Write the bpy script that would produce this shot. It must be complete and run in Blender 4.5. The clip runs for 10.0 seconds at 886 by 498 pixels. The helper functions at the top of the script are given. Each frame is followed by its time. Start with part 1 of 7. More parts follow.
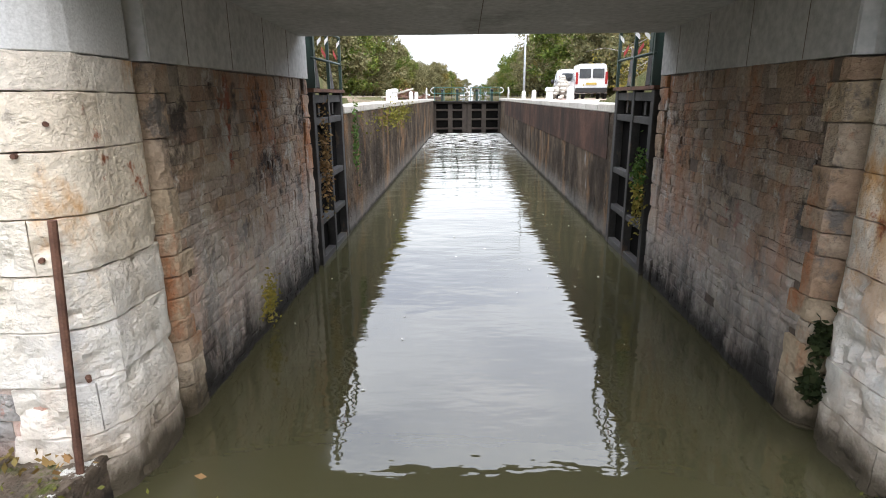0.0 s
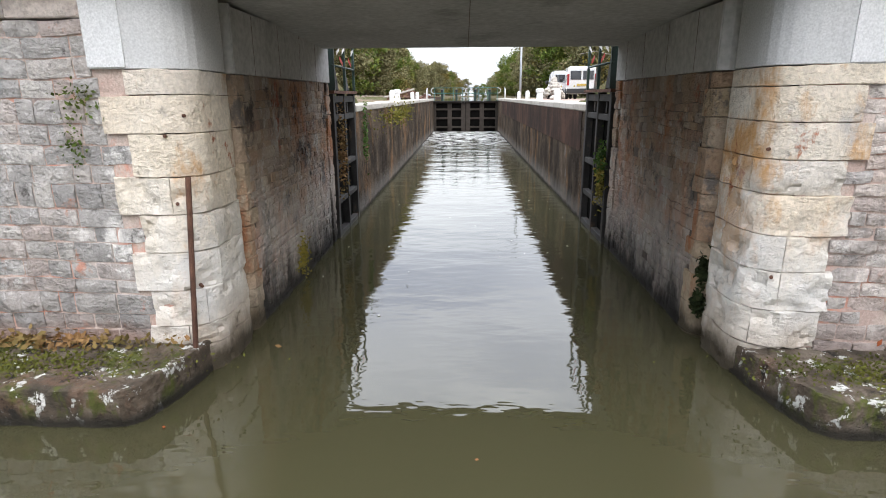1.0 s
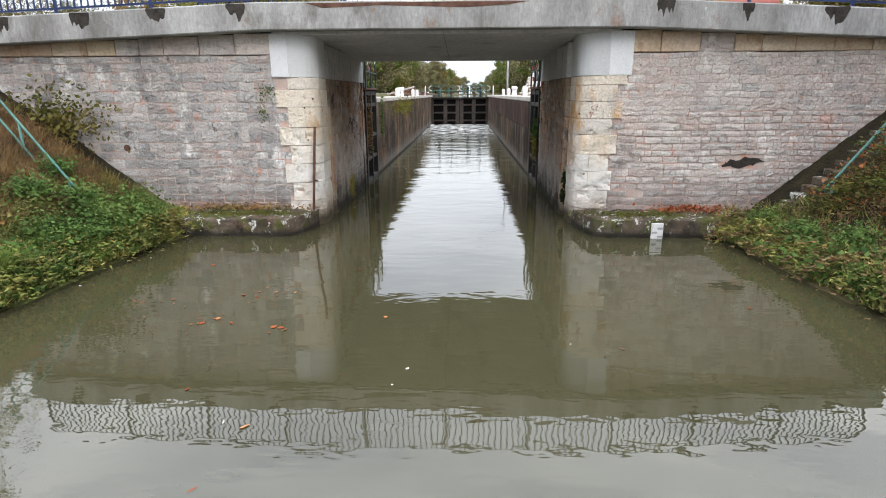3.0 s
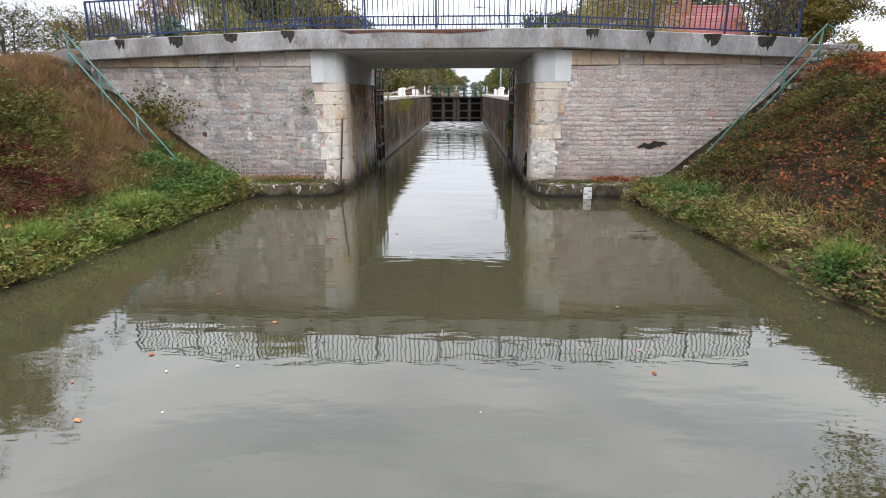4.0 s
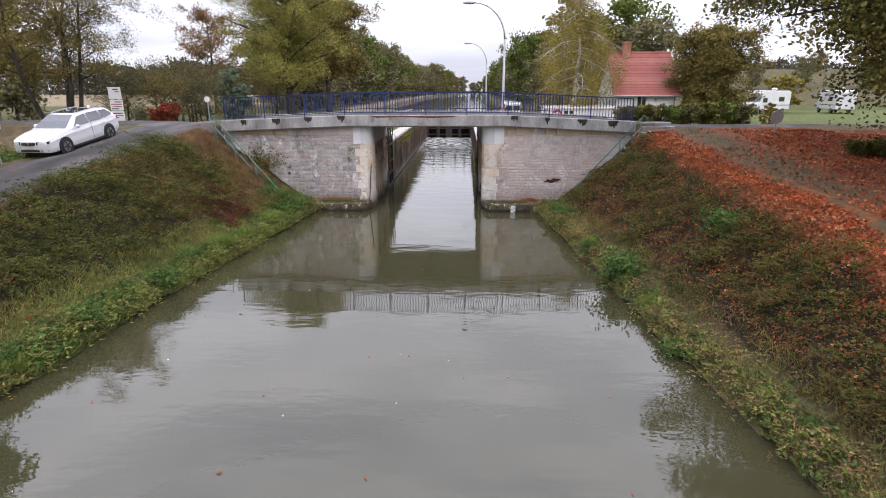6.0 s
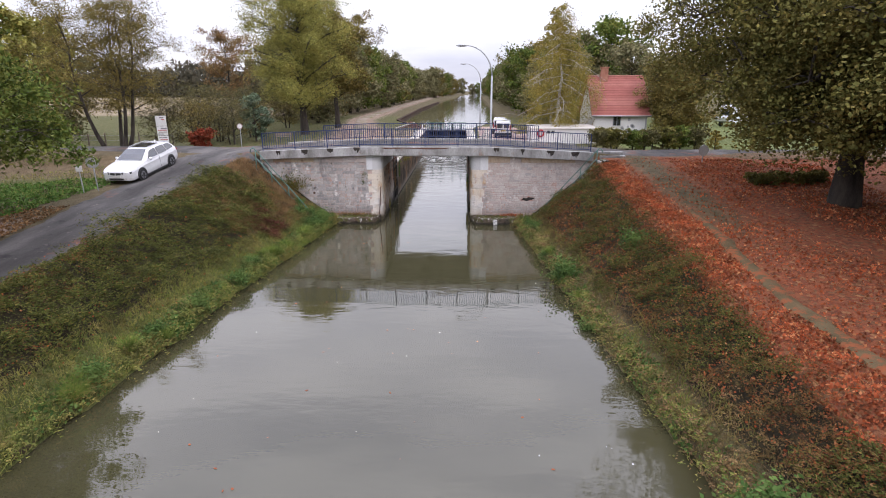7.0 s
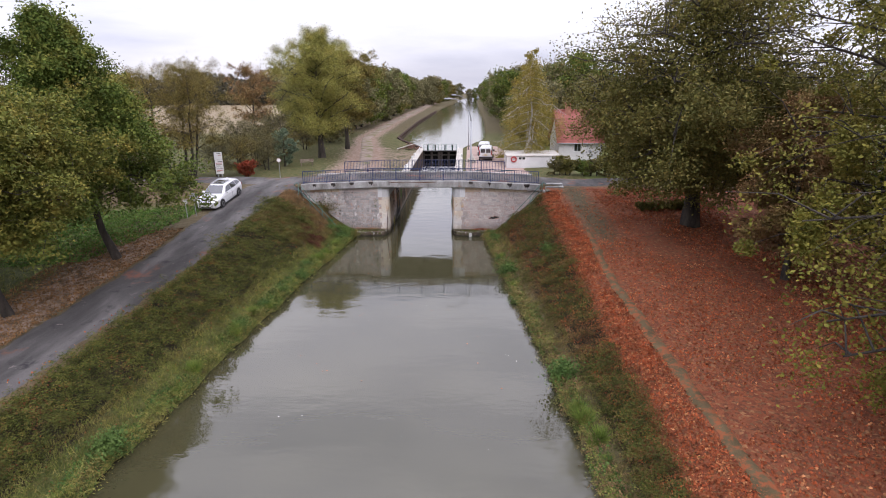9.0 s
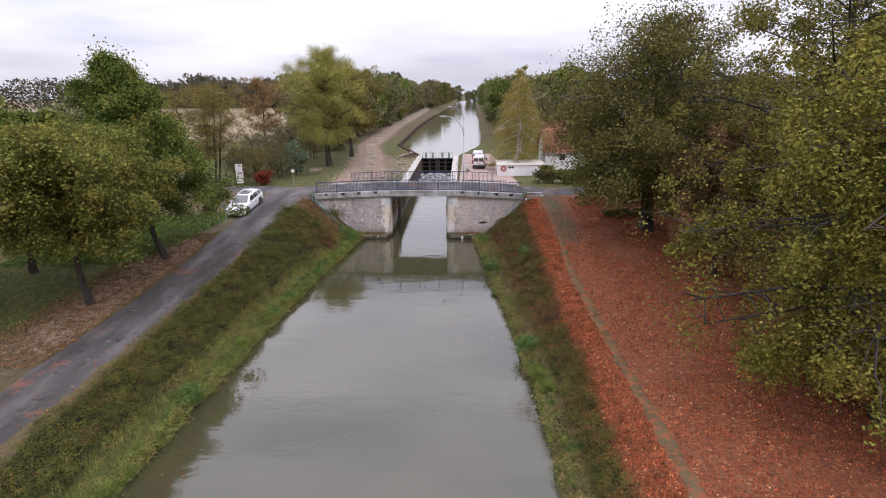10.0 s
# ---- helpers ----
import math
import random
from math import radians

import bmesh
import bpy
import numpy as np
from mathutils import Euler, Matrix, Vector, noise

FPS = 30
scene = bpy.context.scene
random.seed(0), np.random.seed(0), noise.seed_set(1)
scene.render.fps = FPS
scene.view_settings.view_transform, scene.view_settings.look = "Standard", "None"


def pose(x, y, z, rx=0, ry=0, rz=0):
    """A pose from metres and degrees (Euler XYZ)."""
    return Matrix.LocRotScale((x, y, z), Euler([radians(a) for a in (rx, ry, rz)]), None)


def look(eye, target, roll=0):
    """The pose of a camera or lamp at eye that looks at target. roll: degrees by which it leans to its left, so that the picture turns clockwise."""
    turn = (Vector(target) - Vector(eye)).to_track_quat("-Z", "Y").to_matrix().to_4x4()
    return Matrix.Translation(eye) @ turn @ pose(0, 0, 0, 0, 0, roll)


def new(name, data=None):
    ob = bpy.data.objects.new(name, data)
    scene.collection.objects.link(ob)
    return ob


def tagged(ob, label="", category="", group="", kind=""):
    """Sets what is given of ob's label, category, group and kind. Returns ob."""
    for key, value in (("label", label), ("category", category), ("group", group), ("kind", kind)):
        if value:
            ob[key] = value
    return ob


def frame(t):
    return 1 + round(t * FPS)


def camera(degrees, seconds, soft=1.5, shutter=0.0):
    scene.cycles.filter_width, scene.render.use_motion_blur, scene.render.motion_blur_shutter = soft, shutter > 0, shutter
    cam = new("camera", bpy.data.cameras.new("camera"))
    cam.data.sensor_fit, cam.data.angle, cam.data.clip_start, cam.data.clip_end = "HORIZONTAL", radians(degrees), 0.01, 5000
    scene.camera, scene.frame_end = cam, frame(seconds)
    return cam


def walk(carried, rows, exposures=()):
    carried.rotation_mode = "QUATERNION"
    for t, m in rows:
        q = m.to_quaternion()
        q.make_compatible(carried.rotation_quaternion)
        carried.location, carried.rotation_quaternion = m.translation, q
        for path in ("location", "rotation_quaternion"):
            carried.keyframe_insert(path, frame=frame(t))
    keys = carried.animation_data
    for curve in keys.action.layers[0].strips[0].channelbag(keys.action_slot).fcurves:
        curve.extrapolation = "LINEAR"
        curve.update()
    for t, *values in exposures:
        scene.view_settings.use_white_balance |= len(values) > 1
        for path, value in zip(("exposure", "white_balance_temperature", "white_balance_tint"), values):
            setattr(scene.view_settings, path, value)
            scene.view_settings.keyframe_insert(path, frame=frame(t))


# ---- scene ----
cam = camera(77.2, 10.0, 1.0)
PATH = [
    (0, (-0.211, -3.228, 2.762), (-0.286, -1.3, 2.232), -0.4),
    (0.5, (-0.141, -4.105, 2.767), (-0.217, -2.179, 2.237), -0.4),
    (1, (-0.072, -5.176, 2.784), (-0.148, -3.249, 2.253), -0.3),
    (1.5, (-0.001, -6.372, 2.775), (-0.075, -4.446, 2.243), -0.3),
    (2, (0.124, -7.921, 2.747), (0.051, -5.995, 2.213), -0.3),
    (2.5, (0.237, -9.617, 2.695), (0.165, -7.692, 2.159), -0.3),
    (4, (0.757, -15.981, 2.751), (0.685, -14.057, 2.21), -0.2),
    (4.5, (0.97, -18.378, 3.032), (0.898, -16.455, 2.487), -0.1),
    (5, (1.217, -21.075, 3.587), (1.144, -19.153, 3.039), -0.1),
    (5.5, (1.499, -23.726, 4.458), (1.428, -21.805, 3.908), -0.1),
    (6, (1.766, -26.63, 5.521), (1.695, -24.709, 4.969), -0.1),
    (7.5, (2.461, -35.517, 8.621), (2.39, -33.597, 8.065), -0.2),
    (8, (2.738, -38.49, 9.592), (2.667, -36.57, 9.037), -0.3),
    (8.5, (3.059, -41.378, 10.524), (2.989, -39.458, 9.969), -0.3),
    (9, (3.458, -44.571, 11.517), (3.388, -42.651, 10.962), -0.4),
    (9.5, (3.808, -47.633, 12.443), (3.738, -45.713, 11.887), -0.5),
    (10, (4.122, -50.928, 13.475), (4.052, -49.008, 12.919), -0.5),
]
walk(cam, [(t, look(eye, target, roll)) for t, eye, target, roll in PATH],
     [(0.0, 1.03, 6500, 10), (1.0, 0.78, 6500, 10), (2.5, 0.66, 6500, 9), (4.0, 0.50, 6450, 12), (5.5, 0.18, 6400, 17), (7.5, 0.22, 6400, 20), (10.0, 0.03, 6450, 21)])

# ---- light ----
world = bpy.data.worlds.new("world")
scene.world = world
world.use_nodes = True
wt = world.node_tree
SUN_UP, SUN_TURN = 38.0, 150.0
sky = wt.nodes.new("ShaderNodeTexSky")
sky.sky_type, sky.sun_disc = "NISHITA", False
sky.sun_elevation, sky.sun_rotation = radians(SUN_UP), radians(SUN_TURN)
wc = wt.nodes.new("ShaderNodeTexCoord")
wm = wt.nodes.new("ShaderNodeMapping")
wm.inputs["Scale"].default_value = (1.0, 1.0, 5.0)
wn = wt.nodes.new("ShaderNodeTexNoise")
wn.inputs["Scale"].default_value, wn.inputs["Detail"].default_value = 2.2, 6.0
wr = wt.nodes.new("ShaderNodeValToRGB")
wr.color_ramp.elements[0].position, wr.color_ramp.elements[0].color = 0.34, (0.61, 0.65, 0.76, 1)
wr.color_ramp.elements[1].position, wr.color_ramp.elements[1].color = 0.62, (1.0, 1.03, 1.08, 1)
ws = wt.nodes.new("ShaderNodeVectorMath")
ws.operation = "SCALE"
ws.inputs["Scale"].default_value = 0.09
wx = wt.nodes.new("ShaderNodeMix")
wx.data_type = "RGBA"
wx.inputs[0].default_value = 0.88
wb = wt.nodes["Background"]
wb.inputs["Strength"].default_value = 1.0
wz = wt.nodes.new("ShaderNodeSeparateXYZ")
wg = wt.nodes.new("ShaderNodeMapRange")
for key, v in (("From Min", 0.0), ("From Max", 1.0), ("To Min", 0.91), ("To Max", 3.5)):
    wg.inputs[key].default_value = v
wk = wt.nodes.new("ShaderNodeVectorMath")
wk.operation = "SCALE"
wt.links.new(wc.outputs["Generated"], wz.inputs[0])
wt.links.new(wz.outputs["Z"], wg.inputs["Value"])
wt.links.new(wg.outputs[0], wk.inputs["Scale"])
wt.links.new(wx.outputs[2], wk.inputs[0])
wt.links.new(wc.outputs["Generated"], wm.inputs["Vector"])
wt.links.new(wm.outputs[0], wn.inputs["Vector"])
wt.links.new(wn.outputs["Fac"], wr.inputs["Fac"])
wt.links.new(sky.outputs[0], ws.inputs[0])
wt.links.new(ws.outputs[0], wx.inputs[6])
wt.links.new(wr.outputs[0], wx.inputs[7])
wt.links.new(wk.outputs[0], wb.inputs["Color"])
sun = new("sun", bpy.data.lights.new("sun", "SUN"))
sun.data.energy, sun.data.angle, sun.data.color = 0.7, radians(25), (1.0, 0.96, 0.9)
az = radians(SUN_TURN)
sun.matrix_world = look((60 * math.sin(az), 60 * math.cos(az), 60 * math.tan(radians(SUN_UP))), (0, 0, 0))
scene.view_settings.exposure = 0.0


# ---- materials ----
def node(t, kind, **values):
    n = t.nodes.new(kind)
    for key, v in values.items():
        n.inputs[key.replace("_", " ")].default_value = v
    return n


def rampn(t, fac, stops):
    n = t.nodes.new("ShaderNodeValToRGB")
    e = n.color_ramp.elements
    while len(e) < len(stops):
        e.new(0.5)
    for el, (p, c) in zip(e, stops):
        el.position, el.color = p, (*c, 1)
    t.links.new(fac, n.inputs["Fac"])
    return n.outputs["Color"]


def mixn(t, fac, a, b, how="MIX"):
    n = t.nodes.new("ShaderNodeMix")
    n.data_type, n.blend_type = "RGBA", how
    for i, v in ((0, fac), (6, a), (7, b)):
        if isinstance(v, (int, float)):
            n.inputs[i].default_value = v
        elif isinstance(v, tuple):
            n.inputs[i].default_value = (*v, 1)
        else:
            t.links.new(v, n.inputs[i])
    return n.outputs[2]


def mathn(t, how, a, b=0.0, clamp=False):
    n = t.nodes.new("ShaderNodeMath")
    n.operation, n.use_clamp = how, clamp
    for i, v in ((0, a), (1, b)):
        if isinstance(v, (int, float)):
            n.inputs[i].default_value = v
        else:
            t.links.new(v, n.inputs[i])
    return n.outputs[0]


def place(t, stretch=(1, 1, 1)):
    g = t.nodes.new("ShaderNodeNewGeometry")
    m = t.nodes.new("ShaderNodeMapping")
    m.inputs["Scale"].default_value = stretch
    t.links.new(g.outputs["Position"], m.inputs["Vector"])
    return m.outputs[0]


def noisen(t, vec, scale, detail=5.0, rough=0.6):
    n = node(t, "ShaderNodeTexNoise", Scale=scale, Detail=detail, Roughness=rough)
    t.links.new(vec, n.inputs["Vector"])
    return n.outputs["Fac"]


def surf(name, stops, scale=1.5, fine=25.0, rough=0.85, bump=0.01, metal=0.0, rand=None, island=None, dirt=None,
         dirt_scale=0.8, dirt_at=(0.5, 0.62), stretch=(1, 1, 1), amount=0.45, spec=0.3, coat=0.0, marks=(), tides=(), chips=0.0):
    """A worn surface: a large and a fine grain, colours by piece or leaf (rand, island), stains (dirt)."""
    m = bpy.data.materials.new(name)
    m.use_nodes = True
    t = m.node_tree
    s = t.nodes["Principled BSDF"]
    vec = place(t, stretch)
    big, small = noisen(t, vec, scale), noisen(t, vec, fine, 4.0)
    col = rampn(t, big, stops)
    if rand:
        o = t.nodes.new("ShaderNodeObjectInfo")
        col = mixn(t, amount, col, rampn(t, o.outputs["Random"], rand))
    if island:
        g = t.nodes.new("ShaderNodeNewGeometry")
        col = mixn(t, amount, col, rampn(t, g.outputs["Random Per Island"], island))
    col = mixn(t, 0.55, col, rampn(t, small, [(0.3, (0.45, 0.45, 0.45)), (0.7, (1.0, 1.0, 1.0))]), "MULTIPLY")
    if dirt:
        d = noisen(t, place(t, (1, 1, 0.45)), dirt_scale, 6.0, 0.7)
        f = t.nodes.new("ShaderNodeMapRange")
        f.inputs["From Min"].default_value, f.inputs["From Max"].default_value = dirt_at
        t.links.new(d, f.inputs["Value"])
        col = mixn(t, f.outputs[0], col, dirt)
    for colour, size, lo, hi in marks:
        f = t.nodes.new("ShaderNodeMapRange")
        f.inputs["From Min"].default_value, f.inputs["From Max"].default_value = lo, hi
        t.links.new(noisen(t, place(t, (1, 1, 0.7)), size, 7.0, 0.72), f.inputs["Value"])
        col = mixn(t, f.outputs[0], col, colour)
    for colour, low, high, ragged, most in tides:
        sep = t.nodes.new("ShaderNodeSeparateXYZ")
        t.links.new(place(t), sep.inputs[0])
        zz = mathn(t, "ADD", sep.outputs["Z"], mathn(t, "MULTIPLY", mathn(t, "SUBTRACT", noisen(t, place(t, (1, 1, 0.3)), 2.2, 6.0, 0.7), 0.5), ragged))
        f = t.nodes.new("ShaderNodeMapRange")
        for key, v in (("From Min", low), ("From Max", high), ("To Min", most), ("To Max", 0.0)):
            f.inputs[key].default_value = v
        t.links.new(zz, f.inputs["Value"])
        col = mixn(t, f.outputs[0], col, colour)
    t.links.new(col, s.inputs["Base Color"])
    s.inputs["Roughness"].default_value, s.inputs["Metallic"].default_value = rough, metal
    s.inputs["Specular IOR Level"].default_value = spec
    s.inputs["Coat Weight"].default_value = coat
    if bump:
        b = node(t, "ShaderNodeBump", Strength=0.9, Distance=bump)
        relief = mathn(t, "ADD", small, mathn(t, "MULTIPLY", big, 1.5))
        if chips:
            for size, weight in ((3.0, 1.0), (8.0, 0.6)):
                f = t.nodes.new("ShaderNodeMapRange")
                for key, v in (("From Min", 0.50), ("From Max", 0.62), ("To Min", 0.0), ("To Max", -weight * chips)):
                    f.inputs[key].default_value = v
                t.links.new(noisen(t, place(t, (1, 1, 1.4)), size, 6.0, 0.7), f.inputs["Value"])
                relief = mathn(t, "ADD", relief, f.outputs[0])
        t.links.new(relief, b.inputs["Height"])
        t.links.new(b.outputs[0], s.inputs["Normal"])
    return m


def plain(name, c, rough=0.5, metal=0.0, spec=0.5, coat=0.0):
    return surf(name, [(0.3, tuple(v * 0.88 for v in c)), (0.7, c)], 3.0, 60.0, rough, 0.0, metal, spec=spec, coat=coat)


CONCRETE = surf("concrete", [(0.3, (0.19, 0.183, 0.172)), (0.5, (0.33, 0.32, 0.305)), (0.7, (0.50, 0.49, 0.47))], 1.2, 22, 0.9, 0.01, chips=0.5,
                dirt=(0.13, 0.12, 0.105), dirt_scale=1.3, dirt_at=(0.54, 0.70), stretch=(1, 1, 0.35), marks=[((0.24, 0.14, 0.09), 1.7, 0.60, 0.70), ((0.62, 0.61, 0.59), 3.0, 0.64, 0.70)])
FRESH = surf("smooth_concrete", [(0.3, (0.56, 0.56, 0.555)), (0.7, (0.66, 0.655, 0.645))], 0.5, 60, 0.85, 0.003,
             dirt=(0.30, 0.29, 0.27), dirt_scale=0.7, dirt_at=(0.55, 0.8))
SOFFIT = surf("soffit_concrete", [(0.3, (0.47, 0.46, 0.445)), (0.7, (0.63, 0.62, 0.605))], 0.5, 12, 0.9, 0.003, dirt=(0.24, 0.23, 0.215), dirt_at=(0.56, 0.74), marks=[((0.66, 0.65, 0.635), 1.0, 0.6, 0.72)])
LIME = surf("limestone", [(0.25, (0.57, 0.45, 0.33)), (0.42, (0.72, 0.625, 0.50)), (0.7, (0.78, 0.73, 0.65))], 1.2, 22, 0.9, 0.02,
            rand=[(0.0, (0.74, 0.60, 0.44)), (0.3, (0.78, 0.725, 0.645)), (0.6, (0.74, 0.63, 0.49)), (1.0, (0.66, 0.61, 0.56))],
            dirt=(0.50, 0.29, 0.13), dirt_scale=1.3, dirt_at=(0.53, 0.63), amount=0.6, chips=0.5,
            marks=[((0.44, 0.41, 0.38), 1.0, 0.56, 0.66), ((0.28, 0.25, 0.22), 3.4, 0.62, 0.69), ((0.32, 0.11, 0.05), 1.6, 0.605, 0.65), ((0.09, 0.04, 0.03), 8.0, 0.69, 0.72)],
            tides=[((0.70, 0.685, 0.66), 0.9, 2.0, 2.8, 0.6), ((0.33, 0.22, 0.12), 0.25, 0.8, 1.2, 0.5), ((0.045, 0.035, 0.02), 0.12, 0.42, 0.6, 0.95)])
STAINED = surf("stained_limestone", [(0.3, (0.33, 0.24, 0.16)), (0.5, (0.46, 0.36, 0.26)), (0.7, (0.56, 0.48, 0.38))], 1.6, 22, 0.9, 0.02, chips=0.8,
               rand=[(0.0, (0.50, 0.38, 0.24)), (0.4, (0.44, 0.36, 0.28)), (0.7, (0.36, 0.20, 0.12)), (1.0, (0.50, 0.45, 0.38))], dirt=(0.36, 0.16, 0.08), dirt_scale=1.4, dirt_at=(0.52, 0.62), amount=0.5,
               marks=[((0.16, 0.14, 0.125), 2.2, 0.58, 0.66)], tides=[((0.045, 0.035, 0.02), 0.12, 0.42, 0.6, 0.95)])
CAPSTONE = surf("ochre_capping_stone", [(0.3, (0.50, 0.36, 0.24)), (0.5, (0.60, 0.47, 0.34)), (0.7, (0.68, 0.58, 0.47))], 1.6, 20, 0.9, 0.012, chips=0.4,
                rand=[(0.0, (0.58, 0.42, 0.28)), (0.5, (0.64, 0.52, 0.37)), (1.0, (0.52, 0.33, 0.23))], dirt=(0.30, 0.17, 0.10), dirt_scale=2.0, dirt_at=(0.56, 0.68))
WHITEWASH = surf("white_cement", [(0.3, (0.68, 0.68, 0.68)), (0.7, (0.76, 0.76, 0.755))], 0.8, 60, 0.9, 0.003, dirt=(0.5, 0.49, 0.48), dirt_scale=1.5, dirt_at=(0.6, 0.75))
RUBBLE = surf("rubble_stone", [(0.3, (0.50, 0.43, 0.385)), (0.5, (0.64, 0.57, 0.52)), (0.7, (0.75, 0.70, 0.645))], 0.8, 30, 0.92, 0.022, chips=0.9,
              rand=[(0.0, (0.46, 0.42, 0.40)), (0.2, (0.70, 0.64, 0.585)), (0.45, (0.66, 0.52, 0.455)), (0.65, (0.74, 0.68, 0.62)), (0.85, (0.60, 0.43, 0.365)), (1.0, (0.40, 0.385, 0.38))],
              dirt=(0.27, 0.245, 0.23), dirt_scale=0.9, dirt_at=(0.58, 0.70), amount=0.5,
              marks=[((0.74, 0.69, 0.645), 1.3, 0.56, 0.64), ((0.12, 0.105, 0.095), 3.5, 0.63, 0.68), ((0.58, 0.36, 0.29), 1.1, 0.58, 0.68)],
              tides=[((0.30, 0.15, 0.10), 0.35, 0.70, 0.6, 0.6), ((0.22, 0.20, 0.19), 0.5, 1.15, 1.6, 0.55)])
RUBBLE_DARK = surf("grey_brown_rubble", [(0.3, (0.30, 0.28, 0.265)), (0.5, (0.42, 0.395, 0.375)), (0.7, (0.56, 0.53, 0.505))], 0.8, 30, 0.92, 0.022, chips=0.9,
              rand=[(0.0, (0.28, 0.27, 0.265)), (0.25, (0.60, 0.565, 0.53)), (0.45, (0.54, 0.42, 0.37)), (0.7, (0.66, 0.615, 0.57)), (0.85, (0.44, 0.41, 0.39)), (1.0, (0.24, 0.235, 0.23))],
              dirt=(0.17, 0.16, 0.155), dirt_scale=0.9, dirt_at=(0.56, 0.68), amount=0.55,
              marks=[((0.70, 0.67, 0.635), 1.6, 0.57, 0.65), ((0.10, 0.09, 0.085), 2.6, 0.60, 0.67), ((0.50, 0.25, 0.18), 2.2, 0.60, 0.66)],
              tides=[((0.17, 0.155, 0.145), 0.4, 1.5, 2.2, 0.65), ((0.30, 0.15, 0.10), 0.4, 0.6, 0.3, 0.5)])
VAULT = surf("tunnel_stone", [(0.3, (0.22, 0.155, 0.115)), (0.5, (0.37, 0.275, 0.205)), (0.7, (0.55, 0.46, 0.37))], 1.1, 34, 0.9, 0.022,
             rand=[(0.0, (0.20, 0.16, 0.135)), (0.2, (0.50, 0.35, 0.22)), (0.4, (0.36, 0.20, 0.135)), (0.55, (0.52, 0.46, 0.40)), (0.75, (0.38, 0.30, 0.24)), (0.9, (0.62, 0.52, 0.39)), (1.0, (0.20, 0.175, 0.16))],
             dirt=(0.36, 0.155, 0.07), dirt_scale=0.75, dirt_at=(0.49, 0.61), amount=0.52, chips=0.9,
             marks=[((0.07, 0.056, 0.05), 2.0, 0.53, 0.63), ((0.27, 0.085, 0.05), 1.5, 0.60, 0.66), ((0.48, 0.44, 0.39), 3.2, 0.57, 0.66)],
             tides=[((0.50, 0.47, 0.44), 0.9, 1.9, 2.6, 0.62), ((0.028, 0.024, 0.021), 0.15, 0.95, 2.6, 0.92), ((0.016, 0.014, 0.012), 0.10, 0.32, 0.5, 0.97)])
MORTAR = surf("mortar", [(0.3, (0.48, 0.32, 0.27)), (0.5, (0.56, 0.45, 0.39)), (0.7, (0.66, 0.57, 0.52))], 1.5, 40, 0.95, 0.012, dirt=(0.24, 0.19, 0.17), dirt_scale=1.4, dirt_at=(0.58, 0.68), marks=[((0.52, 0.25, 0.18), 1.8, 0.52, 0.62)])
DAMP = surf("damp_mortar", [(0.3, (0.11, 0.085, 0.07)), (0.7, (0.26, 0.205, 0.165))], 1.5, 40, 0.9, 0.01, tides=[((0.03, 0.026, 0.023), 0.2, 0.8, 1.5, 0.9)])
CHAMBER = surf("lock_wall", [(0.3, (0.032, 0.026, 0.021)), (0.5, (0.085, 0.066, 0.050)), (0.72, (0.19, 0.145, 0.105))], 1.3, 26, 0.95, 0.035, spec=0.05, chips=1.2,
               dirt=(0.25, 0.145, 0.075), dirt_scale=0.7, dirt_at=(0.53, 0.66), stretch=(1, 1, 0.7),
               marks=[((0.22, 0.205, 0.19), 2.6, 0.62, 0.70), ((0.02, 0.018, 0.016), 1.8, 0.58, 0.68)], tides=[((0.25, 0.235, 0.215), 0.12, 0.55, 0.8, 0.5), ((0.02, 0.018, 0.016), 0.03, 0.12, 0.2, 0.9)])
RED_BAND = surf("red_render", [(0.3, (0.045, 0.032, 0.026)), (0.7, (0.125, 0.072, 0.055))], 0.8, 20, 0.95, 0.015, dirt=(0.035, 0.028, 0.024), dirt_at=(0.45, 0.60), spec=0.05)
COPING = surf("coping_stone", [(0.3, (0.30, 0.27, 0.23)), (0.7, (0.56, 0.52, 0.46))], 1.0, 20, 0.9, 0.008, rand=[(0, (0.5, 0.46, 0.4)), (1, (0.66, 0.63, 0.58))])
MOSSY = surf("mossy_ledge_stone", [(0.3, (0.05, 0.042, 0.03)), (0.5, (0.12, 0.09, 0.065)), (0.7, (0.22, 0.18, 0.14))], 2.5, 24, 0.95, 0.03, chips=0.8,
             dirt=(0.075, 0.082, 0.018), dirt_scale=2.0, dirt_at=(0.52, 0.58), marks=[((0.15, 0.085, 0.055), 1.2, 0.57, 0.66), ((0.02, 0.018, 0.014), 2.4, 0.57, 0.64), ((0.58, 0.57, 0.53), 6.0, 0.575, 0.61)],
             tides=[((0.02, 0.017, 0.012), 0.06, 0.16, 0.15, 0.95)])
GATE = surf("weathered_gate_steel", [(0.3, (0.022, 0.020, 0.019)), (0.7, (0.062, 0.058, 0.055))], 1.5, 30, 0.8, 0.003, dirt=(0.16, 0.10, 0.06), dirt_scale=2.0, dirt_at=(0.6, 0.75), spec=0.4)
# Upper gate planking; also paints shade between lower gate members and in wall recesses
BLACK = plain("wet_black_timber_and_shade", (0.006, 0.0055, 0.005), 0.9, 0.0, 0.05)
# Algae stains below the drains; also the painted shade of the wall's hollow
STAIN_SHADE = surf("black_algae_and_hollow_shade", [(0.3, (0.022, 0.019, 0.017)), (0.7, (0.075, 0.065, 0.056))], 5.0, 40, 0.95, 0.004, spec=0.1)
BLUE = surf("blue_rail_paint", [(0.3, (0.018, 0.03, 0.08)), (0.7, (0.03, 0.052, 0.145))], 2, 40, 0.5, 0.001)
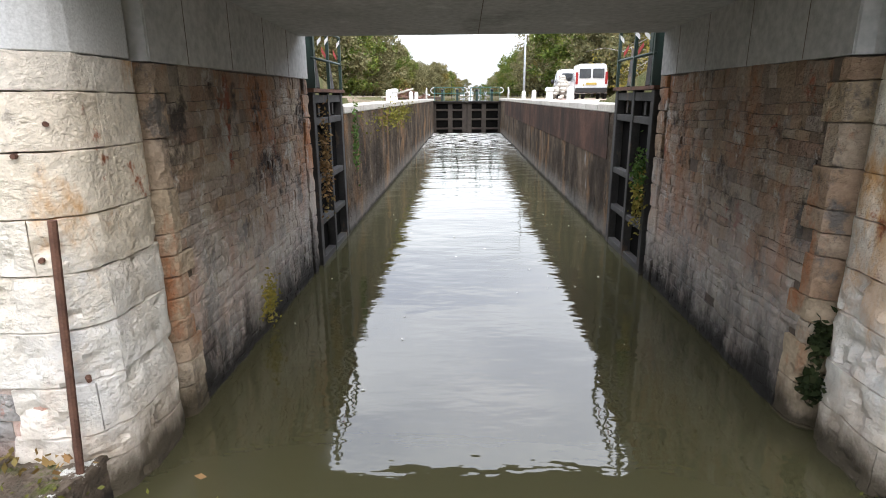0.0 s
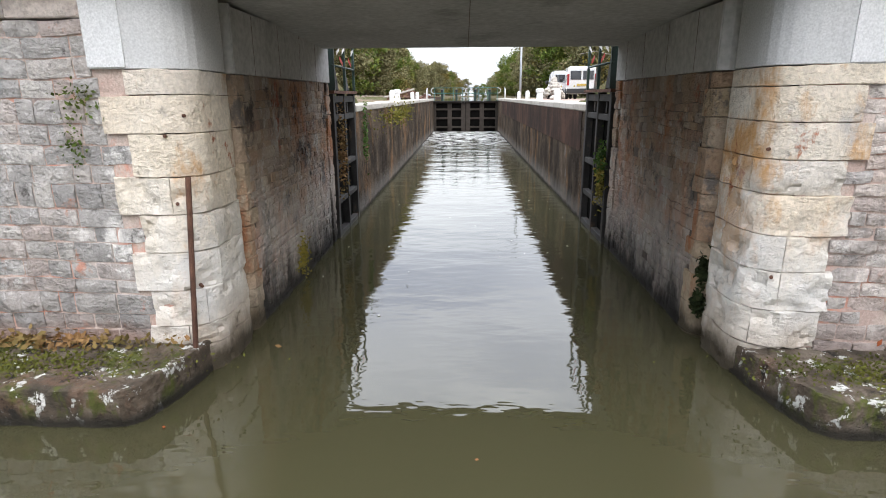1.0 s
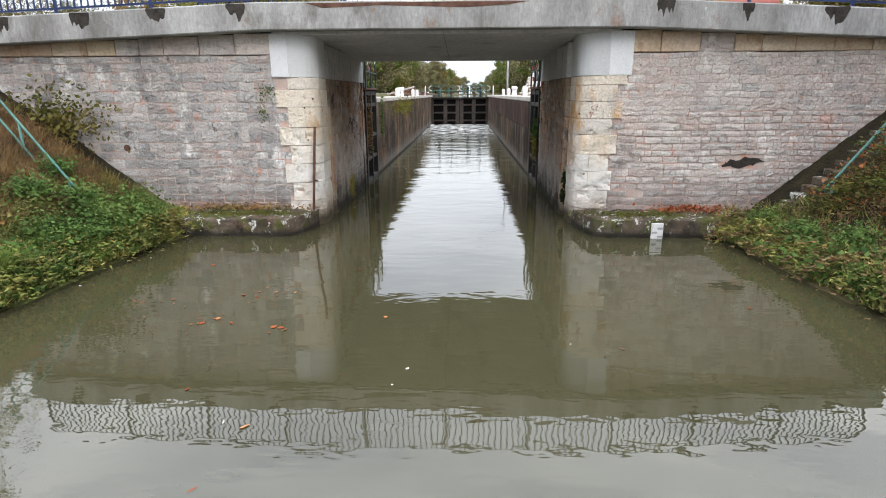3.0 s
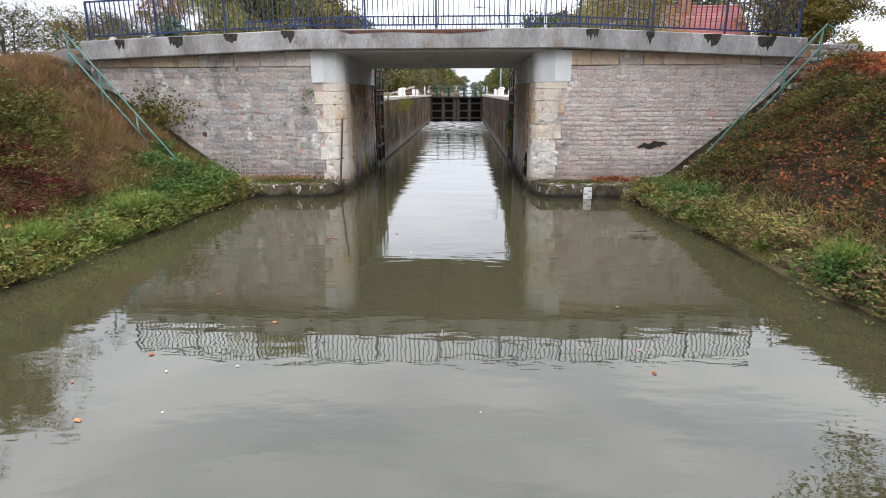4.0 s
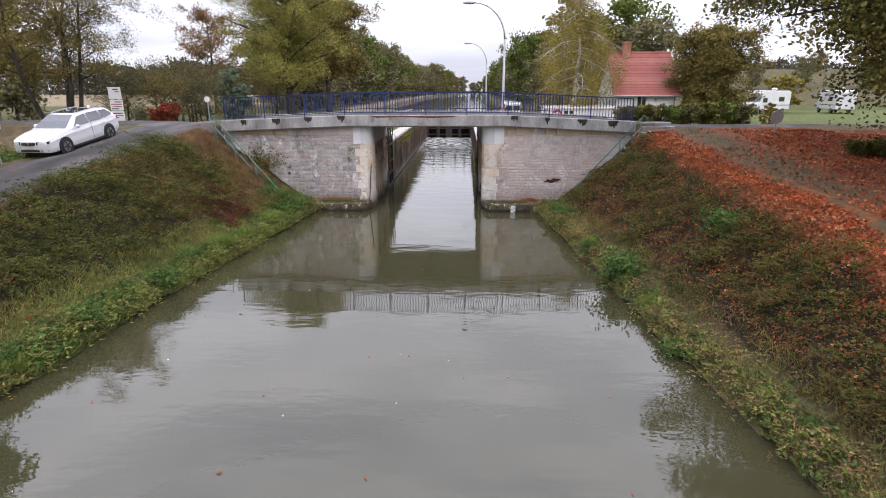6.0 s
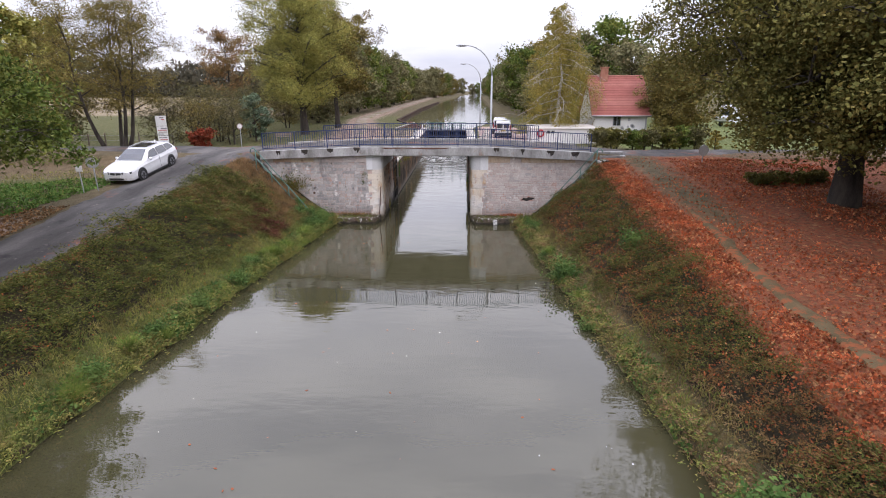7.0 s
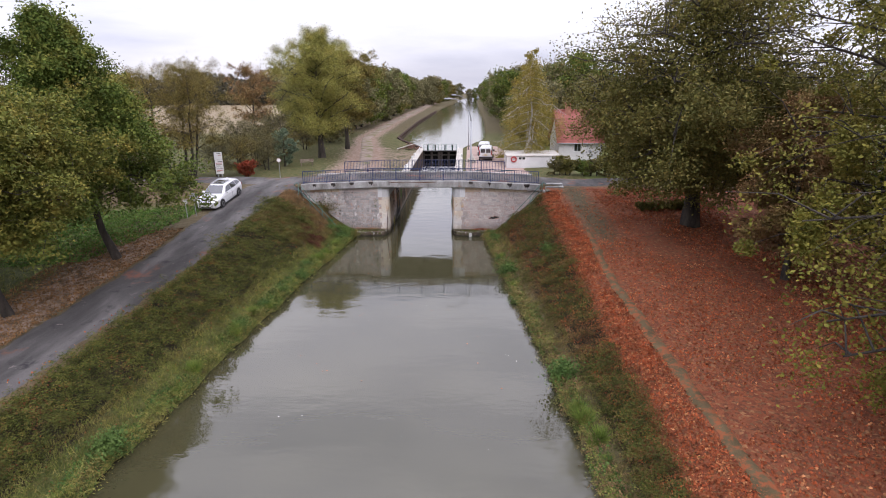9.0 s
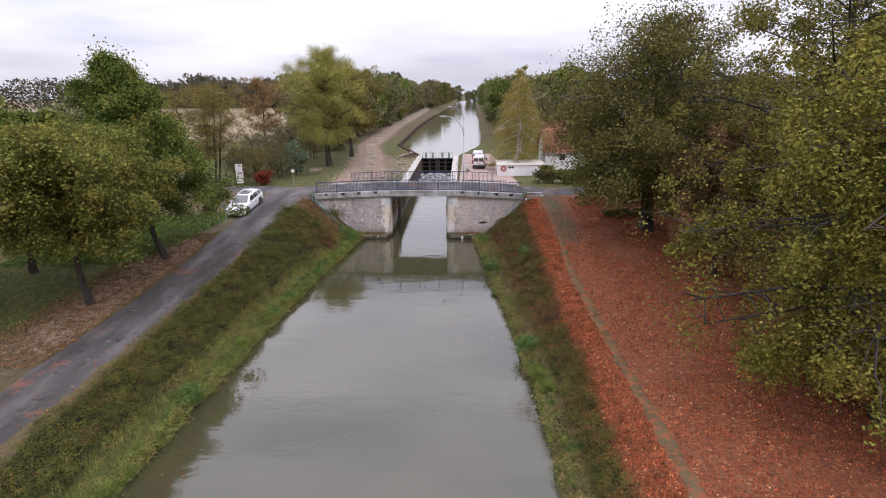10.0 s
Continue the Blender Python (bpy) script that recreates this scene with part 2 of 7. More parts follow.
GREEN = surf("green_rail_paint", [(0.3, (0.05, 0.13, 0.11)), (0.7, (0.10, 0.24, 0.20))], 2, 30, 0.5, 0.001, dirt=(0.16, 0.10, 0.06), dirt_scale=4, dirt_at=(0.62, 0.75))
DARKGREEN = plain("dark_green_paint", (0.019, 0.046, 0.037), 0.45)
RUST = surf("rust", [(0.3, (0.07, 0.035, 0.025)), (0.7, (0.18, 0.09, 0.06))], 6, 60, 0.9, 0.004)
ASPHALT = surf("worn_asphalt", [(0.3, (0.042, 0.039, 0.037)), (0.5, (0.085, 0.08, 0.076)), (0.7, (0.165, 0.153, 0.145))], 0.6, 60, 0.9, 0.006,
               dirt=(0.17, 0.075, 0.05), dirt_scale=0.5, dirt_at=(0.57, 0.68), stretch=(1.0, 0.22, 1), marks=[((0.035, 0.033, 0.034), 1.1, 0.56, 0.68), ((0.22, 0.19, 0.17), 2.3, 0.62, 0.72)], spec=0.1)
GRAVEL = surf("pinkish_gravel", [(0.3, (0.20, 0.15, 0.115)), (0.7, (0.34, 0.27, 0.22))], 0.5, 60, 0.95, 0.01, dirt=(0.13, 0.12, 0.045), dirt_scale=0.5, dirt_at=(0.50, 0.60))
YARD = surf("reddish_yard_gravel", [(0.3, (0.32, 0.22, 0.18)), (0.7, (0.46, 0.35, 0.30))], 0.4, 60, 0.95, 0.01)
DIRT = surf("bare_path_earth", [(0.3, (0.075, 0.058, 0.031)), (0.7, (0.155, 0.115, 0.064))], 1.0, 40, 0.95, 0.01, spec=0.05, dirt=(0.23, 0.075, 0.034), dirt_scale=3.0, dirt_at=(0.48, 0.60))
WHITE = plain("white_paint", (0.78, 0.77, 0.75), 0.6)
RENDER = surf("white_house_render", [(0.3, (0.62, 0.61, 0.60)), (0.7, (0.76, 0.75, 0.74))], 0.6, 20, 0.9, 0.004)
TILES = surf("red_roof_tiles", [(0.3, (0.24, 0.075, 0.06)), (0.7, (0.36, 0.125, 0.10))], 1.2, 30, 0.85, 0.01, rand=[(0, (0.25, 0.08, 0.065)), (0.6, (0.34, 0.115, 0.09)), (1, (0.40, 0.17, 0.135))])
PAINT = plain("white_car_paint", (0.80, 0.80, 0.80), 0.25, 0.0, 0.5, 0.6)
GLASS = plain("tinted_car_glass", (0.03, 0.034, 0.037), 0.04, 0.0, 1.0, 0.5)
RUBBER = plain("black_rubber", (0.015, 0.015, 0.015), 0.8)
ALLOY = plain("grey_alloy", (0.35, 0.35, 0.36), 0.35, 0.8)
TRIM = plain("black_plastic_trim", (0.02, 0.02, 0.02), 0.5)
LAMP_GLASS = plain("clear_lamp_lens", (0.55, 0.56, 0.58), 0.12)
RED_LENS = plain("red_lamp_lens", (0.35, 0.02, 0.02), 0.2)
GALV = plain("galvanised_steel", (0.42, 0.43, 0.44), 0.5, 0.6)
RED = plain("red_paint", (0.45, 0.03, 0.03), 0.5)
BARK = surf("bark", [(0.3, (0.022, 0.019, 0.016)), (0.7, (0.085, 0.07, 0.056))], 3, 30, 0.95, 0.03, stretch=(1, 1, 0.25))
PALE_BARK = surf("pale_birch_bark", [(0.35, (0.25, 0.22, 0.2)), (0.6, (0.55, 0.52, 0.48))], 3, 20, 0.9, 0.01)
BANK_EARTH = surf("bank_earth", [(0.3, (0.035, 0.027, 0.017)), (0.7, (0.12, 0.09, 0.055))], 2.0, 18, 0.95, 0.04, spec=0.1, dirt=(0.06, 0.065, 0.02), dirt_scale=1.6, dirt_at=(0.5, 0.6), tides=[((0.03, 0.025, 0.018), 0.02, 0.12, 0.1, 0.9)])
TIMBER = surf("old_timber", [(0.3, (0.16, 0.12, 0.09)), (0.7, (0.30, 0.24, 0.19))], 2, 30, 0.9, 0.005)


def foliage(name, cols, patch, apart=0.5):
    """Leaves: each one its own tone, patches of another tone through the crown, light through the blade."""
    m = bpy.data.materials.new(name)
    m.use_nodes = True
    t = m.node_tree
    s = t.nodes["Principled BSDF"]
    g = t.nodes.new("ShaderNodeNewGeometry")
    k = len(cols) - 1
    mean = tuple(sum(c[j] for c in cols) / (k + 1) for j in range(3))
    col = mixn(t, apart, mean, rampn(t, g.outputs["Random Per Island"], [(i / k, c) for i, c in enumerate(cols)]))
    f = t.nodes.new("ShaderNodeMapRange")
    f.inputs["From Min"].default_value, f.inputs["From Max"].default_value = 0.48, 0.66
    t.links.new(noisen(t, place(t), 0.8, 4.0), f.inputs["Value"])
    col = mixn(t, mathn(t, "MULTIPLY", f.outputs[0], 0.75), col, patch)
    col = mixn(t, 1.0, col, rampn(t, noisen(t, place(t), 1.9, 3.0), [(0.36, (0.62, 0.66, 0.66)), (0.62, (1.28, 1.24, 1.16))]), "MULTIPLY")
    t.links.new(col, s.inputs["Base Color"])
    s.inputs["Roughness"].default_value, s.inputs["Specular IOR Level"].default_value = 0.7, 0.08
    tr = t.nodes.new("ShaderNodeBsdfTranslucent")
    t.links.new(col, tr.inputs["Color"])
    mx = t.nodes.new("ShaderNodeMixShader")
    mx.inputs[0].default_value = 0.12
    t.links.new(s.outputs[0], mx.inputs[1])
    t.links.new(tr.outputs[0], mx.inputs[2])
    t.links.new(mx.outputs[0], t.nodes["Material Output"].inputs["Surface"])
    return m


LF_DARK = foliage("dark_green_leaves", [(0.045, 0.054, 0.017), (0.085, 0.095, 0.026), (0.14, 0.14, 0.036), (0.25, 0.18, 0.055)], (0.15, 0.12, 0.038))
LF_GREEN = foliage("green_oak_leaves", [(0.026, 0.055, 0.012), (0.055, 0.098, 0.020), (0.095, 0.148, 0.030), (0.19, 0.185, 0.042)], (0.18, 0.17, 0.038))
LF_OAK = foliage("yellowing_oak_leaves", [(0.045, 0.066, 0.014), (0.085, 0.108, 0.023), (0.14, 0.16, 0.034), (0.23, 0.20, 0.048)], (0.24, 0.19, 0.044))
LF_OLIVE = foliage("olive_yellow_leaves", [(0.08, 0.09, 0.020), (0.13, 0.138, 0.030), (0.19, 0.185, 0.040), (0.26, 0.205, 0.048)], (0.19, 0.15, 0.036))
LF_OLIVE_DULL = foliage("dull_olive_leaves", [(0.085, 0.085, 0.028), (0.14, 0.13, 0.04), (0.20, 0.165, 0.05), (0.27, 0.18, 0.055)], (0.20, 0.145, 0.045))
LF_LIGHT = foliage("light_green_leaves", [(0.155, 0.165, 0.048), (0.225, 0.235, 0.066), (0.30, 0.30, 0.082), (0.36, 0.31, 0.088)], (0.31, 0.26, 0.072))
LF_YELLOW = foliage("yellow_birch_leaves", [(0.14, 0.15, 0.035), (0.22, 0.20, 0.045), (0.31, 0.25, 0.06), (0.25, 0.17, 0.05)], (0.29, 0.21, 0.05))
LF_RUSSET = foliage("russet_leaves", [(0.145, 0.085, 0.042), (0.23, 0.125, 0.060), (0.30, 0.17, 0.084), (0.19, 0.15, 0.056)], (0.165, 0.145, 0.048))
LF_RED = foliage("red_leaves", [(0.18, 0.026, 0.02), (0.30, 0.05, 0.026), (0.14, 0.03, 0.02), (0.24, 0.085, 0.035)], (0.19, 0.05, 0.026))
LF_GREY = foliage("grey_brown_leaves", [(0.085, 0.08, 0.038), (0.12, 0.108, 0.048), (0.105, 0.105, 0.042), (0.165, 0.13, 0.058)], (0.125, 0.115, 0.045))
# Paler and greyer than near foliage: distance haze put into the leaf colour
LF_FAR = foliage("far_wood_leaves", [(0.12, 0.13, 0.062), (0.16, 0.165, 0.08), (0.20, 0.18, 0.09), (0.22, 0.16, 0.095)], (0.15, 0.14, 0.075))
HEATH_BROWN = foliage("withered_shrub_leaves", [(0.036, 0.036, 0.013), (0.075, 0.066, 0.021), (0.135, 0.092, 0.032), (0.22, 0.115, 0.045)], (0.17, 0.075, 0.032))
LF_MAPLE = foliage("maple_leaves", [(0.070, 0.084, 0.017), (0.115, 0.125, 0.025), (0.175, 0.165, 0.032), (0.26, 0.205, 0.042)], (0.20, 0.165, 0.034))
COVER = foliage("ground_ivy_leaves", [(0.054, 0.119, 0.025), (0.081, 0.162, 0.035), (0.117, 0.204, 0.045), (0.090, 0.136, 0.035)], (0.108, 0.170, 0.038))
SEDGE = foliage("sedge_blades", [(0.075, 0.125, 0.024), (0.12, 0.19, 0.034), (0.17, 0.24, 0.05), (0.24, 0.25, 0.07)], (0.15, 0.20, 0.045), 0.8)
GRASS_G = foliage("bank_grass", [(0.072, 0.105, 0.023), (0.135, 0.175, 0.039), (0.195, 0.205, 0.055), (0.32, 0.26, 0.095)], (0.24, 0.19, 0.066), 0.8)
GRASS_D = foliage("dry_grass", [(0.135, 0.083, 0.037), (0.216, 0.140, 0.070), (0.270, 0.182, 0.099), (0.180, 0.091, 0.049)], (0.171, 0.124, 0.049))
HEATH = foliage("creeping_shrub_leaves", [(0.019, 0.034, 0.008), (0.050, 0.074, 0.016), (0.108, 0.122, 0.028), (0.20, 0.145, 0.046)], (0.075, 0.078, 0.022), 0.7)
FALLEN = foliage("fallen_leaves", [(0.27, 0.058, 0.025), (0.40, 0.108, 0.042), (0.17, 0.048, 0.025), (0.52, 0.25, 0.115)], (0.31, 0.085, 0.034), 0.95)
NETTLE = foliage("nettle_leaves", [(0.04, 0.084, 0.022), (0.064, 0.12, 0.031), (0.098, 0.165, 0.043), (0.08, 0.115, 0.037)], (0.105, 0.15, 0.042), 0.8)


def water_material(name, deep, wave, foam=False):
    m = bpy.data.materials.new(name)
    m.use_nodes = True
    t = m.node_tree
    s = t.nodes["Principled BSDF"]
    vec = place(t)
    col = rampn(t, noisen(t, vec, 0.12, 3.0), [(0.35, tuple(v * 0.9 for v in deep)), (0.65, tuple(v * 1.08 for v in deep))])
    sep = t.nodes.new("ShaderNodeSeparateXYZ")
    t.links.new(vec, sep.inputs[0])
    stir = t.nodes.new("ShaderNodeMapRange")
    for key, v in (("From Min", -3.0), ("From Max", 36.0), ("To Min", 0.85), ("To Max", 5.5)):
        stir.inputs[key].default_value = v
    t.links.new(sep.outputs["Y"], stir.inputs["Value"])
    low = noisen(t, place(t, (0.5, 1.1, 1)), 0.9, 2.0, 0.5)
    mid = noisen(t, place(t, (0.6, 1.3, 1)), 4.2, 2.0, 0.5)
    h = mathn(t, "ADD", mathn(t, "MULTIPLY", low, wave), mathn(t, "MULTIPLY", mid, wave * 0.24))
    if foam:
        h = mathn(t, "MULTIPLY", h, stir.outputs[0])
        fo = t.nodes.new("ShaderNodeMapRange")
        for key, v in (("From Min", 20.0), ("From Max", 39.0)):
            fo.inputs[key].default_value = v
        t.links.new(sep.outputs["Y"], fo.inputs["Value"])
        fn = t.nodes.new("ShaderNodeMapRange")
        fn.inputs["From Min"].default_value, fn.inputs["From Max"].default_value = 0.45, 0.56
        t.links.new(noisen(t, place(t, (1.0, 2.2, 1)), 1.3, 5.0), fn.inputs["Value"])
        f = mathn(t, "MULTIPLY", fo.outputs[0], fn.outputs[0])
        col = mixn(t, f, col, (0.62, 0.62, 0.60))
        t.links.new(mathn(t, "ADD", mathn(t, "MULTIPLY", f, 0.6), 0.02), s.inputs["Roughness"])
    else:
        s.inputs["Roughness"].default_value = 0.03
    t.links.new(col, s.inputs["Base Color"])
    s.inputs["IOR"].default_value = 1.66
    b = node(t, "ShaderNodeBump", Strength=1.0, Distance=1.0)
    t.links.new(h, b.inputs["Height"])
    t.links.new(b.outputs[0], s.inputs["Normal"])
    return m


WATER = water_material("canal_water", (0.047, 0.0435, 0.0215), 0.0115, True)
WATER_UP = water_material("upper_canal_water", (0.11, 0.105, 0.06), 0.012)


# ---- building helpers ----
class Shape:
    """Vertices and faces gathered from simple solids."""

    def __init__(self):
        self.v, self.f = [], []

    def add(self, verts, faces):
        k = len(self.v)
        self.v += [tuple(map(float, p)) for p in verts]
        self.f += [tuple(i + k for i in f) for f in faces]
        return self

    def box(self, x0, x1, y0, y1, z0, z1):
        return self.add([(x, y, z) for z in (z0, z1) for y in (y0, y1) for x in (x0, x1)],
                        [(0, 2, 3, 1), (4, 5, 7, 6), (0, 1, 5, 4), (2, 6, 7, 3), (0, 4, 6, 2), (1, 3, 7, 5)])

    def beam(self, a, b, w, h, up=(0, 0, 1)):
        """A bar of section w by h from a to b."""
        a, b = Vector(a), Vector(b)
        d = (b - a).normalized()
        s = d.cross(Vector(up))
        if s.length < 1e-4:
            s = d.cross(Vector((0, 1, 0)))
        s.normalize()
        u = s.cross(d)
        s, u = s * w / 2, u * h / 2
        return self.add([p + i * s + j * u for p in (a, b) for i, j in ((-1, -1), (1, -1), (1, 1), (-1, 1))],
                        [(3, 2, 1, 0), (4, 5, 6, 7), (0, 1, 5, 4), (1, 2, 6, 5), (2, 3, 7, 6), (3, 0, 4, 7)])

    def tube(self, pts, radii, n=8, caps=True):
        pts = [Vector(p) for p in pts]
        if isinstance(radii, (int, float)):
            radii = [radii] * len(pts)
        vs, fs, s = [], [], None
        for i, p in enumerate(pts):
            d = (pts[min(i + 1, len(pts) - 1)] - pts[max(i - 1, 0)]).normalized()
            if s is None:
                s = d.cross(Vector((0.31, 0.87, 0.4)))
            s = (s - d * s.dot(d)).normalized()
            u = d.cross(s)
            vs += [p + radii[i] * (math.cos(a) * s + math.sin(a) * u) for a in (2 * math.pi * j / n for j in range(n))]
        for i in range(len(pts) - 1):
            for j in range(n):
                k = (j + 1) % n
                fs.append((i * n + j, i * n + k, i * n + n + k, i * n + n + j))
        if caps:
            fs += [tuple(range(n - 1, -1, -1)), tuple(range(len(vs) - n, len(vs)))]
        return self.add(vs, fs)

    def prism(self, outline, z0, z1):
        """An upright prism over an outline of (x, y), counter-clockwise."""
        n = len(outline)
        return self.add([(x, y, z) for z in (z0, z1) for x, y in outline],
                        [tuple(range(n - 1, -1, -1)), tuple(range(n, 2 * n))] + [(i, (i + 1) % n, n + (i + 1) % n, n + i) for i in range(n)])

    def slab(self, outline, axis, a, b):
        """A prism over an outline in the two other axes, from a to b along axis."""
        n = len(outline)
        put = {"x": lambda p, q, s: (s, p, q), "y": lambda p, q, s: (p, s, q)}[axis]
        faces = [tuple(range(n - 1, -1, -1)), tuple(range(n, 2 * n))] + [(i, (i + 1) % n, n + (i + 1) % n, n + i) for i in range(n)]
        if axis == "y":
            faces = [f[::-1] for f in faces]
        return self.add([put(p, q, s) for s in (a, b) for p, q in outline], faces)

    def disc(self, centre, normal, r, thick, n=20):
        c, d = Vector(centre), Vector(normal).normalized()
        return self.tube([c - d * thick / 2, c + d * thick / 2], r, n)

    def ball(self, centre, r, squash=(1, 1, 1), n=10, m=7):
        vs = [(centre[0] + r * squash[0] * math.sin(math.pi * i / m) * math.cos(2 * math.pi * j / n),
               centre[1] + r * squash[1] * math.sin(math.pi * i / m) * math.sin(2 * math.pi * j / n),
               centre[2] + r * squash[2] * math.cos(math.pi * i / m)) for i in range(m + 1) for j in range(n)]
        return self.add(vs, [(i * n + j, i * n + n + j, i * n + n + (j + 1) % n, i * n + (j + 1) % n) for i in range(m) for j in range(n)])


def meshed(name, shape, material, bevel=0.0, smooth=False, segments=1):
    me = bpy.data.meshes.new(name)
    me.from_pydata(shape.v, [], shape.f)
    if bevel:
        bm = bmesh.new()
        bm.from_mesh(me)
        bmesh.ops.bevel(bm, geom=bm.edges[:], offset=bevel, segments=segments, affect="EDGES", clamp_overlap=True)
        bm.to_mesh(me)
        bm.free()
    for m in (material if isinstance(material, (list, tuple)) else [material]):
        me.materials.append(m)
    if smooth:
        me.polygons.foreach_set("use_smooth", [True] * len(me.polygons))
    return me


def thing(name, shape, material, label, category, kind="", group="", bevel=0.0, smooth=False):
    return tagged(new(name, meshed(name, shape, material, bevel, smooth)), label, category, group, kind)


def root(name, at, turn, label, category, group="", kind=""):
    ob = new(name)
    ob.empty_display_size = 0.2
    ob.matrix_basis = pose(*at, 0, 0, turn)
    return tagged(ob, label, category, group, kind)


def part(name, shape, material, parent, label="", bevel=0.0, smooth=False, kind=""):
    ob = new(name, meshed(name, shape, material, bevel, smooth))
    ob.parent = parent
    return tagged(ob, label, kind=kind)


def crisp(ob, angle=34.0):
    ob.data.set_sharp_from_angle(angle=radians(angle))
    return ob


def piece(name, mesh, parent, m=None):
    ob = new(name, mesh)
    ob.parent = parent
    if m is not None:
        ob.matrix_basis = m
    return ob


def smoothstep(a, b, v):
    k = min(1.0, max(0.0, (v - a) / (b - a)))
    return k * k * (3 - 2 * k)


def lerp(xs, ys, v):
    return float(np.interp(v, xs, ys))


# ---- the lie of the land ----
HALF = 2.6                                     # half the lock's width
HEAD = 41.1                                    # upper gate
MOUTH, TAIL = {-1: 5.55, 1: 5.2}, {-1: 8.0, 1: 7.5}   # rear of the bridge's walls and end of the lower gates' recesses, west and east
COPE, UPPER = 2.6, 2.1                         # lock coping, upper pool
EDGE_Y = [-90, -34, -28, -22, -13, -1.4, 0.0]
EDGE_L = [8.6, 7.8, 7.5, 7.2, 6.5, 5.25, 5.15]
EDGE_R = [8.2, 7.65, 7.45, 7.1, 6.3, 5.3, 5.2]
LEVEL_Y = [-90, -60, -35, -25, -18, -14, -4, 0, 6, 11]
LEVEL_L = [1.0, 1.1, 1.3, 1.55, 1.85, 2.1, 3.2, 3.75, 3.75, 2.75]
LEVEL_R = [1.0, 1.1, 1.3, 1.7, 2.05, 2.5, 3.3, 3.7, 3.6, 2.65]
UP_Y, UP_L, UP_R = [41, 44, 62, 120, 250, 390, 900], [-2.8, -3.2, -9.0, -9.4, -6.9, -1.0, 28.0], [2.8, 3.2, 7.6, 9.6, 11.3, 13.8, 44.0]


def water_edge(side, y):
    """How far the water's edge lies from the middle of the canal."""
    return lerp(EDGE_Y, EDGE_L if side < 0 else EDGE_R, y) + (0.22 * noise.noise((0.0, y * 0.45, 5.0 if side < 0 else 8.0)) + 0.09 * noise.noise((side, y * 1.5, 3.0))) * smoothstep(-0.5, -3, y)


def height(x, y):
    """The ground's height above the lower pool."""
    left, ax = x < 0, abs(x)
    wob = 0.13 * noise.noise((x * 0.33, y * 0.4, 1.0)) + 0.07 * noise.noise((x * 0.7, y * 0.7, 3.0)) + 0.03 * noise.noise((x * 2.3, y * 2.3, 9.0))
    if y < 0.3:
        w = water_edge(-1 if left else 1, y)
        top = lerp(LEVEL_Y, LEVEL_L if left else LEVEL_R, y)
        d = ax - w
        if d < 0:
            return -0.9 + 0.75 * smoothstep(-1.6, 0, d)
        run = (lerp([-40, -20, -5, 0], [11.6, 11.0, 10.6, 10.4], y) if left else lerp([-40, -20, -5, 0], [10.7, 10.0, 9.9, 9.9], y)) - w
        berm = 0.08 + 0.22 * smoothstep(0, 0.25, d) + 0.14 * min(d, 1.2)
        if d < run:
            k = max(0.0, (d - 0.8) / (run - 0.8))
            z = berm + (top - 0.47) * (k if k < 0.8 else 0.8 + 0.2 * math.sin((k - 0.8) / 0.2 * math.pi / 2))
        else:
            z = top
            if left:
                z -= 0.5 * smoothstep(15.5, 24, ax) + 0.2 * smoothstep(12.6, 14.6, ax) * smoothstep(-9, -5.5, y) * smoothstep(1.0, -0.8, y)
            else:
                z -= 0.35 * smoothstep(14, 24, ax) - 0.12 * smoothstep(10, 12.5, ax)
        z = min(z, top + 0.1)
        if not left:
            z -= 0.32 * smoothstep(-1.35, -0.95, y) * smoothstep(0.3, 1.0, d) * smoothstep(10.3, 9.6, ax)
        return z + wob * smoothstep(0, 0.5, d)
    if y < HEAD + 0.3 and ax < 3.2:
        return -1.6
    if y < 12 or ax > 200:
        z = lerp(LEVEL_Y, LEVEL_L if left else LEVEL_R, y)
        road = smoothstep(7.2, 5.6, y)
        z += road * (0.28 * smoothstep(14, 9, ax))
        return z + wob * 0.4 * smoothstep(3.2, 6, ax)
    lo, hi = lerp(UP_Y, UP_L, y), lerp(UP_Y, UP_R, y)
    if y > HEAD + 0.3 and lo < x < hi:
        return 1.0
    base = lerp([12, 40, 200, 900], [2.56, 2.5, 2.6, 3.5], y)
    if not left:
        base += 8.5 * smoothstep(28, 90, x) * smoothstep(58, 150, y) + 0.3 * smoothstep(8, 16, x) * smoothstep(40, 12, y)
    else:
        base += 0.25 * smoothstep(-6, -14, x)
    return base + wob * 0.6 * smoothstep(6, 12, ax)


def lines(cuts):
    out = []
    for a, b, step in cuts:
        out += list(np.linspace(a, b, max(2, round((b - a) / step) + 1))[:-1])
    return out + [cuts[-1][1]]


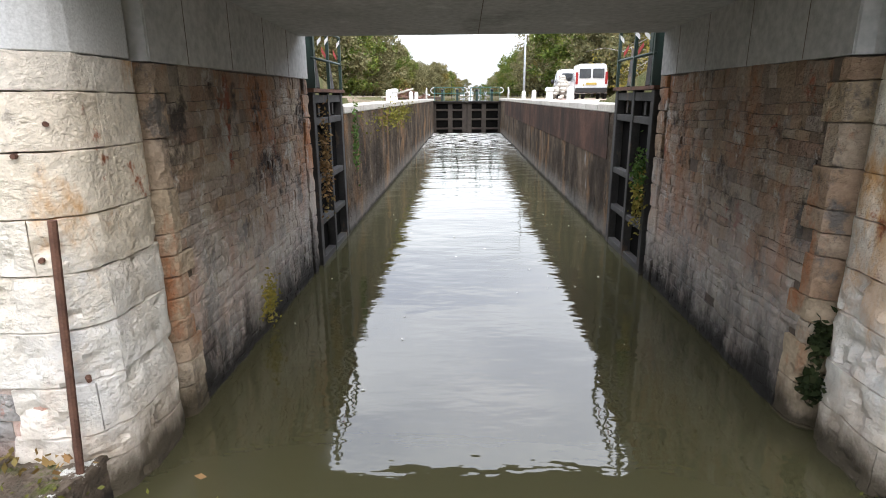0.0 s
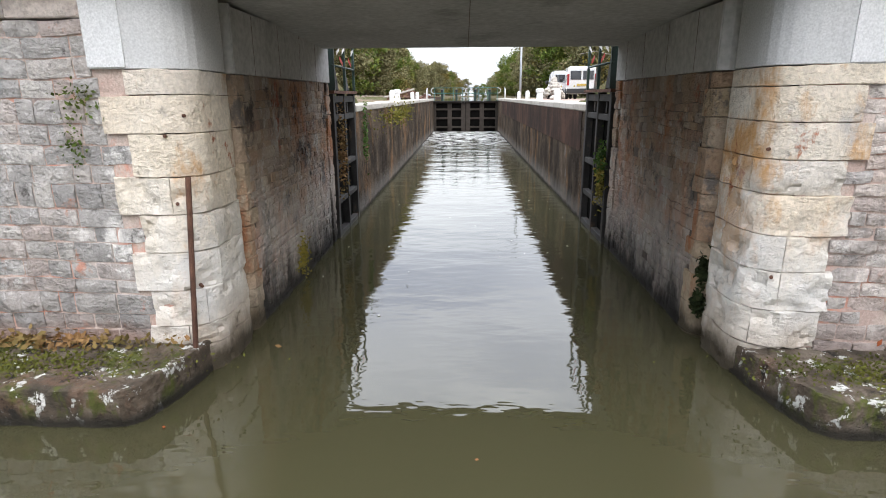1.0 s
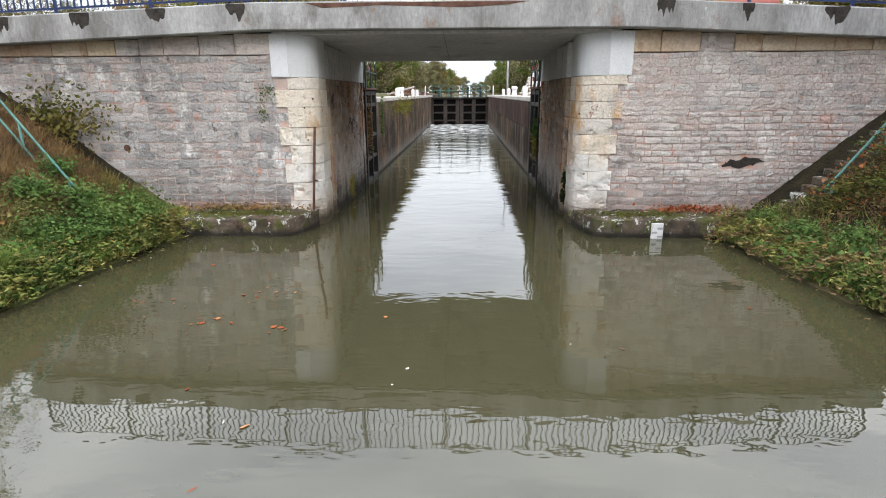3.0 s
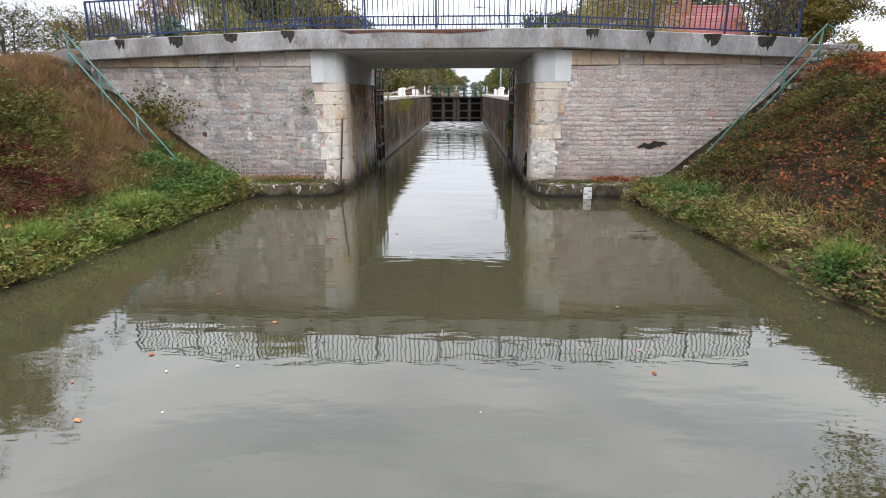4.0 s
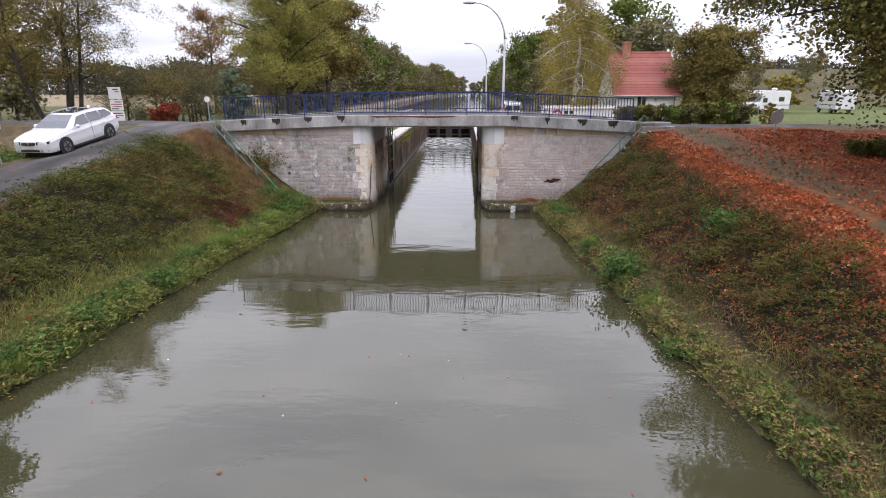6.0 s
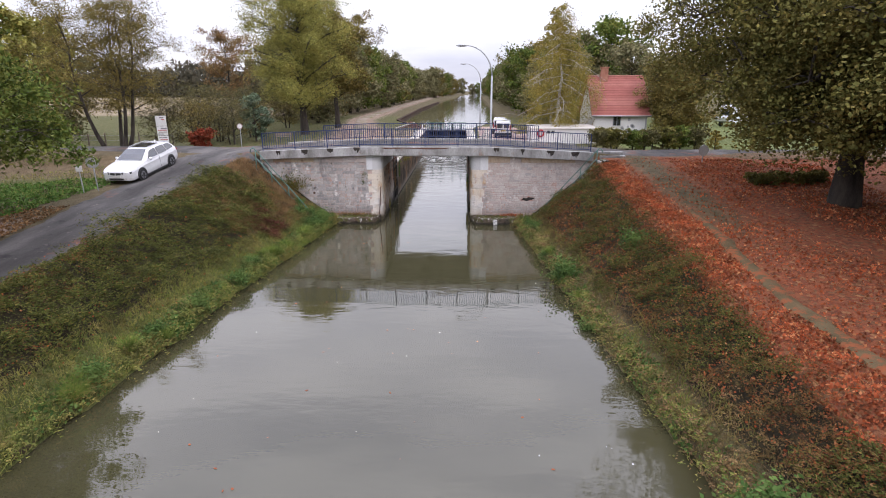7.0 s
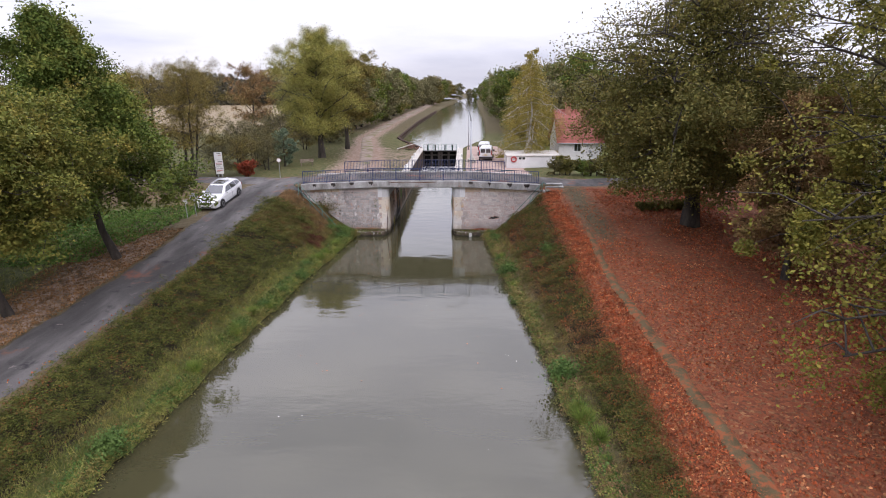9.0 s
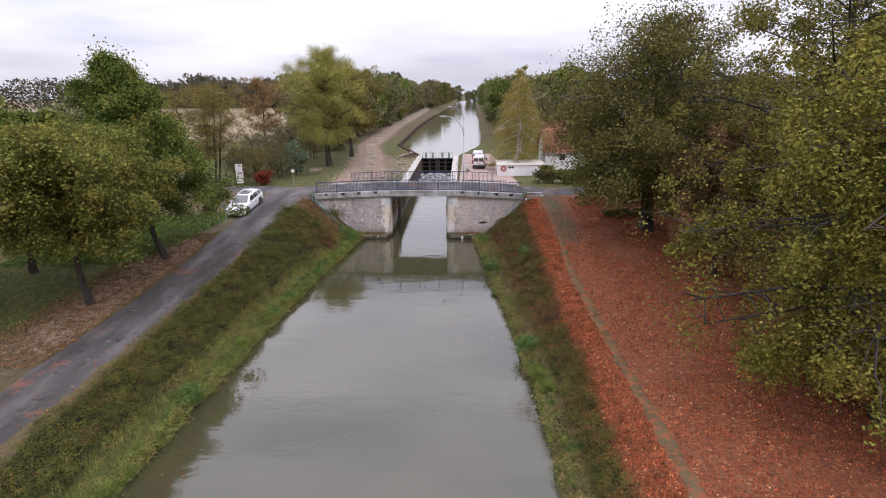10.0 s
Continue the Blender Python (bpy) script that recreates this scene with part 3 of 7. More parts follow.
def build_ground():
    xs = lines([(-600, -120, 40), (-120, -30, 5), (-30, -22, 1), (-22, -3.5, 0.3)]) + [-3.25, -3.15, -1.5, 0, 1.5, 3.15, 3.25] + \
        lines([(3.5, 22, 0.3), (22, 30, 1), (30, 120, 5), (120, 600, 40)])
    ys = lines([(-90, -62, 2), (-62, -0.2, 0.35)]) + [0.1, 0.25, 0.45, 0.9, 1.5] + lines([(2, 14, 0.5), (14, 40, 1)]) + \
        [40.5, 41.1, 41.35, 41.5, 42.5] + lines([(44, 70, 1.5), (70, 160, 6), (160, 400, 24), (400, 900, 60)])
    verts = [(x, y, height(x, y)) for y in ys for x in xs]
    n = len(xs)
    faces = [(j * n + i, j * n + i + 1, j * n + n + i + 1, j * n + n + i) for j in range(len(ys) - 1) for i in range(n - 1)]
    me = bpy.data.meshes.new("ground")
    me.from_pydata(verts, [], faces)
    zones = {k: np.zeros(len(verts), np.float32) for k in ("green", "heath", "litter", "field", "dry", "earth", "lawn")}
    for i, (x, y, z) in enumerate(verts):
        left, ax = x < 0, abs(x)
        if y < 0.3:
            d = ax - lerp(EDGE_Y, EDGE_L if left else EDGE_R, y)
            if left:
                zones["green"][i] = max(1 - smoothstep(1.2, 1.9, d), 0.8 * smoothstep(18, 21, ax))
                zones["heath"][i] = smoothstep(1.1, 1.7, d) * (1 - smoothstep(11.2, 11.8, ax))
                zones["dry"][i] = max(smoothstep(11.3, 11.8, ax) * (1 - smoothstep(12.2, 12.6, ax)), smoothstep(-4.5, -1, y) * smoothstep(6, 7, ax) * 0.8)
                zones["earth"][i] = 0.62 * smoothstep(15, 15.6, ax) * (1 - smoothstep(17.5, 20.5, ax)) * smoothstep(-9, -11.5, y) * smoothstep(-31, -25, y)
            else:
                zones["green"][i] = (1 - smoothstep(0.6, 1.8, d)) * 0.55
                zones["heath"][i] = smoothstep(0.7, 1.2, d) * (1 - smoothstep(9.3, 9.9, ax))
                zones["litter"][i] = smoothstep(9.2, 9.9, ax) * (1 - 0.6 * smoothstep(22, 30, ax)) * (1 - 0.75 * math.exp(-((ax - 12.2) / 1.3) ** 2) * smoothstep(-18, -9, y))
                zones["dry"][i] = 0.5 * (1 - smoothstep(0.5, 2.0, d))
        else:
            zones["field"][i] = smoothstep(9.5, 12, y) * smoothstep(-19.5, -22, x) * (1 - 0.55 * smoothstep(40, 20, y))
            zones["green"][i] = smoothstep(5, 9, y) * (1 - smoothstep(60, 80, y) * 0.6)
            zones["dry"][i] = 0.4 if left or ax < 16 or y < 8 else 0.0
            if left and y > 6:
                c = lerp([6, 14, 26, 40, 60, 110, 300], [9, 8.5, 9, 11, 14.5, 15.5, 15], y)
                zones["earth"][i] = max(math.exp(-((ax - c) / (2.6 if y > 45 else 3.6)) ** 2), 0.5 * smoothstep(14, 24, y) * smoothstep(52, 36, y) * smoothstep(16, 9, ax))
            if not left:
                zones["litter"][i] = 0.4 * smoothstep(8, 2, y) * smoothstep(10, 12, ax)
                zones["lawn"][i] = smoothstep(6, 9, y) * smoothstep(14, 17, ax) * smoothstep(66, 50, y)
    for k, v in zones.items():
        me.attributes.new(k, "FLOAT", "POINT").data.foreach_set("value", v)
    me.polygons.foreach_set("use_smooth", [True] * len(faces))
    m = bpy.data.materials.new("ground")
    m.use_nodes = True
    t = m.node_tree
    s = t.nodes["Principled BSDF"]
    vec = place(t)
    big, mid, fine = noisen(t, vec, 0.35, 5), noisen(t, vec, 2.2, 5), noisen(t, vec, 16, 4)
    cell = node(t, "ShaderNodeTexVoronoi", Scale=9.0)
    t.links.new(vec, cell.inputs["Vector"])
    cv = t.nodes.new("ShaderNodeSeparateColor")
    t.links.new(cell.outputs["Color"], cv.inputs[0])

    def zone(key, soft=0.5):
        a = t.nodes.new("ShaderNodeAttribute")
        a.attribute_name = key
        f = mathn(t, "ADD", a.outputs["Fac"], mathn(t, "MULTIPLY", mathn(t, "SUBTRACT", mid, 0.5), soft * 2))
        f = mathn(t, "MULTIPLY", mathn(t, "SUBTRACT", f, 0.3), 2.5, True)
        return mathn(t, "MULTIPLY", f, mathn(t, "GREATER_THAN", a.outputs["Fac"], 0.01))

    col = rampn(t, mid, [(0.3, (0.075, 0.058, 0.031)), (0.7, (0.135, 0.108, 0.058))])
    col = mixn(t, zone("field"), col, rampn(t, big, [(0.3, (0.30, 0.235, 0.15)), (0.7, (0.42, 0.33, 0.23))]))
    col = mixn(t, zone("green"), col, rampn(t, mid, [(0.3, (0.05, 0.062, 0.019)), (0.55, (0.092, 0.103, 0.031)), (0.75, (0.14, 0.12, 0.05))]))
    col = mixn(t, zone("lawn", 0.3), col, rampn(t, mid, [(0.3, (0.085, 0.105, 0.032)), (0.55, (0.125, 0.148, 0.048)), (0.75, (0.18, 0.175, 0.07))]))
    col = mixn(t, zone("dry"), col, rampn(t, mid, [(0.3, (0.085, 0.06, 0.034)), (0.7, (0.17, 0.125, 0.07))]))
    col = mixn(t, zone("earth", 0.7), col, rampn(t, mid, [(0.3, (0.20, 0.125, 0.085)), (0.5, (0.28, 0.20, 0.15)), (0.75, (0.38, 0.30, 0.25))]))
    # Near-black under the creeping shrubs: shade of their gaps put into the colour
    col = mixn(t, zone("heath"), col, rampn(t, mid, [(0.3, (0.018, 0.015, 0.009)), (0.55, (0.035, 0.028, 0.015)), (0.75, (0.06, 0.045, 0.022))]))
    leafy = rampn(t, cv.outputs[0], [(0.0, (0.12, 0.045, 0.024)), (0.3, (0.22, 0.058, 0.027)), (0.65, (0.31, 0.092, 0.038)), (0.9, (0.17, 0.085, 0.042)), (1.0, (0.42, 0.21, 0.095))])
    col = mixn(t, zone("litter"), col, mixn(t, mathn(t, "MULTIPLY", big, 0.7), leafy, (0.17, 0.073, 0.040)))
    col = mixn(t, 0.5, col, rampn(t, fine, [(0.3, (0.4, 0.4, 0.4)), (0.7, (1, 1, 1))]), "MULTIPLY")
    t.links.new(col, s.inputs["Base Color"])
    s.inputs["Roughness"].default_value, s.inputs["Specular IOR Level"].default_value = 0.95, 0.15
    b = node(t, "ShaderNodeBump", Strength=1.0, Distance=0.06)
    t.links.new(mathn(t, "ADD", fine, mid), b.inputs["Height"])
    t.links.new(b.outputs[0], s.inputs["Normal"])
    me.materials.append(m)
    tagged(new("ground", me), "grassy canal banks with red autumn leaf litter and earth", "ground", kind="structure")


build_ground()


def sheet(name, centre, widths, material, label, category, lift=0.05, across=8):
    """A strip of road or path laid over the ground along a centre line."""
    pts = []
    for (a, wa), (b, wb) in zip(zip(centre, widths), zip(centre[1:], widths[1:])):
        k = max(2, int((Vector(b) - Vector(a)).length / 0.5))
        pts += [(Vector(a).lerp(Vector(b), i / k), wa + (wb - wa) * i / k) for i in range(k)]
    pts.append((Vector(centre[-1]), widths[-1]))
    for _ in range(12):
        pts = [pts[0]] + [((pts[i - 1][0] + pts[i][0] * 2 + pts[i + 1][0]) / 4, pts[i][1]) for i in range(1, len(pts) - 1)] + [pts[-1]]
    sh, vs, fs = Shape(), [], []
    for i, (p, w) in enumerate(pts):
        d = (pts[min(i + 1, len(pts) - 1)][0] - pts[max(i - 1, 0)][0]).normalized()
        s = Vector((d.y, -d.x))
        for j in range(across + 1):
            k = j / across - 0.5
            edge = 0.2 * noise.noise((p.x * 1.3, p.y * 1.3, 2.0 + j)) if j in (0, across) else 0
            q = p + s * (k * w + edge)
            vs.append((q.x, q.y, height(q.x, q.y) + (lift if 0 < j < across else lift - 0.07)))
    n = across + 1
    fs = [(i * n + j, i * n + j + 1, i * n + n + j + 1, i * n + n + j) for i in range(len(pts) - 1) for j in range(across)]
    sh.add(vs, [f[::-1] for f in fs])
    return thing(name, sh, material, label, category, "structure", smooth=True)


sheet("road", [(-14.6, -90), (-14.2, -50), (-13.75, -30), (-13.5, -18), (-13.3, -8), (-13.2, -3), (-12.6, 0.5), (-11.2, 2.3), (-9.2, 2.7)],
      [3.1, 3.1, 3.2, 3.3, 3.7, 4.3, 5.2, 5.4, 5.2], ASPHALT, "worn grey asphalt lane with reddish stains", "road")
sheet("road", [(-11.5, 3.6), (-18, 4.6), (-30, 7), (-60, 15), (-120, 25)], [4.0, 4.2, 4.0, 4.0, 4.0], ASPHALT, "grey asphalt road leaving the bridge", "road", 0.045)
sheet("road", [(9.2, 2.7), (13, 3.2), (20, 5.5), (34, 12), (60, 22), (120, 40)], [5.2, 4.6, 4.2, 4.2, 4.0, 4.0], ASPHALT, "grey asphalt road on the far side of the bridge", "road", 0.045)
sheet("towpath", [(-9, 7), (-8.5, 14), (-9, 26), (-11, 40), (-14.5, 60), (-15.5, 110), (-15, 300)], [1.6, 1.5, 1.6, 1.8, 1.8, 2.0, 2.4], GRAVEL, "pale pinkish gravel towpath beside the lock", "path", 0.11)
sheet("yard", [(7.2, 8.5), (7.2, 14), (7, 30), (6.6, 46)], [7.5, 7.6, 6.6, 5.2], YARD, "reddish gravel lock yard", "yard")
sheet("footpath", [(11.4, -10), (11.1, -14), (11.1, -22), (11.3, -30), (11.5, -40), (11.8, -80)], [0.3, 0.5, 0.56, 0.56, 0.56, 0.56], DIRT, "bare earth footpath through fallen leaves", "path", 0.06, 4)

# undercut earth edge of the canal, side by side with the grass
for side in (-1, 1):
    sh, cols, ys = Shape(), 6, [-62 + 0.16 * i for i in range(int(61 / 0.16))]
    vs = []
    for y in ys:
        w = water_edge(side, y)
        j = 0.10 + 0.08 * noise.noise((side, y * 1.7, 3.0)) + 0.07 * noise.noise((side, y * 5.5, 7.0))
        up = 0.05 * noise.noise((side * 3.0, y * 2.1, 1.0))
        for d, z in ((0.1, -0.3), (-0.02 + j, -0.02), (-0.08 + j, 0.07 + up), (-0.02 + j, 0.13 + up), (0.2, 0.2 + up)):
            vs.append((side * (w + d), y, z))
        vs.append((side * (w + 0.55), y, height(side * (w + 0.55), y) - 0.03))
    fs = [(i * cols + k, i * cols + k + 1, i * cols + cols + k + 1, i * cols + cols + k) for i in range(len(ys) - 1) for k in range(cols - 1)]
    sh.add(vs, fs if side < 0 else [f[::-1] for f in fs])
    thing("bank_edge", sh, BANK_EARTH, "dark crumbling earth edge along the canal water", "bank", "structure", smooth=True)

# ---- water ----
pool = Shape()
pool.add([(-10, -90, 0), (10, -90, 0), (10, 0.6, 0), (3.3, 0.6, 0), (3.3, HEAD, 0), (-3.3, HEAD, 0), (-3.3, 0.6, 0), (-10, 0.6, 0)],
         [(0, 1, 2, 3, 6, 7), (6, 3, 4, 5)])
thing("water", pool, WATER, "still murky olive-green canal water", "water", "structure")
pool = Shape()
pool.add([(x + (1 if y > 50 else 0), max(y, 41.4), UPPER) for x, y in zip(UP_R, UP_Y)] + [(x - (1 if y > 50 else 0), max(y, 41.4), UPPER) for x, y in reversed(list(zip(UP_L, UP_Y)))],
         [(i, i + 1, 12 - i, 13 - i) for i in range(6)])
thing("water", pool, WATER_UP, "calm upper canal reach beyond the lock", "water", "structure")

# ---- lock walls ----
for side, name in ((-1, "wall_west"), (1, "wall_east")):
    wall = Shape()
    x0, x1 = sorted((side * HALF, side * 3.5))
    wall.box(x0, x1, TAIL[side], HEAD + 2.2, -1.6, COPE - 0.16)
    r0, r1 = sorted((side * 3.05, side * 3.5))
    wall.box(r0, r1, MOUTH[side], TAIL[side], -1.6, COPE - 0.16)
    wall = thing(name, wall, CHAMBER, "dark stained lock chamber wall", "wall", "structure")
    y = TAIL[side]
    rnd = random.Random(side + 5)
    while y < HEAD + 2.0:
        n = min(rnd.uniform(0.9, 1.5), HEAD + 2.2 - y)
        stone = Shape()
        a, b = sorted((side * (HALF - 0.02), side * 3.45))
        stone.box(a, b, y + 0.006, y + n - 0.006, COPE - 0.16, COPE + rnd.uniform(-0.008, 0.008))
        part("coping_stone", stone, COPING, wall, bevel=0.02)
        y += n
    if side > 0:
        part("red_band", Shape().box(HALF - 0.015, HALF + 0.1, TAIL[side] + 0.4, HEAD - 5, 1.55, COPE - 0.16), RED_BAND, wall, "faded red rendered band")
    # no recess is cut: a black strip on the face paints its shade
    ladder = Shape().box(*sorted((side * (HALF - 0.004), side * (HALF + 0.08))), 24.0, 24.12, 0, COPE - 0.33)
    part("groove", ladder, BLACK, wall, "black strip painting the shade of a vertical recess")
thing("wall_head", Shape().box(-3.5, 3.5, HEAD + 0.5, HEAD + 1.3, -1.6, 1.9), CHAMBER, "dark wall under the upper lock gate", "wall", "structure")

# ---- bridge ----
TOPS = [(-9.65, 4.14), (-3.6, 4.39), (3.6, 4.39), (9.65, 4.10)]


def deck(x):
    return float(np.interp(x, [p[0] for p in TOPS], [p[1] for p in TOPS]))


bridge = root("bridge", (0, 0, 0), 0, "low concrete road bridge with weathered edge beams on stone abutments", "bridge", kind="structure")
for y0, y1, nm in ((-0.36, 0.02, "front"), (5.12, 5.46, "rear")):
    outline = [(x, z - 0.5) for x, z in TOPS] + [(x, z) for x, z in reversed(TOPS)]
    part("edge_beam", Shape().slab(outline, "y", y0, y1), CONCRETE, bridge, "stained concrete edge beam with dark drip marks", bevel=0.02)
road = [(x, z - 0.28) for x, z in TOPS] + [(x, z - 0.1) for x, z in reversed(TOPS)]
part("roadway", Shape().slab(road, "y", 0.024, 5.116), ASPHALT, bridge, "grey asphalt bridge roadway")
part("ceiling", Shape().add([(-3.4, -0.05, 3.83), (3.4, -0.05, 3.83), (3.4, 5.2, 3.61), (-3.4, 5.2, 3.61), (-3.4, -0.05, 4.05), (3.4, -0.05, 4.05), (3.4, 5.2, 4.05), (-3.4, 5.2, 4.05)],
     [(0, 3, 2, 1), (4, 5, 6, 7), (0, 1, 5, 4), (1, 2, 6, 5), (2, 3, 7, 6), (3, 0, 4, 7)]), SOFFIT, bridge, "smooth grey concrete underside")
for x in (-0.02,):
    part("soffit_joint", Shape().add([(x - 0.005, -0.04, 3.825), (x + 0.005, -0.04, 3.825), (x + 0.005, 5.19, 3.606), (x - 0.005, 5.19, 3.606)], [(0, 3, 2, 1)]), DAMP, bridge)
rnd = random.Random(4)
for x in (-8.55, -7.0, -5.5, -3.95, 4.1, 5.6, 7.2, 8.6):
    z = deck(x)
    w = rnd.uniform(0.08, 0.2)
    k = 5
    drip = [(x - w * 1.3 + 2.6 * w * i / (2 * k), z - 0.012 - (rnd.uniform(0.02, 0.07) if i in (0, 2 * k) else rnd.uniform(0.10, 0.22) + 0.2 * (1 - abs(i - k) / k) * rnd.random())) for i in range(2 * k + 1)]
    n = Shape().slab([(x - w * 1.2, z - 0.012)] + drip + [(x + w * 1.2, z - 0.012)], "y", -0.364, -0.35)
    part("drip_stain", n, STAIN_SHADE, bridge, "dark wet stain below a drain outlet")
part("rust_streak", Shape().slab([(-2.6, 4.36), (-2.3, 4.27), (-1.2, 4.31), (0.4, 4.26), (1.2, 4.3), (1.6, 4.36)], "y", -0.364, -0.35), RUST, bridge, "rust-brown streak along the beam")


def railing(name, y, xa, xb, label):
    rail = root(name, (0, y, 0), 0, label, "railing")
    joints = [xa] + [x for x in (-3.6, 3.6) if xa < x < xb] + [xb]
    for nm, up, w, h in (("top_rail", 1.0, 0.05, 0.045), ("bottom_rail", 0.12, 0.045, 0.035)):
        sh = Shape()
        for a, b in zip(joints, joints[1:]):
            sh.beam((a, 0, deck(a) + up), (b, 0, deck(b) + up), w, h)
        part(nm, sh, BLUE, rail)
    bar = meshed("baluster", Shape().beam((0, 0, 0.12), (0, 0, 0.99), 0.024, 0.024), BLUE)
    post = meshed("post", Shape().beam((0, 0, -0.05), (0, 0, 1.0), 0.05, 0.05), BLUE)
    n = round((xb - xa) / 1.95)
    for i in range(n + 1):
        x = xa + (xb - xa) * i / n
        piece("post", post, rail, pose(x, 0, deck(x)))
    k = round((xb - xa) / 0.135)
    for i in range(1, k):
        x = xa + (xb - xa) * i / k
        if min(abs((x - xa) / (xb - xa) * n - round((x - xa) / (xb - xa) * n)) * 1.95, 1) > 0.05:
            piece("baluster", bar, rail, pose(x, 0, deck(x)))


railing("bridge_railing", -0.12, -9.5, 9.5, "blue-painted steel bridge railing with thin upright bars")
railing("bridge_railing", 5.3, -7.2, 7.2, "blue-painted steel railing on the rear bridge edge")


# abutments: masonry built up stone by stone
def rough_block(outline, z0, z1, amp, depth=0.12, step=0.09, joint=0.008, seed=0.0, flip=False, arris=0.0, chip=0.0):
    """A dressed or broken stone: its face follows an open outline of (x, y), uneven, worn back at the joints."""
    pts = [Vector(outline[0])]
    for a, b in zip(outline, outline[1:]):
        a, b = Vector(a), Vector(b)
        k = max(1, round((b - a).length / step))
        pts += [a.lerp(b, i / k) for i in range(1, k + 1)]
    rows = max(2, round((z1 - z0) / step))
    rise = [i / rows for i in range(rows + 1)]
    if arris:
        e = arris / (z1 - z0)
        rise = [0.0, e] + [v for v in rise[1:-1] if e * 1.4 < v < 1 - e * 1.4] + [1 - e, 1.0]
        rows = len(rise) - 1
        u, v = pts[1] - pts[0], pts[-2] - pts[-1]
        pts = [pts[0], pts[0] + u.normalized() * min(arris, u.length * 0.4)] + pts[1:-1] + [pts[-1] + v.normalized() * min(arris, v.length * 0.4), pts[-1]]
    n, sgn = len(pts), -1 if flip else 1
    ch = []
    for i in range(n):
        d = (pts[min(i + 1, n - 1)] - pts[max(i - 1, 0)]).normalized()
        ch.append(Vector((d.y, -d.x)) * sgn)
    vs = []
    for j in range(rows + 1):
        z = z0 + joint + (z1 - z0 - 2 * joint) * rise[j]
        for i in range(n):
            rim = (j in (0, rows)) + (i in (0, n - 1))
            q = Vector((pts[i].x, pts[i].y, z))
            o = amp * (1.3 * noise.noise(q * 4.5 + Vector((seed, 0, 0))) + 0.7 * noise.noise(q * 13 + Vector((0, seed, 0)))) - rim * (0.004 + 0.25 * amp)
            if chip:
                o -= chip * smoothstep(0.12, 0.3, noise.noise(q * 5.0 + Vector((0, 0, seed)))) * (0.6 + noise.noise(q * 22))
                o -= 0.5 * chip * rim * smoothstep(0.0, 0.4, noise.noise(q * 8.0 + Vector((seed, seed, 0))))
            zz = z + (0.0 if rim == 0 else 0.009 * noise.noise(q * 9 + Vector((3, seed, 0)))) + 0.022 * noise.noise((q.x * 0.9, q.y * 0.9, q.z * 1.5))
            p = pts[i] + ch[i] * o
            if i in (0, n - 1):
                t = (pts[1] - pts[0]) if i == 0 else (pts[-2] - pts[-1])
                p += t.normalized() * (joint + 0.006 * noise.noise(q * 9))
            vs.append((p.x, p.y, zz))
    fs = [(j * n + i, j * n + i + 1, j * n + n + i + 1, j * n + n + i) for j in range(rows) for i in range(n - 1)]
    ring = [i for i in range(n)] + [j * n + n - 1 for j in range(1, rows + 1)] + [rows * n + i for i in range(n - 2, -1, -1)] + [j * n for j in range(rows - 1, 0, -1)]
    k = len(vs)
    for r in ring:
        c = ch[r % n]
        vs.append((vs[r][0] - c.x * depth, vs[r][1] - c.y * depth, vs[r][2]))
    m = len(ring)
    fs += [(ring[(e + 1) % m], ring[e], k + e, k + (e + 1) % m) for e in range(m)]
    if flip:
        fs = [f[::-1] for f in fs]
    return Shape().add(vs, fs)


def masonry(owner, material, u0, u1, z0, z1, face, flip, keep=lambda u, z: True, seed=0, amp=0.012, tall=(0.09, 0.19), wide=(0.13, 0.5), proud=0.03, gap=0.017, wander=0.0, begin=None):
    """Courses of stones over a wall face: face(u, out) gives the (x, y) at u along it, standing out of it."""
    r, z = random.Random(seed), z0
    while z < z1 - 0.06:
        sz = r.uniform(*tall)
        if z1 - z - sz < 0.08:
            sz = z1 - z
        u = u0 if begin is None else begin(z, z + sz)
        while u < u1 - 0.01:
            sx = r.uniform(*wide)
            if u1 - u - sx < 0.14:
                sx = u1 - u
            if keep(u + sx / 2, z + sz / 2) and r.random() > 0.004:
                out = 0.014 + proud * r.uniform(0.0, 1.0)
                sh = rough_block([face(u, out), face(u + sx, out)], z, z + sz, amp, 0.06, 0.085, gap * r.uniform(0.4, 1.0), r.uniform(0, 50), flip)
                if wander:
                    sh.v = [(x, y, w + wander * noise.noise((x * 0.8, y * 0.8, w * 1.2 + seed)) + 0.5 * wander * noise.noise((x * 3.1, y * 3.1, w * 2 + seed))) for x, y, w in sh.v]
                part("stone", sh, material, owner)
            u += sx
        z += sz


def bank_top(x):
    return height(x, -0.15)


# the courses of the corner quoins: joints from the top down, and how far each course reaches along the front
JOINTS = {-1: [3.03, 2.80, 2.46, 2.06, 1.68, 1.31, 0.92, 0.53, 0.30, -0.35], 1: [3.03, 2.86, 2.55, 2.22, 1.88, 1.50, 1.16, 0.76, 0.38, -0.35]}
REACH = {-1: [3.16, 3.42, 3.20, 3.40, 3.20, 3.34, 3.20, 3.28, 3.20], 1: [3.60, 3.42, 3.54, 3.36, 3.48, 3.34, 3.42, 3.36, 3.30]}


def quoin_end(side, z0, z1):
    if z1 > 3.03:
        return 3.46 if side < 0 else 3.62
    j = JOINTS[side]
    return max(e for e, hi, lo in zip(REACH[side], j, j[1:]) if lo < z1 - 0.02 and hi > z0 + 0.02)


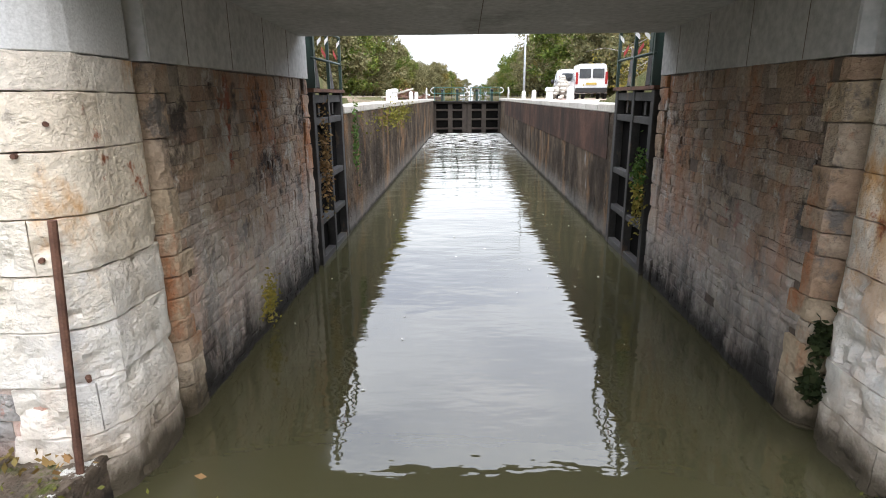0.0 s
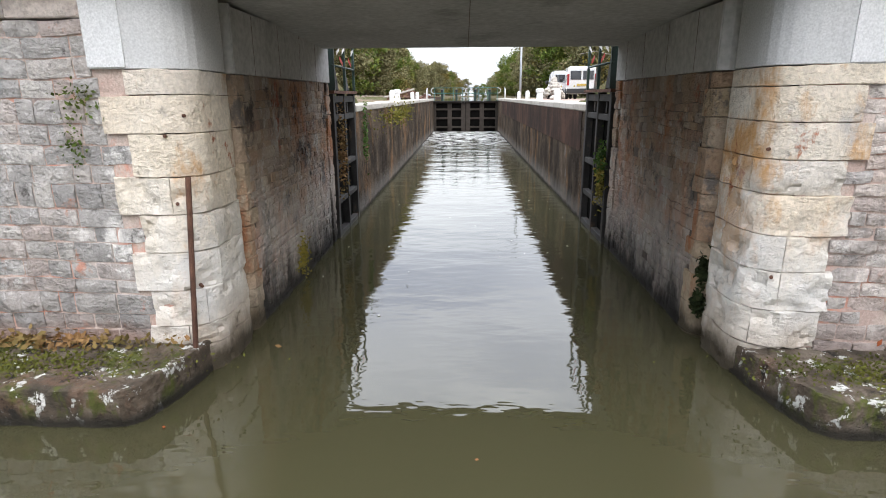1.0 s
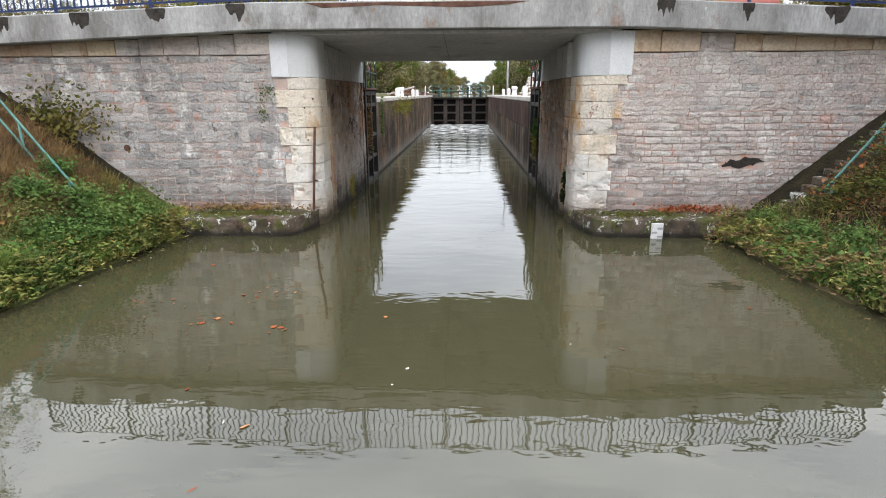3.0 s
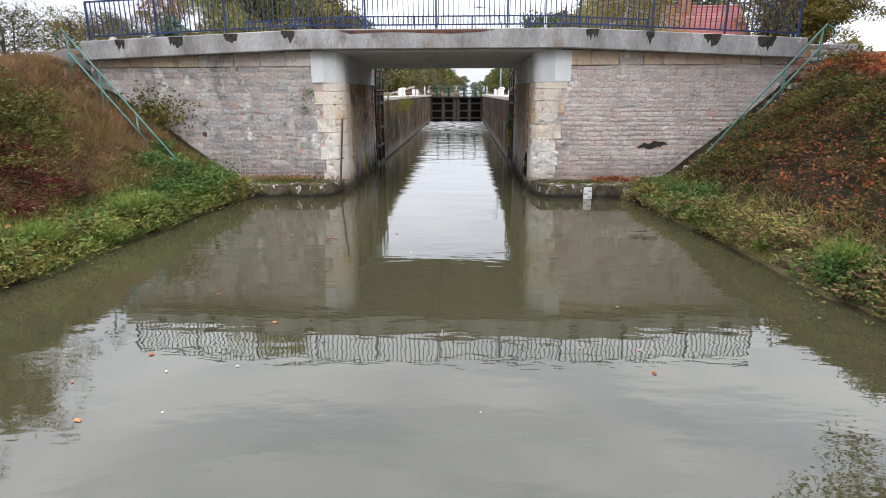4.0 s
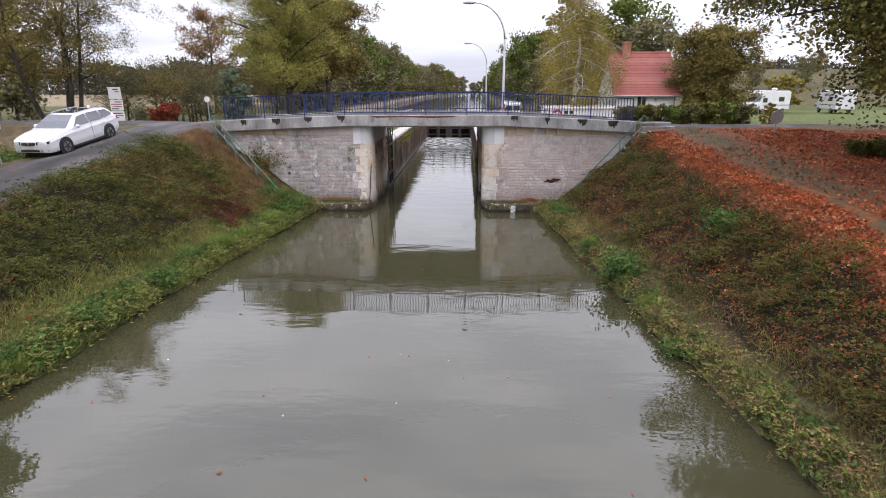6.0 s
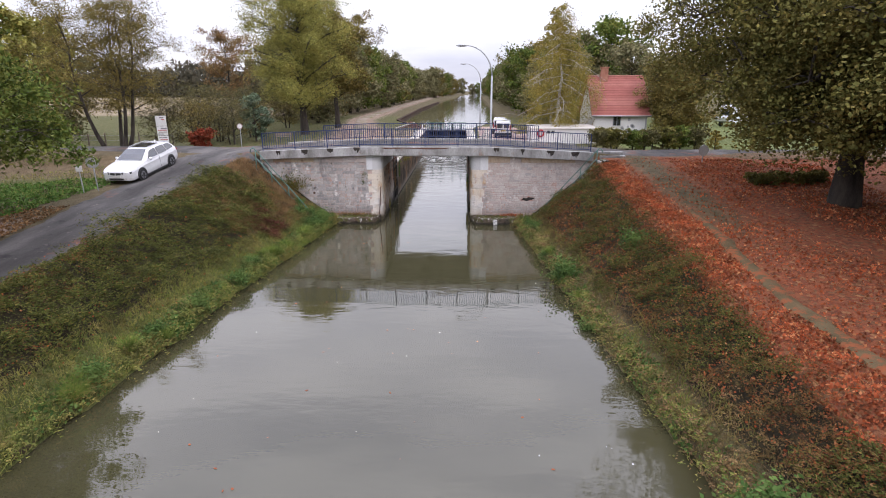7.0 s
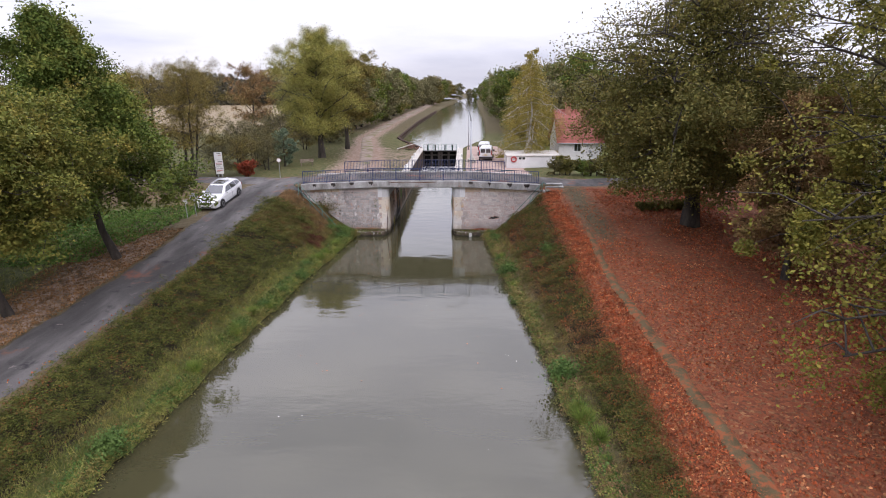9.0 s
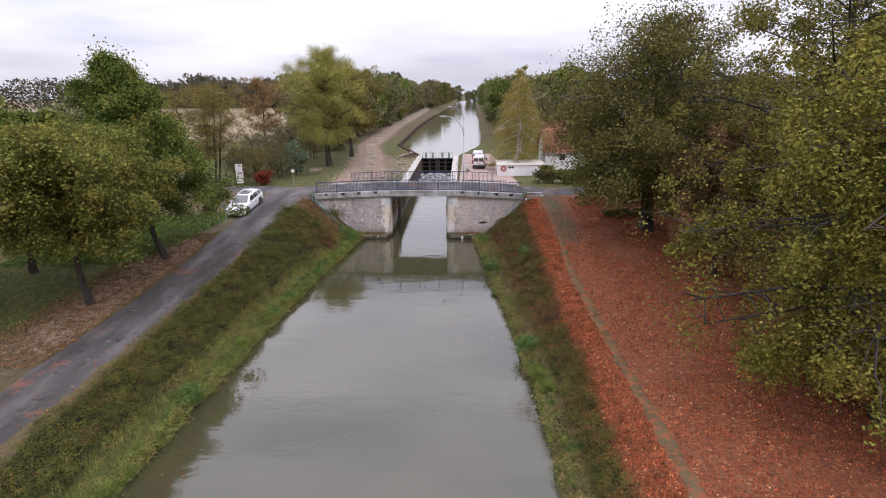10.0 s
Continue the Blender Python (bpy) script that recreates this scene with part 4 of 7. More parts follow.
for side, nm in ((-1, "wall_front_west"), (1, "wall_front_east")):
    sh = Shape()
    a, b = sorted((side * 2.97, side * 9.7))
    sh.box(a, b, 0.0, 0.62, -0.6, 3.45)
    wall = thing(nm, sh, MORTAR, "weathered grey and pinkish rubble stone abutment wall", "wall", "structure")
    x = 3.45
    r = random.Random(21 + side)
    while x < 9.5:
        n = r.uniform(0.45, 0.75)
        c, d = sorted((side * x, side * min(x + n, 9.68)))
        part("capping_stone", Shape().box(c + 0.006, d - 0.006, -0.03 - r.uniform(0, 0.012), 0.2, 3.47, 3.47 + 0.19 + (deck(side * x) - 0.5 - 3.66) * 0.9), CAPSTONE if r.random() < (0.75 if side > 0 else 0.5) else RUBBLE, wall, bevel=0.012)
        x += n
    hole = (6.05, 1.32) if side > 0 else (0, 0)
    for low, high, gap, proud in (((0.3, 2.35, 0.016, 0.026), (2.35, 3.46, 0.006, 0.010)) if side > 0 else ((0.3, 2.0, 0.012, 0.014), (2.0, 3.46, 0.010, 0.012))):
        masonry(wall, RUBBLE if side > 0 else RUBBLE_DARK, 3.0, 9.55, low, high, lambda u, o, sd=side: (sd * u, -o), side < 0,
                lambda u, z, sd=side, h=hole: z > bank_top(sd * u) - 0.2 and not (sd > 0 and abs(u - h[0]) < 0.42 and abs(z - h[1]) < 0.12),
                seed=31 + side + int(low * 10), tall=(0.11, 0.18) if side > 0 else (0.14, 0.23), wide=(0.15, 0.46), proud=proud, gap=gap, wander=0.03,
                begin=lambda z0, z1, sd=side: quoin_end(sd, z0, z1))
rr = random.Random(8)
ragged = [(6.03 + (0.44 + rr.uniform(-0.12, 0.1)) * math.cos(a), 1.33 + 0.085 * math.sin(a) * rr.uniform(0.4, 1.5) + 0.05 * math.cos(a)) for a in (2 * math.pi * i / 26 for i in range(26))]
# the hollow's depth is only shade, painted as a flat ragged patch
part("hollow", Shape().slab(ragged, "y", -0.016, -0.004), STAIN_SHADE, bpy.data.objects["wall_front_east"], "flat dark patch painting the shade of a hollow where stones have fallen out")
pipe = Shape().tube([(-6.67, -0.02, 1.64), (-6.67, 0.1, 1.64)], 0.07, 14)
part("drain_pipe", pipe, RUST, bpy.data.objects["wall_front_west"], "rusty round drain mouth", smooth=False)

# tunnel walls, corner piers and their stones
NOSE = [(2.88, 0.955), (2.63, 0.935), (2.59, 0.86), (2.58, 0.62), (2.58, 0.40)] + [(2.97 - 0.39 * math.cos(a), 0.36 - 0.38 * math.sin(a)) for a in (math.pi / 2 * i / 6 for i in range(1, 7))]
for side, nm in ((-1, "wall_tunnel_west"), (1, "wall_tunnel_east")):
    shift = 0.0 if side < 0 else 0.07
    nose = [(x + shift, y) for x, y in NOSE]
    sh = Shape()
    a, b = sorted((side * 2.64, side * 3.52))
    sh.box(a, b, 1.15, MOUTH[side], -1.6, 3.03)
    c, d = sorted((side * 2.94, side * 3.5))
    sh.box(c, d, 0.1, 1.15, -1.6, 3.9)
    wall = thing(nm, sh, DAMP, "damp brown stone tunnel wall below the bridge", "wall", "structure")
    a, b = sorted((side * 2.6, side * 3.45))
    part("concrete_band", Shape().box(a, b, 1.14, MOUTH[side], 3.035, 3.72), SOFFIT, wall, "smooth grey concrete upper wall")
    for y in (1.75, 2.7, 3.7, 4.6):
        e, f = sorted((side * 2.597, side * 2.7))
        part("panel_joint", Shape().box(e, f, y, y + 0.006, 3.04, 3.7), DAMP, wall)
    joints = JOINTS[side]
    r = random.Random(61 + side)
    inner = []
    for k, (z1, z, flat) in enumerate(zip(joints, joints[1:], REACH[side])):
        broken = 0.010 if z < 1.9 else 0.003
        prof = [(side * x, y - (0.03 if y < 0.4 else 0)) for x, y in nose]
        prof.append((side * max(flat, 2.99 + shift), -0.05))
        cut = r.choice([5, 7, 9]) if z < 1.9 else r.choice([0, 4])
        for bit in ((prof[:cut + 1], prof[cut:]) if cut else (prof,)):
            crisp(part("quoin_stone", rough_block(bit, z, z1, broken, 0.16, 0.045, 0.004, 7.0 * k + side, side < 0, 0.004, 0.045 if z < 1.9 else 0.008), LIME, wall, smooth=True), 28)
        # groove and second column of dressed stones
        for lo, hi in (((z + z1) / 2, z1), (z, (z + z1) / 2)) if z1 - z > 0.36 and r.random() < 0.4 else ((z, z1),):
            end = 1.24 + r.choice([0.0, 0.05, 0.14, 0.18])
            inner.append((lo, hi, end))
            g = [(side * 2.93, 0.985), (side * 2.80, 1.01), (side * 2.71, 1.06), (side * 2.65, 1.10), (side * 2.607, 1.15), (side * 2.600, end)]
            part("groove_stone", rough_block(g, lo, hi, broken * 0.4, 0.1, 0.06, 0.004, 11.0 * k + side, side > 0, 0.008, 0.02), STAINED, wall)
        part("end_quoin_stone", rough_block([(side * 2.598, MOUTH[side] - r.choice([0.3, 0.38])), (side * 2.598, MOUTH[side] - 0.02), (side * 2.63, MOUTH[side] + 0.01), (side * 2.9, MOUTH[side] + 0.012)], z, z1, broken * 0.6, 0.1, 0.08, 0.006, 5.0 * k, side > 0, 0.01, 0.03), VAULT, wall)
    masonry(wall, VAULT, 1.2, MOUTH[side] - 0.35, -0.05, 3.03, lambda u, o, sd=side: (sd * (2.635 - o), u), side > 0, seed=51 + side, amp=0.012, tall=(0.07, 0.16), wide=(0.09, 0.32), proud=0.016, gap=0.004, wander=0.04,
            begin=lambda z0, z1: max([e for lo, hi, e in inner if lo < z1 - 0.02 and hi > z0 + 0.02] or [1.2]))
    outer = 3.12 if side < 0 else 3.22
    edge = 3.46 if side < 0 else 3.66
    cap = [(x, y - 0.02) for x, y in nose] + [(edge, -0.05), (edge, 0.3), (2.96, 0.9)]
    cap = [(side * x, y) for x, y in cap]
    part("concrete_cap", Shape().prism(cap if side < 0 else cap[::-1], 3.035, 3.86), FRESH, wall, "pale grey cast concrete pier head", bevel=0.006)
    part("cement_panel", Shape().box(*sorted((side * outer, side * (edge + 0.004))), -0.056, -0.03, 3.05, 3.85), WHITEWASH, wall, "white cement patch")
    groove = Shape().prism([(side * 2.97, 0.92), (side * 2.97, 1.16), (side * 2.6, 1.16), (side * 2.61, 1.12), (side * 2.70, 1.06), (side * 2.90, 1.0)][::1 if side < 0 else -1], 3.035, 3.75)
    part("groove_back", groove, SOFFIT, wall, "grooved concrete strip")
    for a, z in (((0.5, 2.62), (0.75, 1.80), (0.55, 0.95), (0.8, 2.44)) if side < 0 else ((0.4, 2.3), (0.7, 1.1))):
        c, sn = math.cos(a * math.pi / 2), math.sin(a * math.pi / 2)
        part("iron_pin", Shape().tube([(side * (2.97 + shift - 0.34 * c), 0.33 - 0.34 * sn, z), (side * (2.97 + shift - 0.41 * c), 0.33 - 0.41 * sn, z)], [0.02, 0.016], 8), RUST, wall, "rusty iron stub in the stone")
    # ledge at the foot
    led = [Vector((side * x, y)) for x, y in ((2.70, 0.3), (2.73, -0.15), (2.81, -0.6), (2.90, -0.90), (3.04, -1.02), (5.25, -1.04))]
    rim = []
    for p, q in zip(led, led[1:]):
        m = max(2, round((q - p).length / 0.06))
        rim += [p.lerp(q, i / m) for i in range(m)]
    rim.append(led[-1])
    low, rows = Shape(), ((0.0, -0.6), (0.0, 0.02), (0.0, 0.12), (0.0, 0.2), (0.0, 0.29), (0.006, 0.335), (0.03, 0.35), (0.15, 0.35), (0.3, 0.345), (0.45, 0.34), (0.6, 0.35), (0.8, 0.35), (1.0, 0.36))
    vs = []
    for p in rim:
        back = Vector((side * max(3.0, abs(p.x)), 0.02)) if abs(p.x) < 3.1 else Vector((p.x, 0.02))
        for f, z in rows:
            q = p.lerp(back, f)
            w = 0.035 * noise.noise((q.x * 3.5, q.y * 3.5, z * 4)) + 0.025 * noise.noise((q.x * 11, q.y * 11, z * 11))
            vs.append((q.x, q.y - (w if f < 0.2 else 0), z + (w if z > 0.2 else 0)))
    m = len(rows)
    fs = [(i * m + j, i * m + m + j, i * m + m + j + 1, i * m + j + 1) for i in range(len(rim) - 1) for j in range(m - 1)]
    low.add(vs, fs if side > 0 else [f[::-1] for f in fs])
    part("foot_ledge", low, MOSSY, wall, "mossy stone ledge just above the water", smooth=True).data.set_sharp_from_angle(angle=radians(32))


# ---- lock gates ----
def lower_gate(side, label):
    """A gate leaf folded open into its recess: a grid of steel members before a black sheet that paints the shaded
    hollows, a walkway rail on top.
    """
    g = root("lock_gate", (side * 2.74, MOUTH[side] + 0.12, 0), 0, label, "lock gate", "open lower lock gates")
    # near-black sheet: the shade of the hollows is in its colour
    part("backing", Shape().box(-0.02, 0.06, 0.0, 2.2, -1.0, 2.75) if side > 0 else Shape().box(-0.06, 0.02, 0.0, 2.2, -1.0, 2.75), BLACK, g, "black backing sheet painting the shaded hollows between the members")
    f = -side * 0.16
    for y, w in ((0.1, 0.15), (1.08, 0.12), (2.12, 0.16)):
        a, b = sorted((0.0, f))
        part("stile", Shape().box(a, b, y - w / 2, y + w / 2, -1.0, 2.84), GATE, g, bevel=0.008)
    for z, h in ((2.74, 0.13), (2.38, 0.11), (1.42, 0.10), (0.72, 0.10), (0.05, 0.12)):
        for y0, y1 in ((0.175, 1.02), (1.14, 2.04)):
            a, b = sorted((0.0, f * 0.9))
            part("rail", Shape().box(a, b, y0, y1, z - h / 2, z + h / 2), GATE, g, bevel=0.006)
    for y in (0.6, 1.6):
        a, b = sorted((0.0, f * 0.6))
        part("short_bar", Shape().box(a, b, y - 0.05, y + 0.05, 2.46, 2.66), GATE, g)
    part("walkway", Shape().box(*sorted((-side * 0.2, side * 0.35)), -0.05, 2.25, 2.845, 2.9), RUST, g, "rusty steel walkway plate")
    for y in (0.15, 1.15, 2.12):
        part("post", Shape().beam((f, y, 2.88), (f, y, 3.85), 0.05, 0.05), DARKGREEN, g)
    for z in (3.36, 3.84):
        part("handrail", Shape().tube([(f, 0.1, z), (f, 2.08, z), (f, 2.2, z - 0.06)], 0.022, 8), DARKGREEN, g, smooth=True)
    for y in (0.4, 1.4):
        part("brace", Shape().beam((f, y, 2.9), (side * 0.05, y + 0.6, 3.55), 0.06, 0.04), GATE, g)
    part("gear_column", Shape().box(*sorted((side * 0.0, side * 0.18)), 0.8, 0.96, 2.9, 3.95), DARKGREEN, g, "dark green paddle gear column", bevel=0.01)
    for i, (y, z) in enumerate(((0.35, 3.55), (0.62, 3.48), (0.85, 3.6), (1.45, 3.5), (1.75, 3.62))):
        part("tape", Shape().add([(f - 0.03 * side, y, z), (f - 0.03 * side, y + 0.27, z + 0.1 * (-1) ** i), (f - 0.035 * side, y + 0.27, z + 0.1 * (-1) ** i + 0.07), (f - 0.035 * side, y, z + 0.08)], [(0, 1, 2, 3)]),
             RED if i % 2 else WHITE, g, "red and white barrier tape")


lower_gate(-1, "open dark steel lower lock gate folded against the western wall")
lower_gate(1, "open dark steel lower lock gate folded against the eastern wall")

g = root("lock_gate", (0, HEAD, 0), 0, "closed dark brown upper lock gate with railed walkway", "lock gate")
part("planking", Shape().box(-2.6, 2.6, 0.1, 0.25, -1.0, 2.3), BLACK, g, "dark wet planking")
for x, w in ((-2.5, 0.2), (-1.3, 0.34), (-0.19, 0.34), (0.19, 0.34), (1.3, 0.34), (2.5, 0.2)):
    part("stile", Shape().box(x - w / 2, x + w / 2, -0.08, 0.1, -1.0, 2.35), surf("gate_timber", [(0.3, (0.03, 0.024, 0.02)), (0.7, (0.065, 0.052, 0.042))], 2, 30) if x < -2.4 else bpy.data.materials["gate_timber"], g, bevel=0.01)
for z in (2.3, 1.75, 1.05, 0.35):
    for x0, x1 in ((-2.4, -1.47), (-1.13, -0.36), (0.36, 1.13), (1.47, 2.4)):
        part("rail", Shape().box(x0, x1, -0.06, 0.1, z - 0.07, z + 0.07), bpy.data.materials["gate_timber"], g, bevel=0.01)
part("walkway", Shape().box(-2.7, 2.7, -0.35, 0.5, 2.36, 2.42), GATE, g, "steel walkway")
for x0 in (-2.5, 0.25):
    for z in (3.0, 3.42):
        part("handrail", Shape().tube([(x0, -0.3, z), (x0 + 2.25, -0.3, z)], 0.025, 8), GREEN, g)
    for k in range(4):
        part("post", Shape().tube([(x0 + 0.75 * k, -0.3, 2.4), (x0 + 0.75 * k, -0.3, 3.42)], 0.025, 8), GREEN, g)
    for k in (-1, 1):
        x = x0 + 1.12 + k * 1.12
        loop = [(x + k * 0.28 * math.sin(a), -0.3, 3.21 + 0.21 * math.cos(a)) for a in (math.pi * i / 8 for i in range(9))]
        part("end_loop", Shape().tube(loop, 0.025, 8), WHITE, g, "pale looped rail end")
for x in (-1.9, -0.75, 0.75, 1.9):
    part("gear_post", Shape().box(x - 0.09, x + 0.09, -0.1, 0.1, 2.42, 3.15), DARKGREEN, g, "dark green paddle gear post", bevel=0.015)
    part("gear_top", Shape().ball((x, 0, 3.22), 0.13, (1, 1, 0.7)), TRIM, g, smooth=True)
part("balance_handle", Shape().tube([(-1.2, -0.1, 2.5), (-1.2, -0.1, 3.9)], 0.02, 6), TRIM, g)


def bollard(at, label):
    b = root("bollard", at, 0, label, "bollard", "white bollards along the lock")
    sh = Shape().tube([(0, 0, 0), (0, 0, 0.02), (0, 0, 0.3), (0, 0, 0.34), (0, 0, 0.44), (0, 0, 0.48)], [0.17, 0.15, 0.12, 0.17, 0.17, 0.1], 14)
    part("body", sh, WHITE, b, smooth=False)
    return b


def marker(at):
    b = root("marker_stone", at, 0, "short white-painted round-topped marker stone beside the lock", "marker stone", "white marker stones")
    part("body", Shape().tube([(0, 0, 0), (0, 0, 0.34), (0, 0, 0.42), (0, 0, 0.45)], [0.12, 0.12, 0.09, 0.03], 12), WHITE, b)
    return b


for x, y in ((-3.05, 20.0), (3.05, 19.0)):
    bollard((x, y, COPE), "white-painted cast mooring bollard on the lock coping")
for x, y in ((-3.2, 19.5), (-3.2, 29), (-3.2, 32.5), (3.3, 16.0), (3.3, 26), (3.3, 31)):
    marker((x, y, COPE))
for side in (-1, 1):
    rl = root("ladder_rail", (side * 2.95, 37.0, COPE), 0, "white bent tube grab rail at the lock ladder", "grab rail", "white grab rails")
    part("hoop", Shape().tube([(-0.1 * side, -0.6, 0), (-0.1 * side, -0.45, 0.55), (-0.1 * side, 0.3, 0.75), (-0.1 * side, 0.45, 0)], 0.03, 8), WHITE, rl, smooth=True)

# ---- stairs and handrails on the embankments ----
for side, nm in ((-1, "west"), (1, "east")):
    st = root("stairs", (0, 0, 0), 0, "worn concrete steps climbing beside the abutment, edged by earth and leaves", "stairs", "stairs beside the bridge", "structure")
    n = 18
    for i in range(n):
        k = i / (n - 1)
        x = 6.5 + (10.1 - 6.5) * k
        y = -1.15 + 0.75 * k
        z = height(side * x, y) + 0.05
        a, b = sorted((side * (x - 0.02), side * (x + 0.34)))
        if side > 0 or i > 11 or i % 4 == 1:
            part("step", Shape().box(a, b, y - 0.42, y + 0.42, z - 0.25, z + (0.05 if side > 0 else -0.01)), MOSSY, st, bevel=0.02)
    hr = root("handrail", (0, 0, 0), 0, "green-painted tubular steel handrail on the embankment stairs", "handrail", "stair handrails")
    xs = [6.75, 7.75, 8.8, 9.75]
    pts = []
    for x in xs:
        y = -1.8 + (x - 6.75) / 3.0 * 1.05
        z = 0.28 + (x - 6.75) / 3.0 * 3.05
        pts.append((side * x, y, z))
        part("post", Shape().tube([(side * x, y, z - 0.35), (side * x, y, z + 0.95)], 0.024, 8), GREEN, hr, smooth=True)
    for up in (0.95, 0.5):
        e0, e1 = Vector(pts[0]), Vector(pts[-1])
        d = (e1 - e0).normalized()
        u = Vector((0, 0, up))
        path = [e0 + u, e1 + u] if up < 0.9 else [e0 + Vector((-side * 0.07, 0, 0.72)), e0 + Vector((-side * 0.12, 0, 0.8)), e0 + u - d * 0.06, e0 + u, e1 + u, e1 + u + d * 0.15, e1 + u + Vector((side * 0.25, 0, 0.0)), e1 + Vector((side * 0.3, 0, 0.8))]
        part("rail", Shape().tube(path, 0.024, 8), GREEN, hr, smooth=True)
slabs = root("stone_steps", (10.9, -0.2, 0), 0, "stack of flat concrete slabs at the head of the stairs", "steps", kind="structure")
for i, (dx, dy, dz, w, d) in enumerate(((0.0, 0.2, 3.62, 1.9, 1.2), (0.0, 0.75, 3.84, 1.5, 0.6), (0.0, 1.05, 4.02, 1.4, 0.4), (0.75, -0.6, 3.5, 1.1, 0.7))):
    part("slab", Shape().box(dx - w / 2, dx + w / 2, dy - d / 2, dy + d / 2, dz - 0.2, dz), CONCRETE, slabs, bevel=0.02)

# iron rod, water gauge
rod = Shape().tube([(-2.80, -0.13, 0.05), (-2.65, -0.10, 2.07)], 0.026, 8)
thing("mooring_rod", rod, RUST, "rusty iron rod fixed upright to the stone pier", "iron rod")
ga = root("water_gauge", (4.1, -1.06, 0), 0, "weathered white enamel water level gauge on the ledge", "water gauge")
part("plate", Shape().box(-0.11, 0.11, -0.02, 0.02, -0.3, 0.3), WHITE, ga, bevel=0.006)
for i in range(3):
    part("mark", Shape().box(-0.1 if i % 2 else 0.0, 0.0 if i % 2 else 0.1, -0.026, -0.02, 0.02 + i * 0.08, 0.06 + i * 0.08), GALV, ga)


# ---- vehicles ----
def wheel(parent, at, r, w):
    x, y, z = at
    t = part("wheel", Shape().tube([(x, y - w / 2, z), (x, y - w / 2 + 0.03, z), (x, y + w / 2 - 0.03, z), (x, y + w / 2, z)], [r - 0.03, r, r, r - 0.03], 24), RUBBER, parent, "black tyre with alloy rim")
    s = 1 if y > 0 else -1
    part("rim", Shape().disc((x, y + s * (w / 2 + 0.004), z), (0, 1, 0), r * 0.66, 0.012, 20), ALLOY, t)
    sp = Shape()
    for k in range(5):
        a = 2 * math.pi * k / 5
        sp.beam((x, y + s * (w / 2 + 0.014), z), (x + r * 0.6 * math.cos(a), y + s * (w / 2 + 0.014), z + r * 0.6 * math.sin(a)), 0.05, 0.02, (0, 1, 0))
    part("spokes", sp, TRIM, t)


def loft(sections):
    """A skin through closed sections with the same number of points."""
    n = len(sections[0])
    sh = Shape()
    sh.add([p for s in sections for p in s], [(i * n + j, i * n + (j + 1) % n, i * n + n + (j + 1) % n, i * n + n + j) for i in range(len(sections) - 1) for j in range(n)]
           + [tuple(range(n - 1, -1, -1)), tuple(range((len(sections) - 1) * n, len(sections) * n))])
    return sh


LAMP_DARK = plain("smoked_lamp_glass", (0.05, 0.052, 0.056), 0.08)


